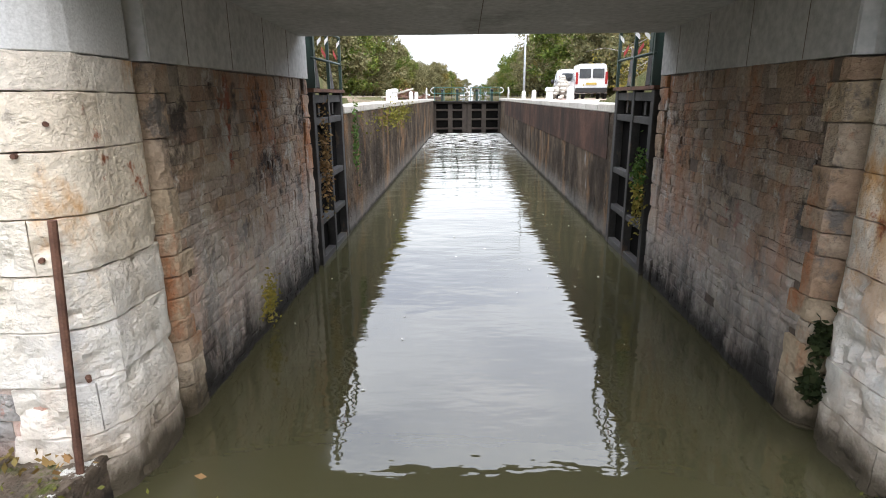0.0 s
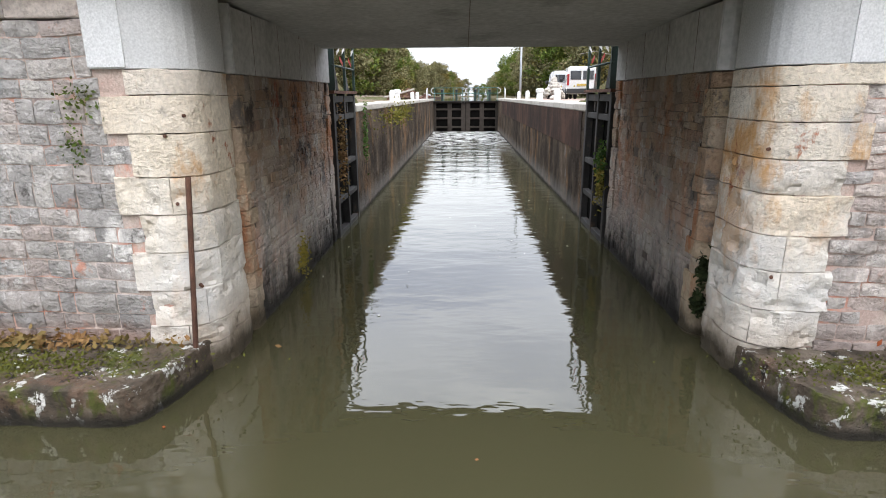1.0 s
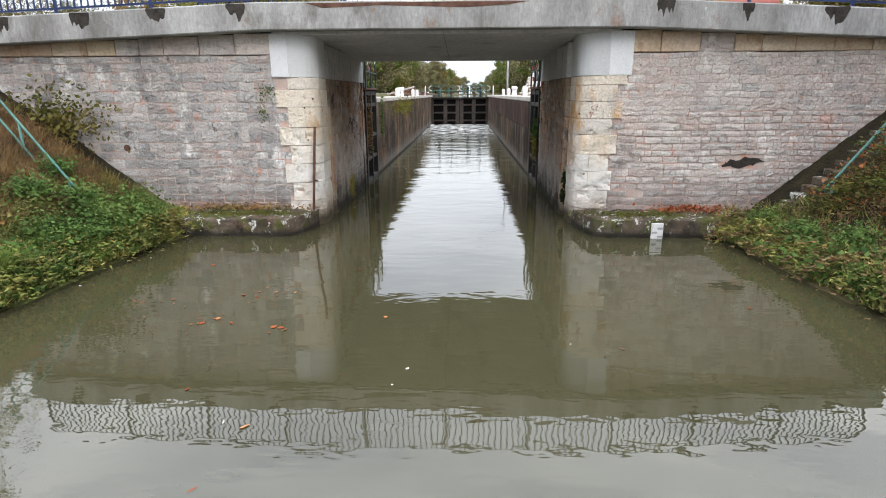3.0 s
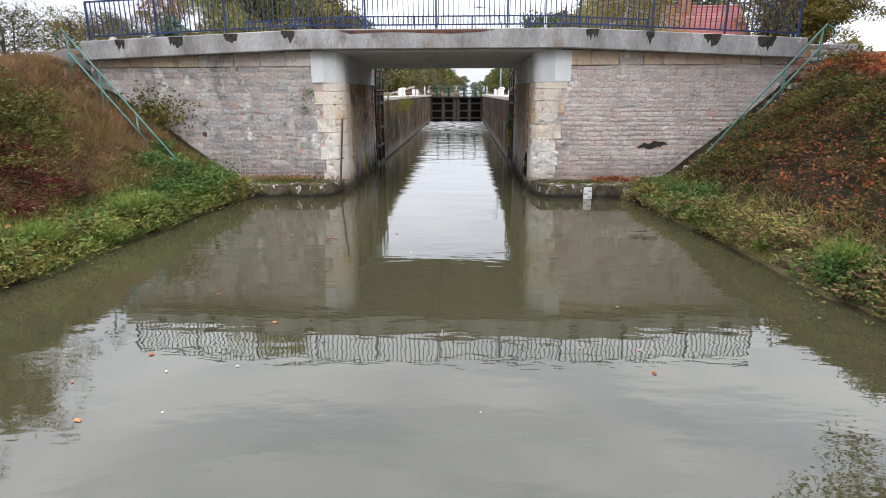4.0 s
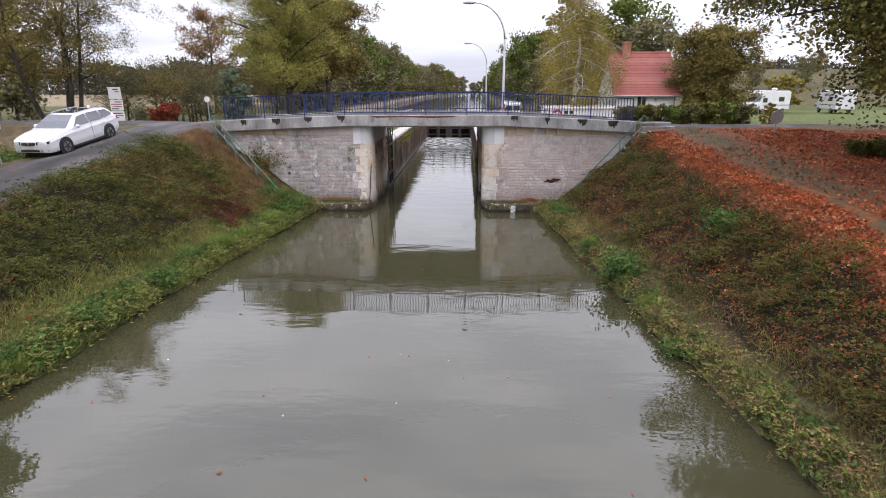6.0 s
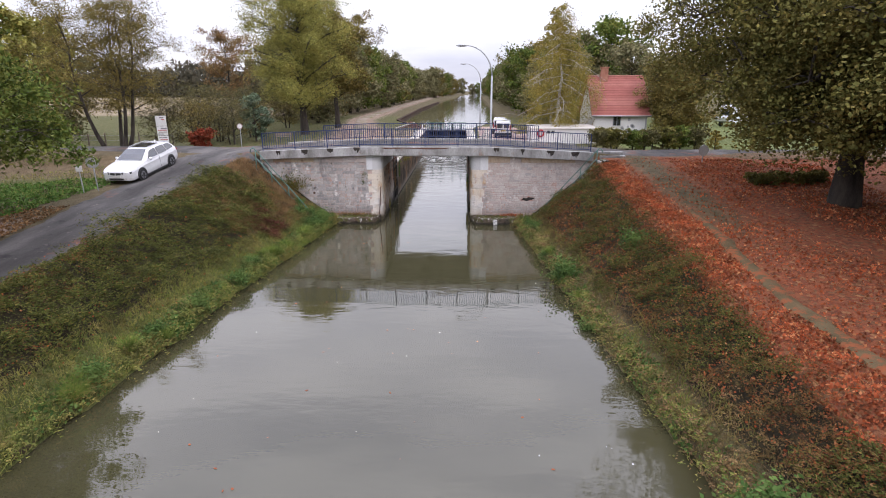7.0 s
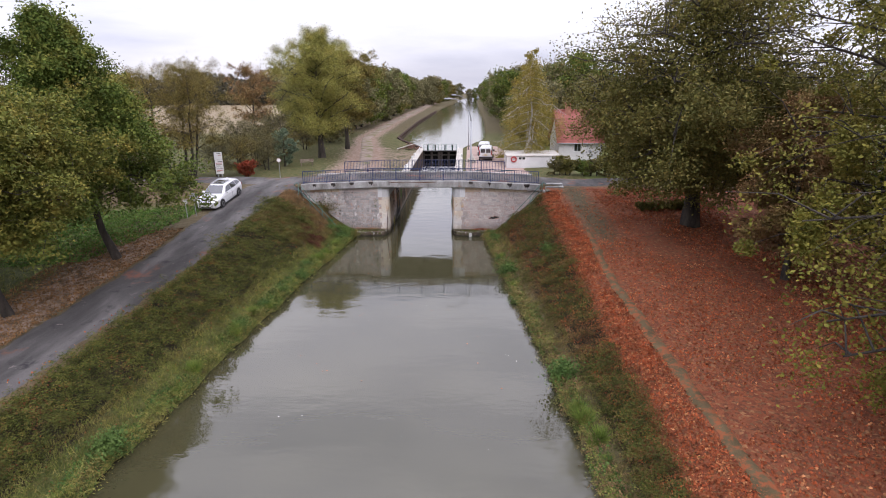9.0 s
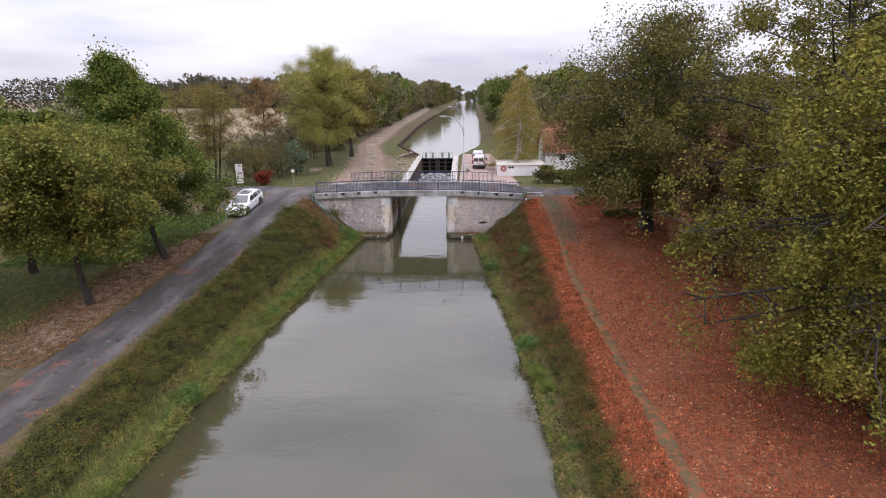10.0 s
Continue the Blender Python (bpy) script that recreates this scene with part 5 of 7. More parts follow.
def estate_car(at, turn):
    """Front towards +x."""
    c = root("estate_car", at, turn, "parked white estate car with dark windows and roof rails", "car")
    body = []
    for x, top, bot, hw in ((-2.30, 0.80, 0.42, 0.74), (-2.27, 0.97, 0.30, 0.82), (-2.1, 1.0, 0.25, 0.87), (-1.6, 0.99, 0.2, 0.90), (-0.6, 0.97, 0.2, 0.905), (0.4, 0.95, 0.2, 0.905),
                            (1.0, 0.945, 0.2, 0.90), (1.5, 0.89, 0.2, 0.895), (1.95, 0.80, 0.21, 0.865), (2.18, 0.735, 0.22, 0.80), (2.29, 0.69, 0.24, 0.70), (2.33, 0.62, 0.27, 0.60)):
        h = top - bot
        half = [(hw * 0.92, bot), (hw * 0.985, bot + 0.08), (hw, bot + h * 0.42), (hw * 0.985, bot + h * 0.72), (hw * 0.995, bot + h * 0.76), (hw * 0.93, top - 0.015), (hw * 0.80, top + 0.012), (hw * 0.45, top + 0.02)]
        body.append([(x, y, z) for y, z in half] + [(x, 0, top + 0.022)] + [(x, -y, z) for y, z in half[::-1]])
    crisp(part("body", loft(body), PAINT, c, smooth=True))
    cab = []
    for x, top, hw in ((-2.14, 1.03, 0.74), (-2.0, 1.22, 0.69), (-1.82, 1.38, 0.65), (-1.4, 1.43, 0.64), (-0.4, 1.455, 0.635), (0.15, 1.42, 0.635), (0.55, 1.24, 0.68), (1.0, 0.97, 0.74)):
        cab.append([(x, 0.86, 0.93), (x, hw + 0.05, top - 0.06), (x, hw - 0.04, top - 0.012), (x, hw * 0.5, top + 0.006), (x, -hw * 0.5, top + 0.006), (x, -hw + 0.04, top - 0.012), (x, -hw - 0.05, top - 0.06), (x, -0.86, 0.93)])
    crisp(part("cabin", loft(cab), PAINT, c, smooth=True))

    def wedge(y0, y1, z0, z1, x0, x1, sweep=0.0):
        """A block on the nose, swept back towards its outer side."""
        return Shape().add([(x0, y0, z0), (x1, y0, z0), (x1 - sweep, y1, z0 + 0.02), (x0 - sweep, y1, z0 + 0.02), (x0 - 0.02, y0, z1), (x1 - 0.02, y0, z1), (x1 - sweep - 0.03, y1, z1), (x0 - sweep, y1, z1)],
                           [(0, 3, 2, 1), (4, 5, 6, 7), (0, 1, 5, 4), (1, 2, 6, 5), (2, 3, 7, 6), (3, 0, 4, 7)])

    for s in (-1, 1):
        for win in (((0.66, 0.855, 0.99), (0.22, 0.715, 1.335), (-0.30, 0.70, 1.385), (-0.30, 0.86, 0.995)),
                    ((-0.38, 0.86, 0.995), (-0.38, 0.70, 1.385), (-1.12, 0.70, 1.365), (-1.22, 0.86, 1.005)),
                    ((-1.30, 0.86, 1.01), (-1.20, 0.70, 1.36), (-1.66, 0.71, 1.32), (-1.92, 0.80, 1.13), (-1.86, 0.85, 1.05))):
            k = len(win)
            part("side_window", Shape().add([(x, s * (y + 0.012), z) for x, y, z in win], [tuple(range(k)) if s < 0 else tuple(range(k - 1, -1, -1))]), GLASS, c)
        part("mirror", Shape().ball((0.58, s * 0.99, 1.0), 0.105, (0.75, 1, 0.7)), PAINT, c, smooth=True)
        part("headlight", wedge(s * 0.36, s * 0.80, 0.575, 0.69, 2.12, 2.355, 0.135), LAMP_DARK, c, "dark angular headlight")
        part("lamp_ring", Shape().disc((2.295, s * 0.56, 0.63), (1, 0, 0), 0.05, 0.03, 14), LAMP_GLASS, c, "clear round headlamp")
        part("tail_light", Shape().ball((-2.22, s * 0.74, 0.84), 0.15, (0.5, 0.9, 0.6)), RED_LENS, c, "red tail light", smooth=True)
        part("roof_rail", Shape().tube([(0.0, s * 0.6, 1.435), (-0.15, s * 0.6, 1.475), (-0.8, s * 0.6, 1.485), (-1.6, s * 0.62, 1.45), (-1.75, s * 0.62, 1.39)], 0.018, 6), GALV, c)
        part("grille", wedge(s * 0.035, s * 0.30, 0.545, 0.665, 2.28, 2.378, 0.02), TRIM, c, "black kidney-shaped grille opening")
        part("side_intake", wedge(s * 0.52, s * 0.74, 0.30, 0.39, 2.15, 2.35, 0.10), TRIM, c, "black side intake")
        part("sill", Shape().box(-1.0, 1.0, s * 0.865 - 0.05, s * 0.865 + 0.05, 0.17, 0.24), TRIM, c)
        part("door_seam", Shape().box(-0.345, -0.337, *sorted((s * 0.895, s * 0.908)), 0.3, 0.96), TRIM, c)
        for x in (-0.28, -1.15):
            part("door_handle", Shape().beam((x + 0.08, s * 0.915, 0.83), (x - 0.1, s * 0.915, 0.835), 0.025, 0.02), PAINT, c)
    part("windscreen", Shape().add([(0.99, -0.72, 0.995), (0.99, 0.72, 0.995), (0.60, 0.655, 1.225), (0.20, 0.57, 1.418), (0.20, -0.57, 1.418), (0.60, -0.655, 1.225)], [(0, 1, 2, 5), (5, 2, 3, 4)]), GLASS, c, "sky-reflecting windscreen")
    part("sunroof", Shape().box(-1.1, -0.05, -0.44, 0.44, 1.452, 1.472), GLASS, c, "dark glass roof panel")
    part("rear_window", Shape().add([(-2.155, -0.66, 1.05), (-1.9, -0.58, 1.35), (-1.9, 0.58, 1.35), (-2.155, 0.66, 1.05)], [(0, 1, 2, 3)]), GLASS, c)
    part("antenna", Shape().ball((-1.6, 0, 1.46), 0.08, (1.3, 0.35, 0.8)), PAINT, c, smooth=True)
    part("lower_intake", Shape().box(2.20, 2.348, -0.42, 0.42, 0.285, 0.375), TRIM, c, "black lower intake", bevel=0.02)
    part("number_plate", Shape().box(2.33, 2.36, -0.26, 0.26, 0.42, 0.52), WHITE, c, "blank white number plate")
    for x in (-1.4, 1.4):
        for s in (-1, 1):
            part("wheel_arch", Shape().disc((x, s * 0.895, 0.33), (0, 1, 0), 0.385, 0.04, 24), TRIM, c)
            wheel(c, (x, s * 0.83, 0.32), 0.32, 0.21)
    return c


front, rear = height(-15.7, -4.1), height(-15.5, -1.3)
car = estate_car((-15.6, -2.7, (front + rear) / 2 + 0.045), 266)
car.matrix_basis = pose(-15.35, -2.6, (front + rear) / 2 + 0.045, 0, math.degrees(math.atan2(rear - front, 2.8)), 266)
car.scale = (0.97, 0.97, 0.97)


def van(at, turn, label, long=1.0):
    """A small panel van, rear towards -x."""
    v = root("van", at, turn, label, "van", "parked white vans")
    secs = []
    for x, top, hw in ((-1.95, 1.62, 0.76), (-1.85, 1.76, 0.80), (0.1, 1.82, 0.80), (0.55, 1.76, 0.79), (1.15, 1.2, 0.81), (1.9, 0.98, 0.8), (2.05, 0.75, 0.74)):
        secs.append([(x * long, 0.80, 0.3), (x * long, 0.83, min(0.9, top - 0.1)), (x * long, hw - 0.06, top - 0.08), (x * long, hw - 0.2, top), (x * long, -hw + 0.2, top), (x * long, -hw + 0.06, top - 0.08), (x * long, -0.83, min(0.9, top - 0.1)), (x * long, -0.80, 0.3)])
    part("body", loft(secs), PAINT, v, smooth=False)
    for y0, y1 in ((-0.62, -0.05), (0.05, 0.62)):
        part("rear_window", Shape().box(-1.985 * long, -1.95 * long, y0, y1, 1.05, 1.52), GLASS, v, bevel=0.01)
    part("rear_bumper", Shape().box(-2.05 * long, -1.9 * long, -0.8, 0.8, 0.32, 0.58), TRIM, v, "black rear bumper", bevel=0.03)
    part("number_plate", Shape().box(-2.0 * long, -1.96 * long, -0.26, 0.26, 0.72, 0.83), surf("plate_yellow", [(0.3, (0.5, 0.36, 0.08)), (0.7, (0.55, 0.4, 0.1))]) if "plate_yellow" not in bpy.data.materials else bpy.data.materials["plate_yellow"], v, "blank yellow number plate")
    for s in (-1, 1):
        part("tail_light", Shape().box(-1.99 * long, -1.9 * long, *sorted((s * 0.68, s * 0.8)), 0.75, 1.35), RED_LENS, v, "tall red tail light", bevel=0.01)
        part("side_window", Shape().add([(1.0 * long, s * 0.815, 1.12), (0.5 * long, s * 0.775, 1.6), (0.0, s * 0.775, 1.62), (0.0, s * 0.835, 1.05)], [(0, 1, 2, 3) if s < 0 else (3, 2, 1, 0)]), GLASS, v)
        part("mirror", Shape().ball((0.75 * long, s * 0.95, 1.1), 0.12, (0.5, 1, 1.1)), TRIM, v, smooth=True)
    part("windscreen", Shape().add([(1.16 * long, -0.7, 1.22), (1.16 * long, 0.7, 1.22), (0.58 * long, 0.62, 1.72), (0.58 * long, -0.62, 1.72)], [(0, 1, 2, 3)]), GLASS, v)
    for x in (-1.35, 1.3):
        for s in (-1, 1):
            wheel(v, (x * long, s * 0.76, 0.3), 0.3, 0.19)
    return v


van((6.55, 28.9, height(6.55, 28.9) + 0.05), 84, "small white van parked with its rear to the lock")
van((6.5, 34.4, height(6.5, 34.4) + 0.05), 86, "white van parked further along the lock yard", 1.05)


def camper(at, turn):
    c = root("motorhome", at, turn, "white coach-built motorhome parked on the grass", "motorhome", "parked motorhomes")
    part("body", Shape().slab([(-2.9, 0.5), (2.0, 0.5), (2.9, 0.75), (3.1, 1.25), (2.35, 1.5), (2.1, 2.0), (2.5, 2.35), (2.2, 2.85), (-2.7, 2.8), (-2.95, 2.6)], "y", -1.1, 1.1), PAINT, c, bevel=0.05)
    part("windscreen", Shape().add([(2.42, -0.95, 1.52), (2.42, 0.95, 1.52), (2.16, 0.95, 1.98), (2.16, -0.95, 1.98)], [(0, 1, 2, 3)]), GLASS, c)
    for s in (-1, 1):
        part("side_window", Shape().box(-1.8, -0.8, *sorted((s * 1.1, s * 1.112)), 1.5, 2.05), GLASS, c)
        part("cab_window", Shape().box(1.2, 2.0, *sorted((s * 1.1, s * 1.112)), 1.4, 1.95), GLASS, c)
        part("stripe", Shape().box(-2.8, 2.0, *sorted((s * 1.1, s * 1.108)), 1.0, 1.12), GALV, c)
        for x in (-1.7, 1.9):
            wheel(c, (x, s * 1.0, 0.35), 0.35, 0.22)
    part("roof_dish", Shape().ball((-1.2, 0, 3.0), 0.35, (1, 1, 0.5)), WHITE, c, smooth=True)
    return c


camper((40.0, 47.5, height(40.0, 47.5)), 205)
camper((49.5, 49.0, height(49.5, 49.0)), 80)


# ---- house ----
h0 = height(16, 26)
house = root("house", (0, 0, 0), 0, "white rendered lock-keeper's house with a red tiled gable roof", "house")
x0, x1, y0, y1, eave, ridge = 15.3, 20.6, 25.2, 32.2, 5.2, 8.75
ym = (y0 + y1) / 2
part("wall", Shape().slab([(y0, h0 - 0.4), (y1, h0 - 0.4), (y1, eave), (ym, ridge - 0.12), (y0, eave)], "x", x0, x1), RENDER, house, "white rendered wall")
for s in (-1, 1):
    ye = y0 - 0.35 if s < 0 else y1 + 0.35
    slope = math.hypot(ym - ye, ridge - eave + 0.3)
    rows = 16
    tilerow = []
    for i in range(rows):
        k0, k1 = i / rows, (i + 1) / rows + 0.012
        a = Vector((0, ye + (ym - ye) * k0, eave - 0.3 + (ridge - eave + 0.3) * k0 + 0.09))
        b = Vector((0, ye + (ym - ye) * k1, eave - 0.3 + (ridge - eave + 0.3) * k1 + 0.055))
        sh = Shape().add([(x0 - 0.3, a.y, a.z), (x1 + 0.3, a.y, a.z), (x1 + 0.3, b.y, b.z), (x0 - 0.3, b.y, b.z),
                          (x0 - 0.3, a.y, a.z - 0.06), (x1 + 0.3, a.y, a.z - 0.06), (x1 + 0.3, b.y, b.z - 0.06), (x0 - 0.3, b.y, b.z - 0.06)],
                         [(0, 1, 2, 3), (7, 6, 5, 4), (0, 4, 5, 1), (1, 5, 6, 2), (2, 6, 7, 3), (3, 7, 4, 0)])
        part("tile_course", sh, TILES, house)
part("ridge", Shape().tube([(x0 - 0.3, ym, ridge + 0.02), (x1 + 0.3, ym, ridge + 0.02)], 0.13, 10), TILES, house)
part("chimney", Shape().box(16.4, 17.1, ym - 0.6, ym - 0.1, ridge - 0.7, ridge + 0.85), surf("chimney_brick", [(0.3, (0.3, 0.12, 0.08)), (0.7, (0.45, 0.22, 0.15))], 3, 30), house, "red brick chimney", bevel=0.02)
part("chimney_cap", Shape().box(16.32, 17.18, ym - 0.68, ym - 0.02, ridge + 0.85, ridge + 0.98), bpy.data.materials["chimney_brick"], house)
for x, w, z0, z1 in ((17.6, 0.7, 4.0, 4.95),):
    win = part("window", Shape().box(x - w / 2, x + w / 2, y0 - 0.01, y0 + 0.05, z0, z1), GLASS, house)
    part("window_frame", Shape().box(x - w / 2 - 0.06, x + w / 2 + 0.06, y0 - 0.04, y0 - 0.005, z1, z1 + 0.06).box(x - w / 2 - 0.06, x - w / 2, y0 - 0.04, y0 - 0.005, z0, z1).box(x + w / 2, x + w / 2 + 0.06, y0 - 0.04, y0 - 0.005, z0, z1).box(x - 0.03, x + 0.03, y0 - 0.035, y0 - 0.012, z0, z1), GALV, win)
    part("window_sill", Shape().box(x - w / 2 - 0.1, x + w / 2 + 0.1, y0 - 0.1, y0, z0 - 0.08, z0), WHITE, win)
part("gutter", Shape().tube([(x0 - 0.3, y0 - 0.42, eave - 0.24), (x1 + 0.3, y0 - 0.42, eave - 0.26)], 0.07, 8), GALV, house)
part("downpipe", Shape().tube([(x1 - 0.15, y0 - 0.3, eave - 0.3), (x1 - 0.15, y0 - 0.08, eave - 0.6), (x1 - 0.15, y0 - 0.08, h0)], 0.05, 8), GALV, house)
r = random.Random(9)
for i in range(9):
    part("wall_ornament", Shape().disc((18.7 + r.uniform(-0.7, 0.9), y0 - 0.02, 3.9 + r.uniform(-0.5, 0.8)), (0, 1, 0), r.uniform(0.1, 0.2), 0.04, 10), GALV, house, "grey leaf-shaped wall ornament")
# lower white outhouse with the lifebuoy
sh = root("outhouse", (0, 0, 0), 0, "low white-walled outhouse beside the lock yard", "outhouse")
z0 = height(9.6, 21)
part("wall", Shape().box(8.6, 14.6, 20.2, 24.5, z0 - 0.4, 3.98), RENDER, sh, "white rendered wall")
part("roof", Shape().slab([(20.1, 3.98), (24.6, 4.1), (24.6, 4.18), (20.1, 4.06)], "x", 8.5, 14.7), COPING, sh, "low grey roof slab")
for x in (9.95, 10.35):
    part("window", Shape().box(x, x + 0.3, 20.185, 20.2, 3.6, 3.85), GLASS, sh, "small dark window")
part("door", Shape().box(8.585, 8.6, 21.4, 22.3, z0, 3.95), TIMBER, sh)
ring = [(9.35 + 0.28 * math.cos(a), 20.12, 3.62 + 0.28 * math.sin(a)) for a in (2 * math.pi * i / 20 for i in range(21))]
thing("lifebuoy", Shape().tube(ring, 0.075, 10, False), RED, "red ring lifebuoy hung on the white wall", "lifebuoy", smooth=True)

# ---- lamps, signs, small things of the yard ----
def street_lamp(at, h, reach):
    l = root("street_lamp", at, 0, "tall grey steel street lamp with a curved arm", "street lamp", "street lamps by the lock")
    part("pole", Shape().tube([(0, 0, 0), (0, 0, 1.2), (0, 0, h * 0.73)], [0.11, 0.09, 0.065], 10), GALV, l, smooth=True)
    arm = [(-reach * (1 - math.cos(a)) , 0, h * 0.73 + (h * 0.27) * math.sin(a)) for a in (math.pi / 2 * i / 8 for i in range(9))]
    part("arm", Shape().tube(arm, [0.06 - 0.003 * i for i in range(9)], 8), GALV, l, smooth=True)
    part("head", Shape().ball((-reach - 0.3, 0, h * 1.0), 0.42, (1, 0.42, 0.22), 12, 8), GALV, l, "flat oval lamp head", smooth=True)


street_lamp((4.25, 10.0, height(4.25, 10.0)), 7.75, 1.9)
street_lamp((4.33, 41.0, height(4.33, 41.0)), 8.1, 1.9)

bd = root("notice_board", (-20.4, 9.2, height(-20.4, 9.2)), 12, "stack of three white notice panels on posts by the road", "notice board")
for x in (-0.2, 0.2):
    part("post", Shape().beam((x, 0.05, -0.2), (x, 0.05, 2.5), 0.06, 0.06), GALV, bd)
for z0, z1, dx in ((0.5, 1.15, 0.0), (1.19, 1.85, 0.0), (1.89, 2.62, -0.02)):
    p = part("panel", Shape().box(dx - 0.37, dx + 0.37, -0.02, 0.02, z0, z1), WHITE, bd, bevel=0.004)
    rows = {1.19: ((-0.08, 0.33), (-0.31, 0.31), (-0.25, 0.3), (-0.3, 0.1)), 0.5: ((-0.3, 0.28), (-0.22, 0.3), (-0.3, 0.05)), 1.89: ((-0.12, 0.2), (0.0, 0.24))}[z0]
    for k, (u0, u1) in enumerate(rows):
        part("text_bar", Shape().box(u0, u1, -0.025, -0.0205, z1 - 0.17 - 0.14 * k, z1 - 0.11 - 0.14 * k), (TRIM, RED, TIMBER)[k % 3], p)

rs = root("round_sign", (-14.4, 9.0, height(-14.4, 9.0)), 8, "round pale traffic sign on a steel post", "road sign")
part("post", Shape().tube([(0, 0.04, -0.2), (0, 0.04, 2.0)], 0.03, 8), GALV, rs)
disc = part("disc", Shape().disc((0, 0, 1.8), (0, 1, 0), 0.2, 0.02, 24), plain("faded_red_rim", (0.50, 0.38, 0.36), 0.6), rs, "faded red-rimmed disc")
part("disc_face", Shape().disc((0, -0.012, 1.8), (0, 1, 0), 0.15, 0.012, 24), WHITE, disc, "white sign face")

for (x, y, tall, kind) in ((-16.05, -6.7, 1.25, "plate"), (-15.6, -6.3, 1.5, "disc")):
    sg = root("road_sign", (x, y, height(x, y)), 200, "small pale sign on a leaning steel post by the lane", "road sign", "signs beside the parked car")
    part("post", Shape().tube([(0, 0, -0.2), (0.06, 0, tall)], 0.03, 8), GALV, sg)
    if kind == "disc":
        dk = part("disc", Shape().disc((0.05, 0.045, tall - 0.1), (0, 1, 0), 0.29, 0.02, 24), GALV, sg, "grey-rimmed disc")
        part("disc_face", Shape().disc((0.05, 0.06, tall - 0.1), (0, 1, 0), 0.23, 0.012, 24), plain("faded_sign_grey", (0.42, 0.42, 0.42), 0.7), dk)
        part("bracket", Shape().box(-0.02, 0.2, 0.066, 0.074, tall - 0.12, tall - 0.07).box(0.03, 0.07, 0.066, 0.074, tall - 0.26, tall + 0.02), TRIM, dk)
    else:
        part("plate", Shape().box(-0.1, 0.18, 0.03, 0.05, tall - 0.2, tall + 0.08), WHITE, sg)

fs = root("octagon_sign", (15.3, -1.5, height(15.3, -1.5)), 10, "eight-sided road sign seen from behind on a short post", "road sign")
part("post", Shape().tube([(0, 0.03, -0.2), (0, 0.03, 1.0)], 0.03, 8), GALV, fs)
part("plate", Shape().disc((0, 0, 0.68), (0, 1, 0), 0.31, 0.02, 8), plain("pale_sign_back", (0.55, 0.55, 0.53), 0.6), fs, "pale grey back of the sign")

pt = root("picnic_table", (-6.2, 15.5, height(-6.2, 15.5)), 15, "grey weathered timber picnic table on the grass", "picnic table")
part("tabletop", Shape().box(-0.9, 0.9, -0.38, 0.38, 0.7, 0.76), TIMBER, pt, bevel=0.01)
for s in (-1, 1):
    part("bench", Shape().box(-0.9, 0.9, s * 0.72 - 0.14, s * 0.72 + 0.14, 0.42, 0.47), TIMBER, pt, bevel=0.01)
    part("leg", Shape().beam((s * 0.65, -0.7, 0), (s * 0.65, 0.25, 0.72), 0.07, 0.05).beam((s * 0.65, 0.7, 0), (s * 0.65, -0.25, 0.72), 0.07, 0.05), TIMBER, pt)
bn = root("bench", (-15.2, 21.5, height(-15.2, 21.5)), 200, "dark wooden bench on the grass by the trees", "bench")
part("seat", Shape().box(-0.8, 0.8, -0.2, 0.2, 0.42, 0.47), TIMBER, bn, bevel=0.01)
part("backrest", Shape().box(-0.8, 0.8, 0.2, 0.24, 0.55, 0.85), TIMBER, bn, bevel=0.01)
for x in (-0.65, 0.65):
    part("leg", Shape().box(x - 0.04, x + 0.04, -0.18, 0.22, -0.05, 0.42), TIMBER, bn)

# heap of broken timber and rubble by the upper gate; cairn of stones in the yard
heap = Shape()
r = random.Random(3)
for i in range(70):
    a, d = r.uniform(0, 6.28), abs(r.gauss(0, 0.55))
    p = Vector((-4.6 + d * math.cos(a) * 1.7, 42.5 + d * math.sin(a) * 1.2, COPE + max(0.05, 0.85 - d * 0.8) * r.uniform(0.3, 1)))
    q = Vector((r.uniform(-1, 1), r.uniform(-1, 1), r.uniform(-0.5, 0.6))).normalized() * r.uniform(0.15, 0.5)
    heap.beam(p - q, p + q, r.uniform(0.05, 0.14), r.uniform(0.05, 0.12))
tagged(thing("debris_heap", heap, surf("reddish_debris", [(0.3, (0.12, 0.06, 0.045)), (0.7, (0.26, 0.14, 0.10))], 3, 20, island=[(0, (0.1, 0.06, 0.05)), (1, (0.3, 0.18, 0.13))]), "heap of reddish broken timber and rubble", "debris heap"), kind="stuff")
part_log = Shape().tube([(-6.6, 41.0, COPE + 0.1), (-4.2, 41.8, COPE + 0.75)], 0.08, 8)
thing("pale_beam", part_log, COPING, "pale timber beam leaning on the debris heap", "beam")
cairn = Shape()
for i in range(60):
    a, k = r.uniform(0, 6.28), r.random()
    cairn.ball((4.55 + (1 - k) * 0.55 * math.cos(a), 25.2 + (1 - k) * 0.55 * math.sin(a), COPE + 0.05 + k * 1.0), r.uniform(0.1, 0.17), (1, 1, 0.7), 6, 4)
tagged(thing("stone_cairn", cairn, COPING, "cone-shaped heap of pale stones in the yard", "stone heap"), kind="stuff")
rail_l = root("guard_rail", (6.9, 10.2, height(6.9, 10.2)), 0, "low green and white steel barrier in the lock yard", "barrier")
for x in (-2.2, -0.7, 0.8, 2.2):
    part("post", Shape().tube([(x, 0, -0.1), (x, 0, 0.95)], 0.03, 8), WHITE, rail_l)
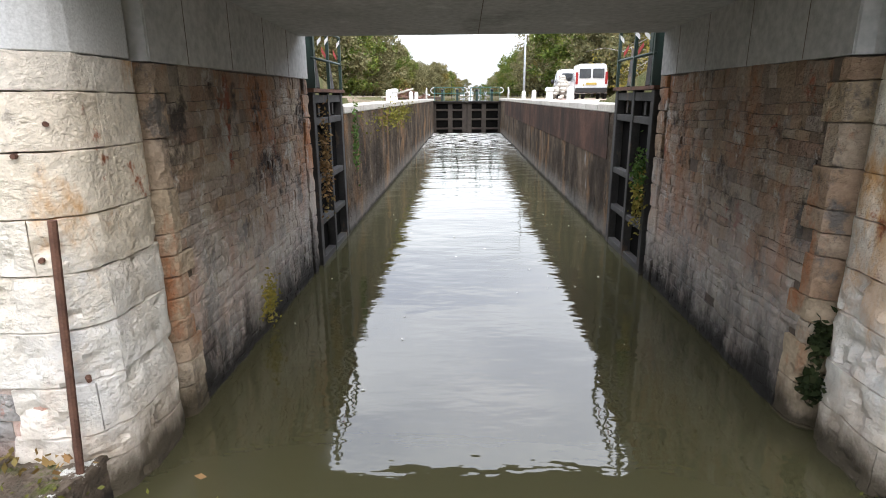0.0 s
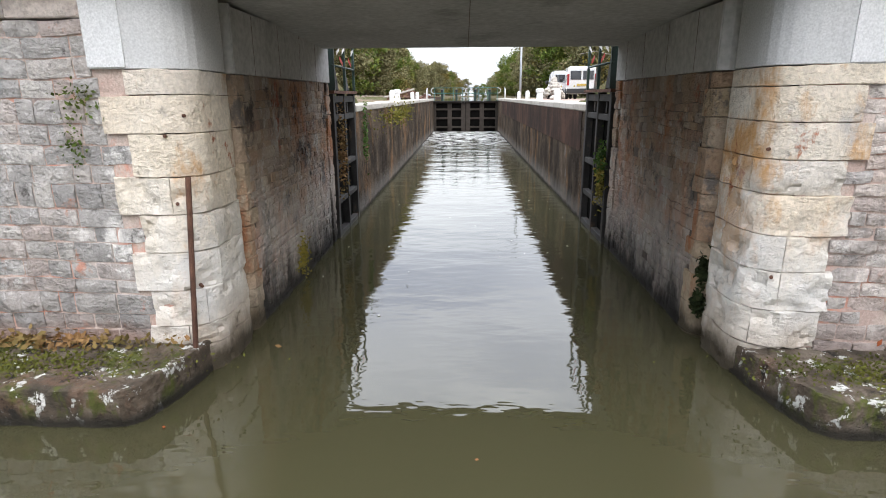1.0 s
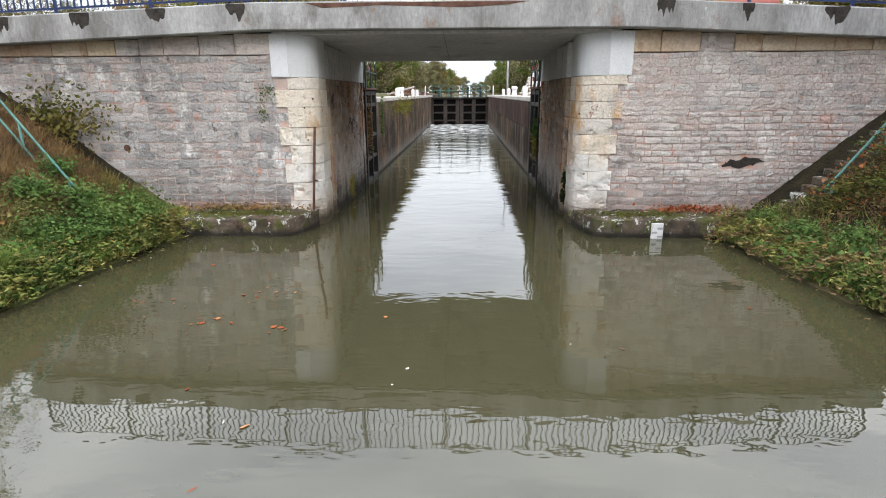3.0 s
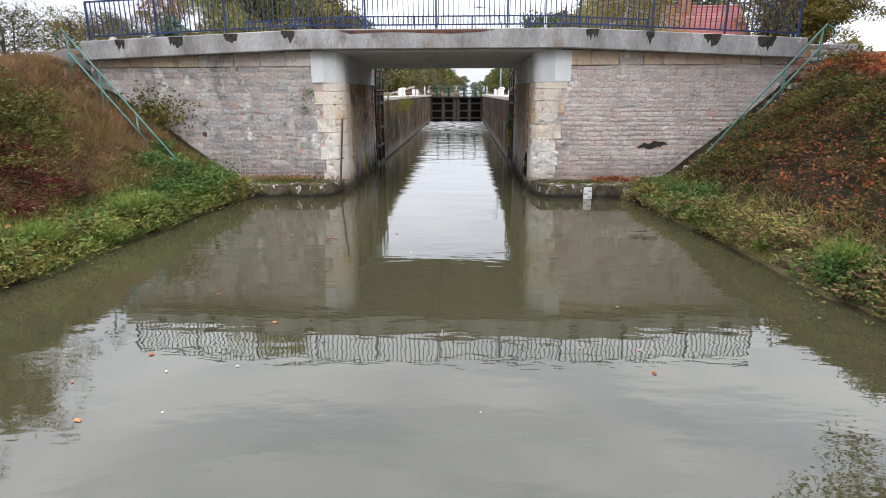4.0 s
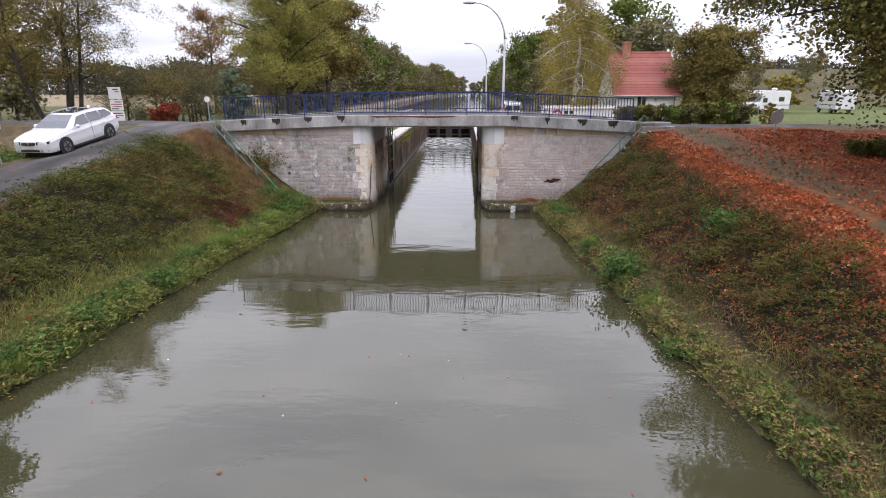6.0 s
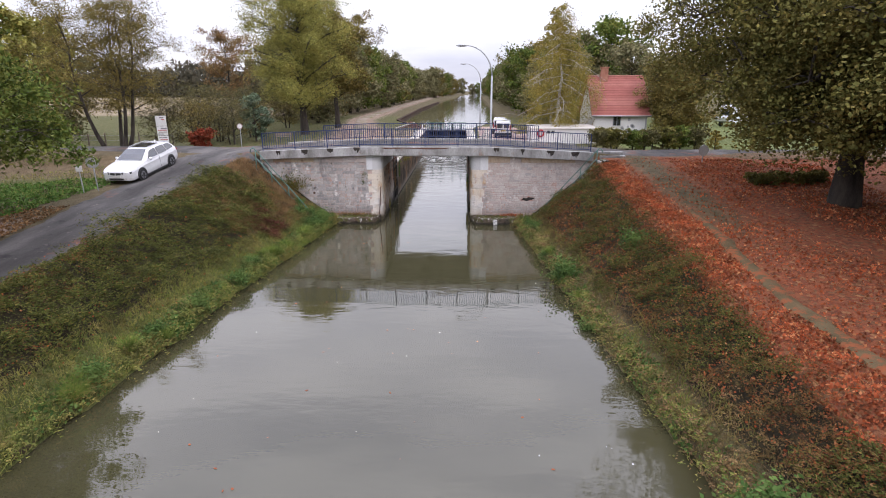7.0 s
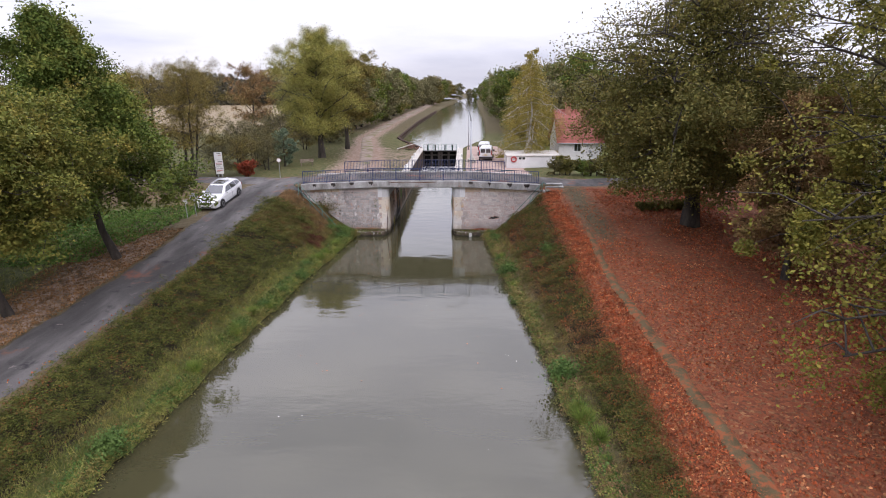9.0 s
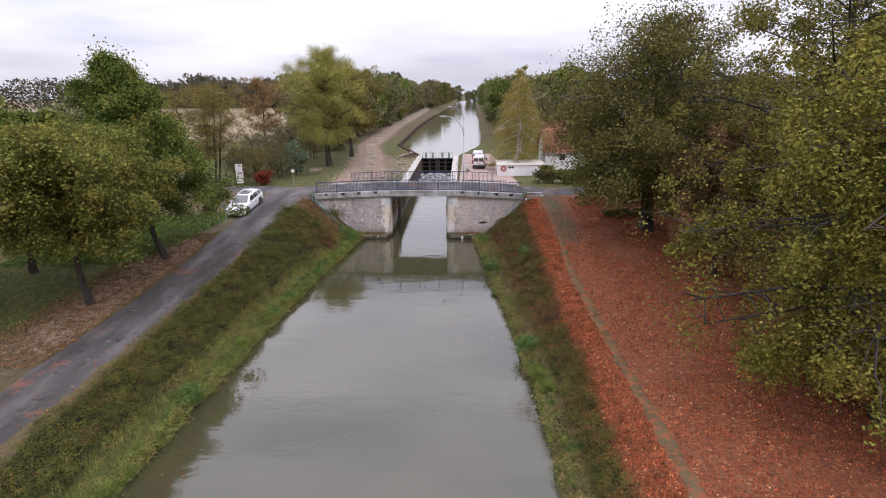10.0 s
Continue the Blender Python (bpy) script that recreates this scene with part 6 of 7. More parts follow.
part("rail", Shape().tube([(-2.2, 0, 0.92), (2.2, 0, 0.92)], 0.03, 8), GREEN, rail_l)

# fence by the field
fn = root("fence", (0, 0, 0), 0, "old wooden post and wire field fence", "fence")
for i in range(22):
    x = -52 + 1.5 * i
    y = 15.5 + 0.05 * i
    if x < -22:
        part("post", Shape().tube([(x, y, height(x, y) - 0.1), (x + 0.04, y, height(x, y) + 1.1)], 0.06, 6), TIMBER, fn)
for up in (0.5, 0.9):
    part("wire", Shape().tube([(-52, 15.5, height(-52, 15.5) + up), (-22, 16.5, height(-22, 16.5) + up)], 0.012, 4), GALV, fn)
# stone edging of the upper reach
edge = Shape()
pts = [(lerp(UP_Y, UP_L, y) + 0.1, y) for y in range(46, 200, 6)]
for (xa, ya), (xb, yb) in zip(pts, pts[1:]):
    edge.beam((xa, ya, 2.25), (xb, yb, 2.25), 0.5, 0.75)
thing("canal_edging", edge, RED_BAND, "brownish stone edging along the upper canal bank", "edging", "structure")


# ---- plants ----
def blades(name, places, sizes, material, rng, up=0.0, slim=0.45, level=0.0, along=None, whole=True):
    """A mesh of many small leaves, each a diamond (whole) or a spike. up: how far the blades stand upright; level: how far they lie flat."""
    n = len(places)
    places, sizes = np.asarray(places, float), np.broadcast_to(np.asarray(sizes, float), n)
    d = rng.normal(size=(n, 3))
    d[:, 2] = d[:, 2] * (1 - up) + up * 2.2
    if along is not None:
        d = d * 0.45 + along
    d /= np.linalg.norm(d, axis=1, keepdims=True)
    side = rng.normal(size=(n, 3))
    if level:
        side[:, :2] *= 1 - level
        d[:, 2] *= 1 - level
        d /= np.linalg.norm(d, axis=1, keepdims=True)
        side = np.cross(side + (0, 0, level * 1.5), d)
        side = np.cross(d, side)
    s = np.cross(d, side)
    s /= np.linalg.norm(s, axis=1, keepdims=True) + 1e-9
    d, s = d * sizes[:, None], s * (sizes * slim)[:, None]
    base = places if up > 0.5 else places - d * 0.5
    if whole:
        v = np.stack([base, base + d * 0.45 + s * 0.5, base + d, base + d * 0.45 - s * 0.5], 1)
    else:
        v = np.stack([base + s * 0.5, base + d, base - s * 0.5], 1)
    k = v.shape[1]
    me = bpy.data.meshes.new(name)
    me.vertices.add(k * n)
    me.vertices.foreach_set("co", v.ravel())
    me.loops.add(k * n)
    me.loops.foreach_set("vertex_index", np.arange(k * n, dtype=np.int32))
    me.polygons.add(n)
    me.polygons.foreach_set("loop_start", np.arange(0, k * n, k, dtype=np.int32))
    me.update(calc_edges=True)
    me.materials.append(material)
    return me


def tree_parts(seed, h, r, low, trunk, limbs, leaves, size, rise=0.35, shape="round", bend=(0.0, 0.0), spread=0.5, bark=BARK, leaf=LF_GREEN, droop=0.0, stems=1, core=0.1, whole=False, clumps=3, twigs=10, thin=0.0):
    """The trunk with its limbs, and the crown, as two meshes standing at the origin."""
    rng, rd = np.random.default_rng(seed), random.Random(seed)
    wood = Shape()
    tips, weights, inner = [], [], []

    def wide(k):
        if shape == "round":
            return math.sqrt(max(0.04, 1 - (2 * k - 0.85) ** 2 / 1.35))
        if shape == "tall":
            return 0.45 + 0.55 * math.sin(math.pi * min(1, 0.15 + k * 0.85)) if k < 0.75 else 1.2 * (1.05 - k) + 0.2
        return max(0.12, 1 - 0.85 * k)

    for st in range(stems):
        off = Vector((math.cos(st * 1.9), math.sin(st * 1.9), 0)) * (0.0 if stems < 2 else rd.uniform(0.2, 0.4) if stems < 4 else rd.uniform(0.5, 0.9))
        tilt = Vector((bend[0], bend[1], 0)) + (off * 0.25 if stems > 1 else Vector())
        top = h * rd.uniform(0.84, 0.93)
        spine = []
        for i in range(9):
            k = i / 8
            w = Vector((rd.uniform(-1, 1), rd.uniform(-1, 1), 0)) * 0.025 * h * k
            spine.append(off + Vector((0, 0, top * k)) + tilt * h * (k ** 0.8) * (1 - 0.4 * k) + w)
        rad = [trunk * (1.25 if i == 0 else 1.0) * (1 - 0.9 * (i / 8) ** 0.9) + 0.015 for i in range(9)]
        wood.tube([spine[0] - Vector((0, 0, 0.3))] + spine, [rad[0] * 1.15] + rad, 9)
        for i in range(limbs):
            k = (i + rd.random()) / limbs
            z = low + (top - low) * k
            f = z / top * 8
            j = min(7, int(f))
            start = spine[j].lerp(spine[j + 1], f - j)
            a = i * 2.4 + rd.uniform(-0.5, 0.5) + st
            reach = r * wide(k) * rd.uniform(0.62, 1.05)
            d = Vector((math.cos(a), math.sin(a), 0))
            end = start + d * reach + Vector((0, 0, reach * (rise * rd.uniform(0.5, 1.5) - droop * 0.5 - 0.45 * max(0.0, 0.3 - k))))
            mid = start.lerp(end, 0.5) + Vector((rd.uniform(-1, 1), rd.uniform(-1, 1), rd.uniform(0.2, 1.2))) * reach * 0.09
            br = max(0.02, rad[j] * 0.42)
            inner += [start.lerp(end, u)[:] for u in (0.15, 0.3, 0.45, 0.6)]
            wood.tube([start, mid, end], [br, br * 0.6, br * 0.2], 5, False)
            for s in range(twigs):
                u = rd.uniform(0.25, 1.0)
                q = (start.lerp(mid, u * 2) if u < 0.5 else mid.lerp(end, u * 2 - 1))
                out = Vector((rd.uniform(-1, 1), rd.uniform(-1, 1), rd.uniform(-0.5, 0.9) - droop)).normalized() * reach * rd.uniform(0.18, 0.42)
                e = q + out + d * reach * 0.08
                wood.tube([q, q.lerp(e, 0.5) + Vector((0, 0, 0.04 * reach)), e], [br * 0.3, br * 0.2, 0.008], 4, False)
                wt = rd.uniform(0.25, 1.0) * (0.35 + reach / r)
                for _ in range(clumps):
                    tips.append(tuple(q.lerp(e, rd.uniform(0.4, 1.1) if clumps > 1 else rd.uniform(0.7, 1.1))))
                    weights.append(wt * rd.choice([0.25, 1.0, 1.0, 1.5]))
    tips, weights = np.array(tips), np.array(weights)
    if clumps == 1:
        weights = weights * rng.choice([0.06, 0.5, 1.0, 1.8], len(tips))
    if thin:
        weights = weights * np.where(tips[:, 2] / h < 0.5, 3.0, 1.0) * np.where(rng.random(len(tips)) < thin * np.clip((tips[:, 2] / h - 0.42) / 0.2, 0.0, 1.0), 0.02, 1.0)
    pick = rng.choice(len(tips), leaves, p=weights / weights.sum())
    ball = rng.normal(size=(leaves, 3))
    ball *= (rng.random(leaves) ** 0.45 / np.linalg.norm(ball, axis=1))[:, None]
    reach = r * 0.19 * spread * (0.6 + 0.9 * rng.random(len(tips)))[pick]
    pos = tips[pick] + ball * reach[:, None] * np.array([1.0, 1.0, 0.72])
    pos[:, 2] -= 0.35 * (ball[:, 0] ** 2 + ball[:, 1] ** 2) * reach
    if droop:
        pos[:, 2] -= np.abs(rng.normal(size=leaves)) * droop * r * 0.35
    pos[:, 2] = np.maximum(pos[:, 2], low * 0.45)
    sizes = size * rng.uniform(0.6, 1.3, leaves)
    if core:
        deep = np.array(inner)[rng.choice(len(inner), int(leaves * core))] + rng.normal(size=(int(leaves * core), 3)) * r * 0.09
        pos, sizes = np.concatenate([pos, deep]), np.concatenate([sizes, size * rng.uniform(1.0, 1.4, len(deep))])
    crown = blades("crown", pos, sizes, leaf, rng, slim=0.66 if whole else 0.75, level=0.25, whole=whole)
    return meshed("trunk", wood, bark, smooth=True), crown


def plant_tree(name, at, meshes, turn, scale, label, category="tree", group=""):
    t = root(name, at, turn, label, category, group)
    t.scale = (scale, scale, scale)
    for nm, me in zip(("trunk", "crown"), meshes):
        piece(nm, me, t)
    return t


def on(x, y, dz=0.0):
    return (x, y, height(x, y) + dz)


# near trees
plant_tree("lime_tree", on(18.2, -9.0), tree_parts(1, 17.5, 8.7, 3.0, 0.5, 84, 190000, 0.16, 0.08, leaf=LF_DARK, spread=0.74, core=0.15, clumps=2, thin=0.72, whole=True), 0, 1, "large dark green lime tree beside the leafy footpath")
plant_tree("maple_tree", on(21.9, -23.5), tree_parts(2, 20.0, 7.0, 2.2, 0.36, 56, 90000, 0.14, 0.35, leaf=LF_OLIVE, spread=0.55, core=0.14, whole=True, clumps=1), 40, 1, "olive and yellow autumn maple by the footpath")
plant_tree("maple_tree", on(20.0, -32.0), tree_parts(3, 16.5, 7.6, 1.8, 0.38, 64, 125000, 0.135, 0.1, leaf=LF_MAPLE, spread=0.52, core=0.14, droop=0.2, whole=True, clumps=1), 110, 1, "olive-yellow autumn maple with low hanging branches")
plant_tree("young_tree", on(20.0, -17.0), tree_parts(4, 10.5, 3.3, 1.0, 0.16, 30, 52000, 0.125, 0.3, leaf=LF_RUSSET, spread=0.8), 0, 1, "slender russet-brown tree between the larger ones")
plant_tree("maple_tree", on(26.5, -26.0), tree_parts(5, 16.0, 6.5, 3.0, 0.35, 26, 36000, 0.24, 0.3, leaf=LF_OLIVE, spread=0.65), 10, 1, "olive-green maple behind the footpath trees")
plant_tree("oak_tree", on(-17.0, -13.8), tree_parts(6, 14.6, 6.0, 3.4, 0.21, 58, 130000, 0.148, 0.2, "cone", leaf=LF_GREEN, bend=(-0.22, 0.02), spread=0.66, clumps=3), 0, 1, "green oak with a leaning trunk beside the lane")
plant_tree("oak_tree", on(-17.4, -21.6), tree_parts(7, 10.6, 6.0, 3.7, 0.2, 58, 135000, 0.145, 0.2, leaf=LF_OAK, bend=(-0.12, -0.02), spread=0.66, clumps=3), 70, 1, "yellowing green oak leaning over the grass by the lane")
plant_tree("oak_tree", on(-25.5, -15.5), tree_parts(8, 12.0, 5.4, 3.0, 0.25, 24, 36000, 0.22, 0.3, leaf=LF_GREEN, spread=0.7), 20, 1, "green oak standing back from the lane")
plant_tree("oak_tree", on(-26.0, -24.5), tree_parts(9, 9.5, 4.6, 2.2, 0.22, 24, 32000, 0.2, 0.3, leaf=LF_LIGHT, spread=0.7), 20, 1, "light green tree standing back from the lane")
# trees round the road and the lock
plant_tree("ash_tree", on(-23.6, 8.8), tree_parts(10, 11.2, 4.0, 2.6, 0.14, 15, 60000, 0.092, 0.5, leaf=LF_OLIVE_DULL, stems=4, spread=0.8), 0, 1, "several-stemmed olive-green tree beside the road")
plant_tree("ash_tree", on(-33, 12.5), tree_parts(11, 11.5, 4.6, 2.0, 0.22, 16, 14000, 0.3, 0.4, leaf=LF_LIGHT, spread=0.65), 0, 1, "yellow-green tree at the field's edge")
plant_tree("plane_tree", on(-15.3, 29.5), tree_parts(12, 17.2, 6.4, 2.4, 0.42, 56, 120000, 0.128, 0.5, "tall", leaf=LF_LIGHT, spread=0.85), 0, 1, "tall light green plane tree beside the towpath")
plant_tree("plane_tree", on(-14.2, 41.0), tree_parts(13, 15.0, 5.2, 3.2, 0.32, 26, 40000, 0.19, 0.6, leaf=LF_OLIVE_DULL, spread=0.75), 0, 1, "light green tree beside the towpath")
plant_tree("cherry_tree", on(-30.5, 47.0), tree_parts(14, 13.5, 4.8, 2.4, 0.2, 26, 12000, 0.2, 0.6, leaf=LF_RUSSET, spread=0.8), 0, 1, "sparse reddish half-bare tree at the field's edge")
plant_tree("birch_tree", on(11.7, 25.2), tree_parts(15, 13.5, 4.6, 1.4, 0.17, 40, 42000, 0.11, 0.1, "tall", bark=PALE_BARK, leaf=LF_YELLOW, droop=0.85, spread=0.7), 0, 1, "slender yellowing birch in front of the house")
plant_tree("birch_tree", on(12.4, 34.5), tree_parts(16, 15.5, 3.0, 3.5, 0.15, 22, 4500, 0.26, 0.5, "tall", bark=PALE_BARK, leaf=LF_YELLOW, spread=0.6), 0, 1, "thin pale-trunked birch behind the house")
plant_tree("hazel_tree", on(23.0, 24.5), tree_parts(17, 8.4, 3.4, 0.5, 0.16, 26, 50000, 0.16, 0.4, leaf=LF_OLIVE_DULL, stems=2, spread=1.0), 0, 1, "broad rounded olive-green tree beside the house")
plant_tree("small_tree", on(43.5, 50.5), tree_parts(18, 5.0, 2.6, 0.8, 0.1, 14, 5000, 0.25, 0.3, leaf=LF_YELLOW, spread=0.7), 0, 1, "small yellow-green tree by the motorhomes")
plant_tree("small_tree", on(20.3, 8.6), tree_parts(19, 1.7, 0.6, 0.1, 0.03, 12, 3500, 0.075, 0.6, "tall", leaf=LF_YELLOW, spread=0.7), 0, 1, "small golden shrub-like tree by the road")
plant_tree("willow_shrub", on(-17.5, 20.5), tree_parts(20, 4.4, 1.7, 0.4, 0.08, 14, 4500, 0.2, 0.6, "tall", leaf=foliage("blue_green_leaves", [(0.10, 0.15, 0.11), (0.14, 0.19, 0.13), (0.18, 0.22, 0.15), (0.12, 0.16, 0.10)], (0.12, 0.16, 0.1)), spread=0.7), 0, 1, "blue-green shrub beside the grass slope", "shrub")

# bushes
BUSH = [tree_parts(30 + i, 4.2, 2.5, 0.3, 0.06, 14, 9000, 0.085, 0.6, leaf=m, stems=3, spread=0.9, core=0.0) for i, m in enumerate((LF_GREY, LF_OLIVE_DULL, LF_GREY))]
rd = random.Random(77)
for i, (x, y, s) in enumerate(((-22.2, 12.8, 1.0), (-20.4, 14.6, 0.95), (-18.6, 17.8, 0.85), (-21, 20.5, 1.1), (-19.6, 25, 0.9), (-24, 24, 1.2), (-22, 33, 1.2), (-20.5, 40, 1.1), (-26, 42, 1.2))):
    plant_tree("bush", on(x, y), BUSH[i % 3], rd.uniform(0, 360), s, "grey-brown autumn thicket bush", "bush", "roadside thicket")
REDB = tree_parts(40, 1.6, 0.9, 0.2, 0.03, 10, 2200, 0.15, 0.5, leaf=LF_RED, stems=2, spread=0.8)
plant_tree("red_bush", on(-18.9, 11.6), REDB, 0, 1.15, "bright red autumn bush by the road", "bush")
HEDGE = [tree_parts(44 + i, 1.5, 0.95, 0.15, 0.04, 10, 2600, 0.14, 0.5, leaf=m, stems=2, spread=0.85) for i, m in enumerate((LF_GREY, LF_DARK, LF_GREEN))]
for i, (x, y, s) in enumerate(((13.2, 13.6, 1.0), (14.4, 13.2, 1.1), (15.6, 12.8, 1.05), (16.8, 12.4, 1.1), (18.0, 12.2, 1.25), (19.2, 12.4, 1.2), (20.6, 13.4, 1.1), (14.5, 18.5, 1.0), (21, 16, 1.1))):
    plant_tree("hedge_shrub", on(x, y), HEDGE[i % 3], rd.uniform(0, 360), s, "clipped garden shrub before the white house", "shrub", "garden hedge")
for i in range(6):
    plant_tree("hedge_shrub", on(16.2 + i * 0.7, -5.6 + i * 0.15, -0.2), HEDGE[1], rd.uniform(0, 360), 0.5, "low dark clipped hedge under the lime tree", "shrub", "low hedge")

# nettles and tufts on the banks
NET = [blades("nettle", np.random.default_rng(60 + i).normal(size=(1500, 3)) * (0.27, 0.27, 0.2) + (0, 0, 0.42), np.random.default_rng(75 + i).uniform(0.06, 0.13, 1500), NETTLE, np.random.default_rng(70 + i), 0.25, 0.6, 0.3) for i in range(2)]
for x, y, s in ((6.3, -11.4, 1.5), (8.7, -12.0, 1.3), (7.5, -24.6, 1.5), (6.4, -15.5, 0.9), (-5.6, -1.5, 1.0), (-6.1, -1.2, 1.1), (-6.9, -2.6, 0.9), (-5.75, -3.0, 0.8), (-7.2, -1.5, 0.8), (5.8, -1.6, 0.7), (6.2, -3.4, 0.8), (6.0, -8.4, 0.7), (5.9, -2.6, 0.7), (5.7, -4.4, 0.6), (-7.9, -29.5, 1.3), (-7.3, -20.0, 1.0), (-6.9, -15.0, 1.0), (-6.6, -12.2, 1.1), (-5.9, -2.4, 1.1), (-6.5, -2.0, 1.0), (-6.2, -3.3, 0.9), (-7.2, -17.2, 0.8), (8.3, -33, 0.8), (-6.8, -10.3, 0.9)):
    ob = new("nettle_clump", NET[rd.randrange(2)])
    ob.matrix_basis = pose(*on(x, y, -0.08), 0, 0, rd.uniform(0, 360)) @ Matrix.Scale(s * 0.72, 4)
    tagged(ob, "dark green nettle clump at the water's edge", "nettles", "nettle clumps on the banks", "stuff")
g = np.random.default_rng(80)
th = g.uniform(0, 6.28, 420)
pl = np.stack([np.cos(th) * g.uniform(0, 0.16, 420), np.sin(th) * g.uniform(0, 0.16, 420), np.zeros(420)], 1)
TUFT = blades("tuft", pl, g.uniform(0.35, 0.75, 420), SEDGE, g, 0.66, 0.035, whole=False)
spots = [(-6.0, -5.2, 1.0), (-5.9, -4.7, 0.8), (-6.5, -8.8, 1.0), (-6.7, -9.3, 0.9), (-5.6, -3.3, 0.6), (6.2, -10.4, 0.7), (6.5, -13.4, 0.6), (7.7, -27.5, 1.1), (7.6, -26.9, 0.9), (8.0, -28.6, 1.0)]
for i in range(44):
    side = -1 if i % 4 else 1
    y = -6 - 38 * rd.random()
    spots.append((side * (water_edge(side, y) + rd.uniform(0.05, 0.45)), y, rd.uniform(0.45, 0.95)))
for x, y, s in spots:
    ob = new("grass_tuft", TUFT)
    ob.matrix_basis = pose(*on(x, y, -0.03), 0, 0, rd.uniform(0, 360)) @ Matrix.Scale(s, 4)
    tagged(ob, "long arching green grass tuft on the bank", "grass tuft", "grass tufts on the banks", "stuff")


# ground cover, as stuff
def scatter(name, n, pick, size, material, label, seed, up=0.6, slim=0.12, lift=0.0, tall=0.0):
    rng, rr = np.random.default_rng(seed), random.Random(seed)
    pts = []
    while len(pts) < n:
        p = pick(rr)
        if p is not None:
            pts.append((p[0], p[1], max(height(p[0], p[1]), 0.08) + lift + tall * rr.random() ** 1.5))
    ob = new(name, blades(name, pts, size * rng.uniform(0.5, 1.4, n), material, rng, up, slim, whole=slim > 0.3))
    tagged(ob, label, name.replace("_", " "), kind="stuff")


def bank(side, d0, d1, y0=-60.0, y1=-0.4, dense=2.2, patch=None, soft=0.0):
    def pick(r):
        y = y1 - (y1 - y0) * r.random() ** dense
        w = water_edge(side, y)
        x = w + d0 + (d1 - d0) * r.random()
        if patch is not None and noise.noise((side * x * 0.45, y * 0.45, patch)) < r.uniform(-0.35, 0.25):
            return None
        if soft and noise.noise((x * 0.6, y * 0.6, 12.0)) * 2.5 + (y1 - y) / soft + (x - w - d0) * 0.5 < r.uniform(0.2, 1.0):
            return None
        return side * x, y
    return pick


scatter("bank_grass", 52000, bank(-1, -0.1, 1.75, -62, dense=1.35), 0.2, GRASS_G, "green grass along the water's edge", 101, 0.7, 0.1)
scatter("bank_grass", 15000, bank(1, -0.1, 1.25, -62, dense=1.4, patch=2.0), 0.2, GRASS_G, "green grass along the water's edge", 102, 0.7, 0.1)
scatter("dry_grass", 16000, bank(1, -0.08, 1.3, dense=1.4, patch=4.0), 0.19, GRASS_D, "dry straw-coloured grass on the bank", 103, 0.6, 0.08)
scatter("dry_grass", 30000, bank(-1, 1.2, 5.6, y0=-7, dense=1.0), 0.24, GRASS_D, "dry straw-coloured grass on the embankment", 104, 0.6, 0.07)


def sprays(name, n, pick, length, leaf, material, label, seed, k=17, down=0.5, fan=0.0, mound=0.28):
    """Creeping shrubs: arching twigs, each set with small leaves, lying over one another down the slope."""
    rng, rr = np.random.default_rng(seed), random.Random(seed)
    pts = []
    while len(pts) < n:
        p = pick(rr)
        if p is not None:
            pts.append((p[0], p[1], max(height(p[0], p[1]), 0.08)))
    pts = np.array(pts)
    a = rng.uniform(0, 2 * np.pi, n)
    d = np.stack([np.cos(a) - down * np.sign(pts[:, 0]), np.sin(a), np.zeros(n)], 1)
    d /= np.linalg.norm(d, axis=1, keepdims=True)
    long, rise, base = length * rng.uniform(0.6, 1.3, n), rng.uniform(0.1, 0.55, n) * length, np.array([max(0.0, mound * noise.noise((p[0] * 1.1, p[1] * 1.1, 4.0)) + 0.06) for p in pts]) + rng.uniform(0.0, 0.1, n)
    u = (np.arange(k) + 0.5) / k
    pos = pts[:, None, :] + d[:, None, :] * (long[:, None] * u)[:, :, None]
    fall = np.where(d[:, 0] * np.sign(pts[:, 0]) < 0, 0.42, -0.3) * np.abs(d[:, 0])
    pos[:, :, 2] += base[:, None] + rise[:, None] * 4 * u * (1 - 0.75 * u) * 0.6 - (fall * long)[:, None] * u
    pos += rng.normal(size=pos.shape) * leaf * 0.4
    if fan:
        across = np.stack([-d[:, 1], d[:, 0], rng.uniform(-0.2, 0.2, n)], 1)
        out = rng.uniform(-1, 1, (n, k)) * fan * long[:, None] * np.sin(np.pi * (0.12 + 0.8 * u))[None, :]
        pos += across[:, None, :] * out[:, :, None]
    way = np.repeat(d[:, None, :], k, 1).reshape(-1, 3) + (0, 0, 0.25)
    ob = new(name, blades(name, pos.reshape(-1, 3), leaf * rng.uniform(0.7, 1.4, n * k), material, rng, 0.0, 0.42, 0.3, way, False))
    tagged(ob, label, name.replace("_", " "), kind="stuff")


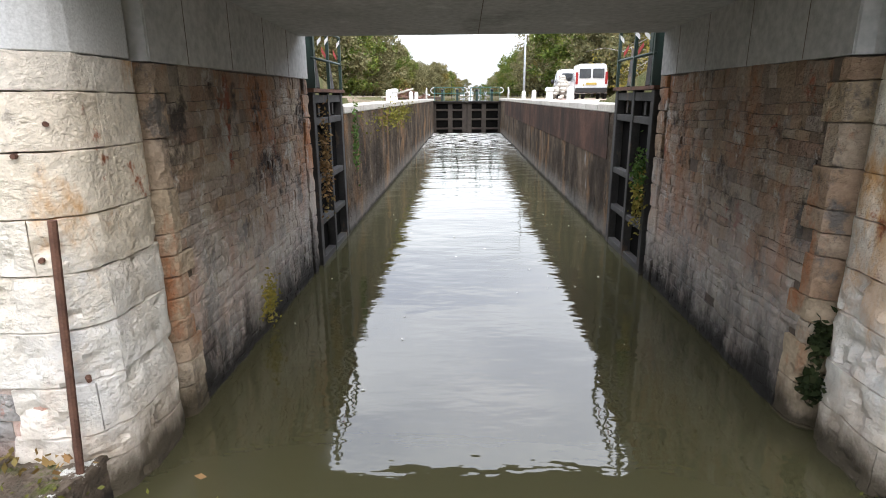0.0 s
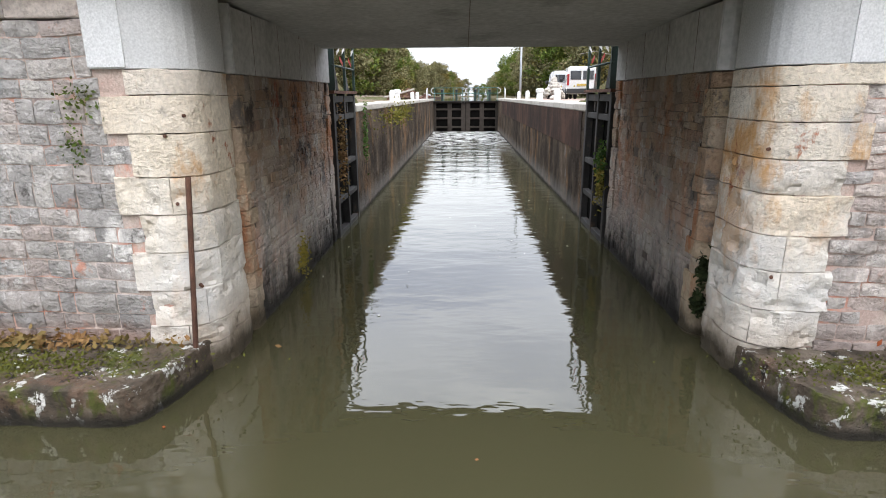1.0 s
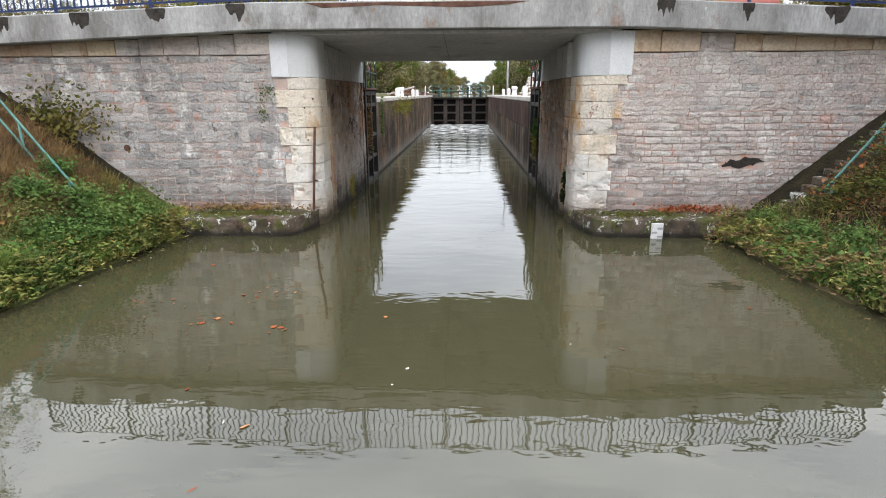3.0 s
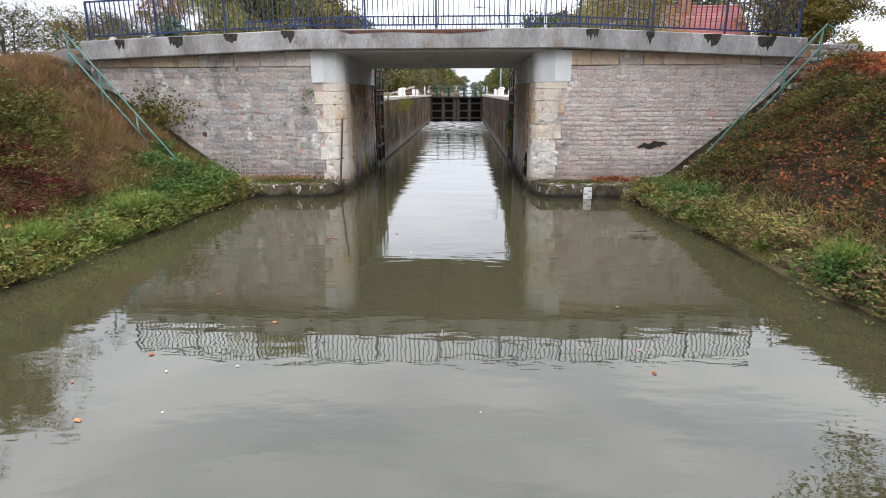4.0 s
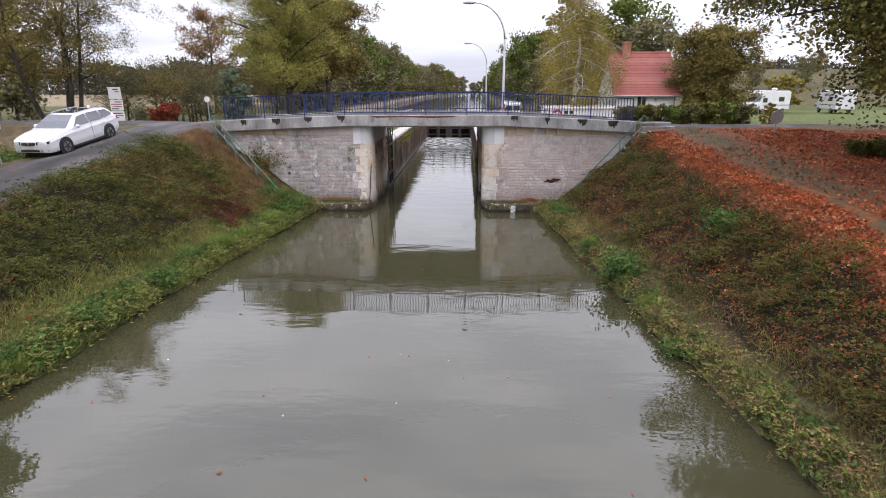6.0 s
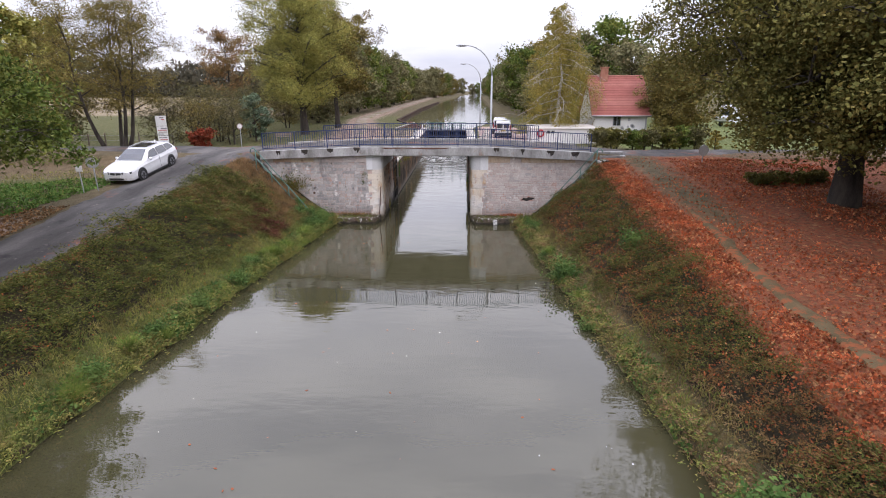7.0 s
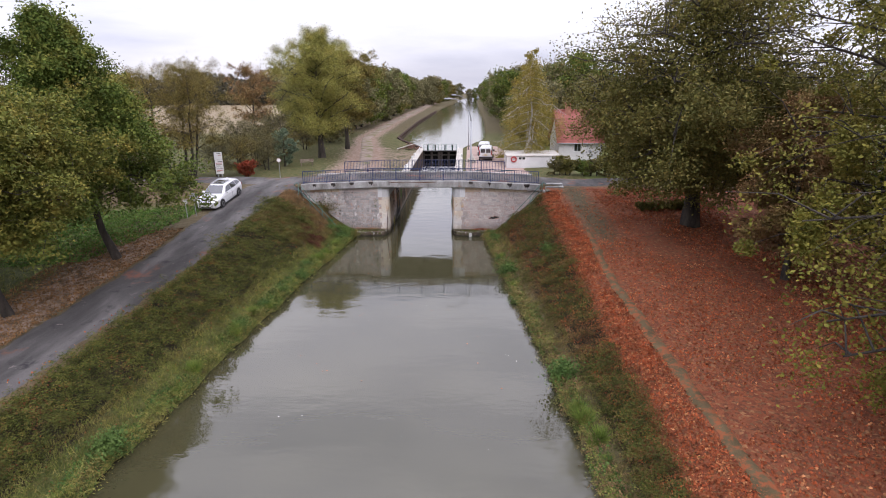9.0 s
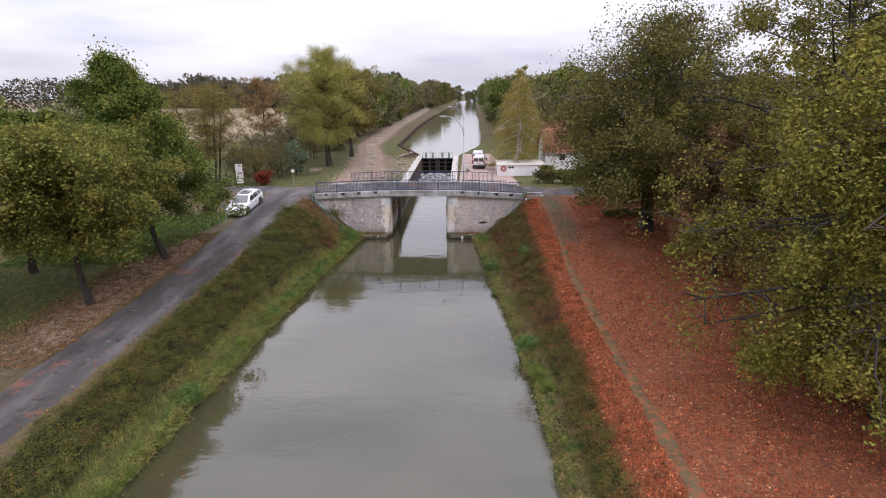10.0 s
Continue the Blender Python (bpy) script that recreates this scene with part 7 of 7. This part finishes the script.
RUSTY = foliage("reddened_shrub_leaves", [(0.14, 0.04, 0.02), (0.20, 0.055, 0.025), (0.11, 0.06, 0.025), (0.16, 0.10, 0.04)], (0.10, 0.06, 0.03))
def slope(side, d0, top, y0=-62.0, y1=-2.0, patch=None, soft=0.0):
    """A place on the slope between d0 from the water and the distance top from the middle of the canal."""
    def pick(r):
        y = y1 - (y1 - y0) * r.random() ** 1.3
        w = lerp(EDGE_Y, EDGE_L if side < 0 else EDGE_R, y) + d0 + 0.35 * noise.noise((side * 2.0, y * 0.5, 31.0))
        x = w + (top + 0.25 * noise.noise((side * 5.0, y * 0.7, 37.0)) - w) * r.random()
        if patch is not None and noise.noise((side * x * 0.5, y * 0.5, patch)) < r.uniform(-0.3, 0.25):
            return None
        if soft and noise.noise((x * 0.6, y * 0.6, 12.0)) * 2.5 + (y1 - y) / soft + (x - w) * 0.5 < r.uniform(0.2, 1.0):
            return None
        return side * x, y
    return pick


sprays("creeping_shrub", 7600, slope(-1, 1.75, 11.7, y1=-3.4, soft=4.5), 0.66, 0.072, HEATH, "dark green creeping shrubs covering the slope", 105, 30, 0.9, 0.28, 0.7)
sprays("creeping_shrub", 900, slope(-1, 1.9, 11.7, y1=-3.4, patch=6.0), 0.5, 0.062, RUSTY, "reddened creeping shrub twigs on the slope", 115, 20, 0.9, 0.28, 0.7)
sprays("creeping_shrub", 2700, slope(1, 1.15, 9.7, y1=-1.9), 0.5, 0.058, HEATH_BROWN, "brown and green creeping shrubs covering the slope", 106, 26, 0.9, 0.28, 0.6)
sprays("creeping_shrub", 3400, slope(1, 1.15, 9.6, y1=-1.9, patch=17.0), 0.55, 0.064, HEATH, "dark green creeping shrubs covering the slope", 126, 26, 0.9, 0.28, 0.6)
sprays("creeping_shrub", 1100, slope(1, 1.3, 9.8, y1=-1.9, patch=9.0), 0.45, 0.06, RUSTY, "reddened creeping shrub twigs on the slope", 116, 20, 0.9, 0.28, 0.7)
sprays("creeping_shrub", 420, lambda r: (-6.9 - 1.5 * r.random(), -7.0 + 2.2 * r.random()), 0.4, 0.06, foliage("crimson_shrub_leaves", [(0.10, 0.018, 0.024), (0.14, 0.025, 0.026), (0.07, 0.025, 0.02), (0.09, 0.05, 0.025)], (0.08, 0.035, 0.026)), "crimson creeping shrub low on the slope", 118, 20, 0.9, 0.3, 0.3)
sprays("bank_herbs", 2600, bank(-1, -0.02, 0.4, -62, -1.0, 1.35), 0.42, 0.075, GRASS_G, "long grass hanging over the water's edge", 141, 11, 0.8)
sprays("bank_herbs", 1500, bank(1, -0.02, 0.4, -62, -1.0, 1.35), 0.4, 0.07, GRASS_G, "long grass hanging over the water's edge", 142, 11, 0.8)
sprays("bank_herbs", 1300, bank(1, -0.02, 0.5, -62, -1.0, 1.35), 0.4, 0.07, GRASS_D, "withered grass hanging over the water's edge", 143, 11, 0.8)
scatter("bank_weeds", 10000, bank(-1, -0.12, 0.7, -40, -1.5, 1.1, 5.0), 0.1, NETTLE, "leafy green weeds along the water's edge", 121, 0.25, 0.55, 0.02, 0.3)
scatter("bank_weeds", 7000, bank(1, -0.12, 0.6, -40, -1.5, 1.1, 8.0), 0.1, NETTLE, "leafy green weeds along the water's edge", 122, 0.25, 0.55, 0.02, 0.25)
scatter("dry_grass", 16000, bank(-1, 1.6, 5.2, -8, -0.6, 1.0, 15.0), 0.3, GRASS_D, "tall pinkish dry grass beside the stairs", 123, 0.7, 0.05)
BROWN_LEAF = foliage("brown_fallen_leaves", [(0.17, 0.085, 0.04), (0.24, 0.135, 0.065), (0.12, 0.07, 0.035), (0.32, 0.20, 0.105)], (0.20, 0.11, 0.05), 0.9)
HERB = foliage("bank_herb_leaves", [(0.045, 0.062, 0.018), (0.08, 0.10, 0.026), (0.14, 0.14, 0.038), (0.24, 0.18, 0.08)], (0.17, 0.125, 0.05))
sprays("bank_herbs", 4200, bank(-1, 0.0, 1.7, -62, -1.0, 1.35), 0.36, 0.06, HERB, "yellow-green herbs and grass along the bank", 131, 11, 0.3)
sprays("bank_herbs", 1500, bank(1, 0.0, 1.1, -62, -1.0, 1.35, 21.0), 0.32, 0.06, HERB, "yellow-green herbs and grass along the bank", 132, 11, 0.3)
sprays("bank_herbs", 1300, bank(1, 0.0, 1.4, -62, -1.0, 1.35, 25.0), 0.3, 0.06, GRASS_D, "withered brown herbs along the bank", 133, 11, 0.3)
scatter("dry_twigs", 7000, bank(1, 0.8, 3.0, -44, -1.6, 1.3), 0.14, GRASS_D, "dry brown stalks among the shrubs", 117, 0.4, 0.07, 0.02)


def leafy(r):
    y = -0.5 - 50 * r.random() ** 1.2
    x = 8.9 + 2.4 * r.random() if r.random() < 0.36 else 8.9 + 13 * r.random()
    way = lerp([-30, -22, -14, -10], [11.3, 11.1, 11.1, 11.4], y)
    if abs(x - way) < 0.24 and r.random() < 0.62 or abs(x - 12.2) < 1.4 and y > -12 and r.random() < 0.65 or noise.noise((x * 0.3, y * 0.3, 7.0)) < r.uniform(-0.6, 0.1) or (x < 9.8 and r.random() < (9.9 - x) * 1.1):
        return None
    return x, y


scatter("fallen_leaf_litter", 76000, leafy, 0.082, FALLEN, "red and orange fallen leaves on the ground", 107, 0.0, 0.8, 0.03)
scatter("fallen_leaf_litter", 11000, bank(1, 1.2, 3.4, -44, -1.4, 1.15), 0.064, FALLEN, "fallen leaves caught in the shrubs of the slope", 124, 0.1, 0.75, 0.05, 0.2)
scatter("fallen_leaf_litter", 1800, bank(-1, 0.4, 5.5, dense=1.2), 0.08, FALLEN, "scattered orange fallen leaves on the slope", 108, 0.0, 0.7, 0.1)
scatter("fallen_leaf_litter", 12000, lambda r: (-15.2 - 5 * r.random() ** 1.2, -9 - 20 * r.random()), 0.10, BROWN_LEAF, "brown fallen leaves under the oaks", 109, 0.0, 0.7, 0.03)

def verge(r, x0, dx, y0, dy):
    """A place beyond the lane, but not on the bare leafy earth beside it."""
    x, y = x0 + dx * r.random(), y0 + dy * r.random()
    return None if x > lerp([-30, -14, -9, -6], [-19.5, -18.6, -16.6, -15.9], y) + 0.5 * noise.noise((x, y, 3.0)) else (x, y)


scatter("leafy_ground_cover", 16000, lambda r: verge(r, -16.0, -13.0, -3.5, -11.0), 0.15, COVER, "bright green leafy ground cover beside the lane", 120, 0.3, 0.55, 0.06)
scatter("meadow_grass", 12000, lambda r: verge(r, -16.5, -12.0, -1.0, -32.0), 0.2, GRASS_G, "green grass beyond the lane", 110, 0.6, 0.14)

# leaves and specks afloat
rd = random.Random(12)
fl = []
for cx, cy, s, k in ((-2.4, -4.4, 0.2, 14), (-2.8, -5.3, 0.14, 10), (-1.85, -5.5, 0.08, 4), (-3.75, -4.9, 0.25, 8), (-6.2, -34.2, 0.25, 10)):
    fl += [(cx + rd.gauss(0, s), cy + rd.gauss(0, s), 0.006) for _ in range(k)]
fl += [(rd.uniform(-5.2, 5.2), -0.8 - 24 * rd.random(), 0.006) for _ in range(60)]
fm = np.random.default_rng(5)
ob = new("floating_leaves", blades("floating_leaves", np.array(fl) * (1, 1, 0) + (0, 0, 0.012), fm.uniform(0.04, 0.11, len(fl)), FALLEN, fm, 0.0, 0.8))
ob.data.vertices.foreach_set("co", (np.array([v.co[:] for v in ob.data.vertices]) * (1, 1, 0.08) + (0, 0, 0.008)).ravel())
tagged(ob, "orange leaves floating on the canal", "floating leaves", kind="stuff")
fl = [(rd.uniform(-2.4, 2.4) if i < 45 else rd.uniform(-6, 6), rd.uniform(1, 14) if i < 45 else -1 - 28 * rd.random(), 0.012) for i in range(85)]
ob = new("floating_scum", blades("floating_scum", np.array(fl), fm.uniform(0.025, 0.06, len(fl)), WHITE, fm, 0.0, 0.8))
ob.data.vertices.foreach_set("co", (np.array([v.co[:] for v in ob.data.vertices]) * (1, 1, 0.08) + (0, 0, 0.008)).ravel())
tagged(ob, "small pale foam specks on the water", "foam specks", kind="stuff")


# plants on the masonry
def creeper(name, at, spread, n, size, material, label, seed):
    rng = np.random.default_rng(seed)
    me = blades(name, rng.normal(size=(n, 3)) * spread, size * rng.uniform(0.6, 1.3, n), material, rng, 0.25, 0.55)
    ob = new(name, me)
    ob.matrix_basis = pose(*at)
    tagged(ob, label, "creeper", kind="stuff")


FERN = foliage("dark_fern_fronds", [(0.012, 0.018, 0.008), (0.02, 0.03, 0.012), (0.03, 0.042, 0.016), (0.045, 0.045, 0.02)], (0.025, 0.03, 0.012))
creeper("gate_creeper", (2.52, 5.55, 1.6), (0.05, 0.1, 0.16), 350, 0.08, NETTLE, "green plant hanging from the gate post", 201)
creeper("gate_creeper", (2.52, 5.5, 1.2), (0.05, 0.08, 0.22), 350, 0.07, LF_YELLOW, "yellowing plant hanging from the gate post", 202)
creeper("gate_creeper", (-2.56, 6.2, 1.7), (0.04, 0.16, 0.4), 500, 0.07, LF_RUSSET, "brown withered plant on the open gate", 203)
creeper("wall_creeper", (-2.58, 17, 2.15), (0.05, 2.6, 0.2), 1300, 0.09, LF_OLIVE, "olive creeper trailing over the lock coping", 204)
creeper("wall_creeper", (-2.58, 9.0, 1.9), (0.03, 0.16, 0.35), 300, 0.08, NETTLE, "green creeper at the lock wall's corner", 205)
creeper("wall_moss", (-2.58, 3.1, 0.38), (0.02, 0.12, 0.14), 400, 0.05, LF_YELLOW, "yellow-green moss patch on the damp wall", 206)
creeper("wall_fern", (-3.62, -0.05, 2.78), (0.1, 0.02, 0.08), 90, 0.05, LF_GREEN, "small fern growing from the wall joints", 207)
creeper("wall_fern", (-3.72, -0.05, 2.35), (0.06, 0.02, 0.12), 80, 0.045, LF_GREEN, "small fern growing from the wall joints", 208)
creeper("wall_fern", (2.66, 1.0, 0.85), (0.03, 0.04, 0.08), 150, 0.09, FERN, "dark fern in the pier's groove", 209)
creeper("wall_fern", (2.66, 1.0, 0.45), (0.03, 0.05, 0.08), 150, 0.09, FERN, "dark fern in the pier's groove", 210)
creeper("ledge_weeds", (-4.3, -0.15, 0.42), (0.7, 0.08, 0.03), 400, 0.08, LF_RUSSET, "withered reddish weeds along the ledge", 211)
creeper("ledge_weeds", (5.0, -0.2, 0.4), (0.4, 0.1, 0.04), 400, 0.08, FALLEN, "fallen leaves gathered on the ledge", 212)
creeper("ledge_moss", (-4.2, -0.5, 0.36), (0.7, 0.16, 0.012), 1500, 0.04, foliage("moss", [(0.07, 0.08, 0.015), (0.11, 0.12, 0.02), (0.14, 0.14, 0.03), (0.09, 0.08, 0.03)], (0.08, 0.08, 0.02)), "green moss cushions on the ledge", 213)
creeper("ledge_moss", (3.9, -0.5, 0.36), (0.6, 0.16, 0.012), 1500, 0.04, bpy.data.materials["moss"], "green moss cushions on the ledge", 214)
creeper("stair_ivy", (-8.0, -0.25, 2.2), (0.55, 0.12, 0.3), 1100, 0.11, LF_DARK, "dark ivy beside the stairs", 215)

# woods along the upper canal and at the horizon
FAR = [tree_parts(90 + i, 14, 5.4, 0.6, 0.22, 20, 7500, 0.44, 0.3, leaf=m, spread=1.3, twigs=4) for i, m in enumerate((LF_OLIVE_DULL, LF_FAR, LF_FAR, LF_GREEN, LF_FAR))]
rd = random.Random(55)


def grove(spots, label, group):
    for x, y, s in spots:
        plant_tree("tree", on(x, y), FAR[rd.randrange(5)], rd.uniform(0, 360), s, label, "tree", group)


grove([(-19 - rd.uniform(0, 5), 50 + 8.5 * i + rd.uniform(-2, 2), rd.uniform(0.85, 1.2)) for i in range(24)], "autumn woodland tree lining the towpath", "trees along the towpath")
grove([(-26 - rd.uniform(0, 6), 66 + 11 * i, rd.uniform(0.8, 1.15)) for i in range(14)], "autumn woodland tree lining the towpath", "trees along the towpath")
grove([(14 + rd.uniform(0, 5) + i * 0.15, 48 + 9 * i + rd.uniform(-2, 2), rd.uniform(0.75, 1.1)) for i in range(26)], "autumn woodland tree on the far canal bank", "trees along the eastern bank")
grove([(21 + rd.uniform(0, 7), 42 + 10 * i, rd.uniform(0.75, 1.1)) for i in range(12)], "autumn woodland tree on the far canal bank", "trees along the eastern bank")
grove([(40 + 9 * i + rd.uniform(-3, 3), 105 + rd.uniform(-10, 30), rd.uniform(0.25, 0.5)) for i in range(14)], "distant tree beyond the motorhomes", "distant trees")
grove([(-38 - 8 * i, 26 + rd.uniform(-4, 6), rd.uniform(0.55, 0.85)) for i in range(6)], "yellowing tree at the field's edge", "field edge trees")
grove([(28 + 6 * i + rd.uniform(-2, 2), -20 + 9 * i + rd.uniform(-4, 4), rd.uniform(0.9, 1.15)) for i in range(5)], "autumn tree standing behind the footpath", "trees behind the footpath")
grove([(lerp(UP_Y, UP_L, 250 + 12 * i) - rd.uniform(6, 14), 250 + 12 * i + rd.uniform(-4, 4), rd.uniform(0.9, 1.2)) for i in range(16)], "autumn woodland tree lining the towpath", "trees along the towpath")
grove([(lerp(UP_Y, UP_R, 280 + 12 * i) + rd.uniform(5, 12), 280 + 12 * i + rd.uniform(-4, 4), rd.uniform(0.85, 1.15)) for i in range(14)], "autumn woodland tree on the far canal bank", "trees along the eastern bank")
grove([(-18 + 6.5 * i + rd.uniform(-2, 2), 452 + rd.uniform(-6, 6), rd.uniform(0.75, 1.0)) for i in range(10)], "autumn woodland tree at the far bend of the canal", "trees at the canal bend")
w = np.random.default_rng(300)
n = 60000
x = np.where(w.random(n) < 0.62, -26 - np.abs(w.normal(size=n)) * 130, 62 + np.abs(w.normal(size=n)) * 90)
y = 300 + 0.06 * np.abs(x) + w.normal(size=n) * 12
top = 16.5 + 2.2 * np.sin(x * 0.11) + 1.6 * np.sin(x * 0.31 + 1) + 1.2 * np.sin(x * 0.83)
z = 2.5 + top * w.random(n) ** 0.9
ob = new("far_wood", blades("far_wood", np.stack([x, y, z], 1), w.uniform(1.0, 2.4, n), foliage("distant_wood_leaves", [(0.045, 0.05, 0.038), (0.065, 0.066, 0.048), (0.09, 0.08, 0.055), (0.11, 0.085, 0.06)], (0.075, 0.07, 0.05)), w, 0.0, 0.8, whole=False))
tagged(ob, "dark line of woods on the horizon", "woods", kind="stuff")
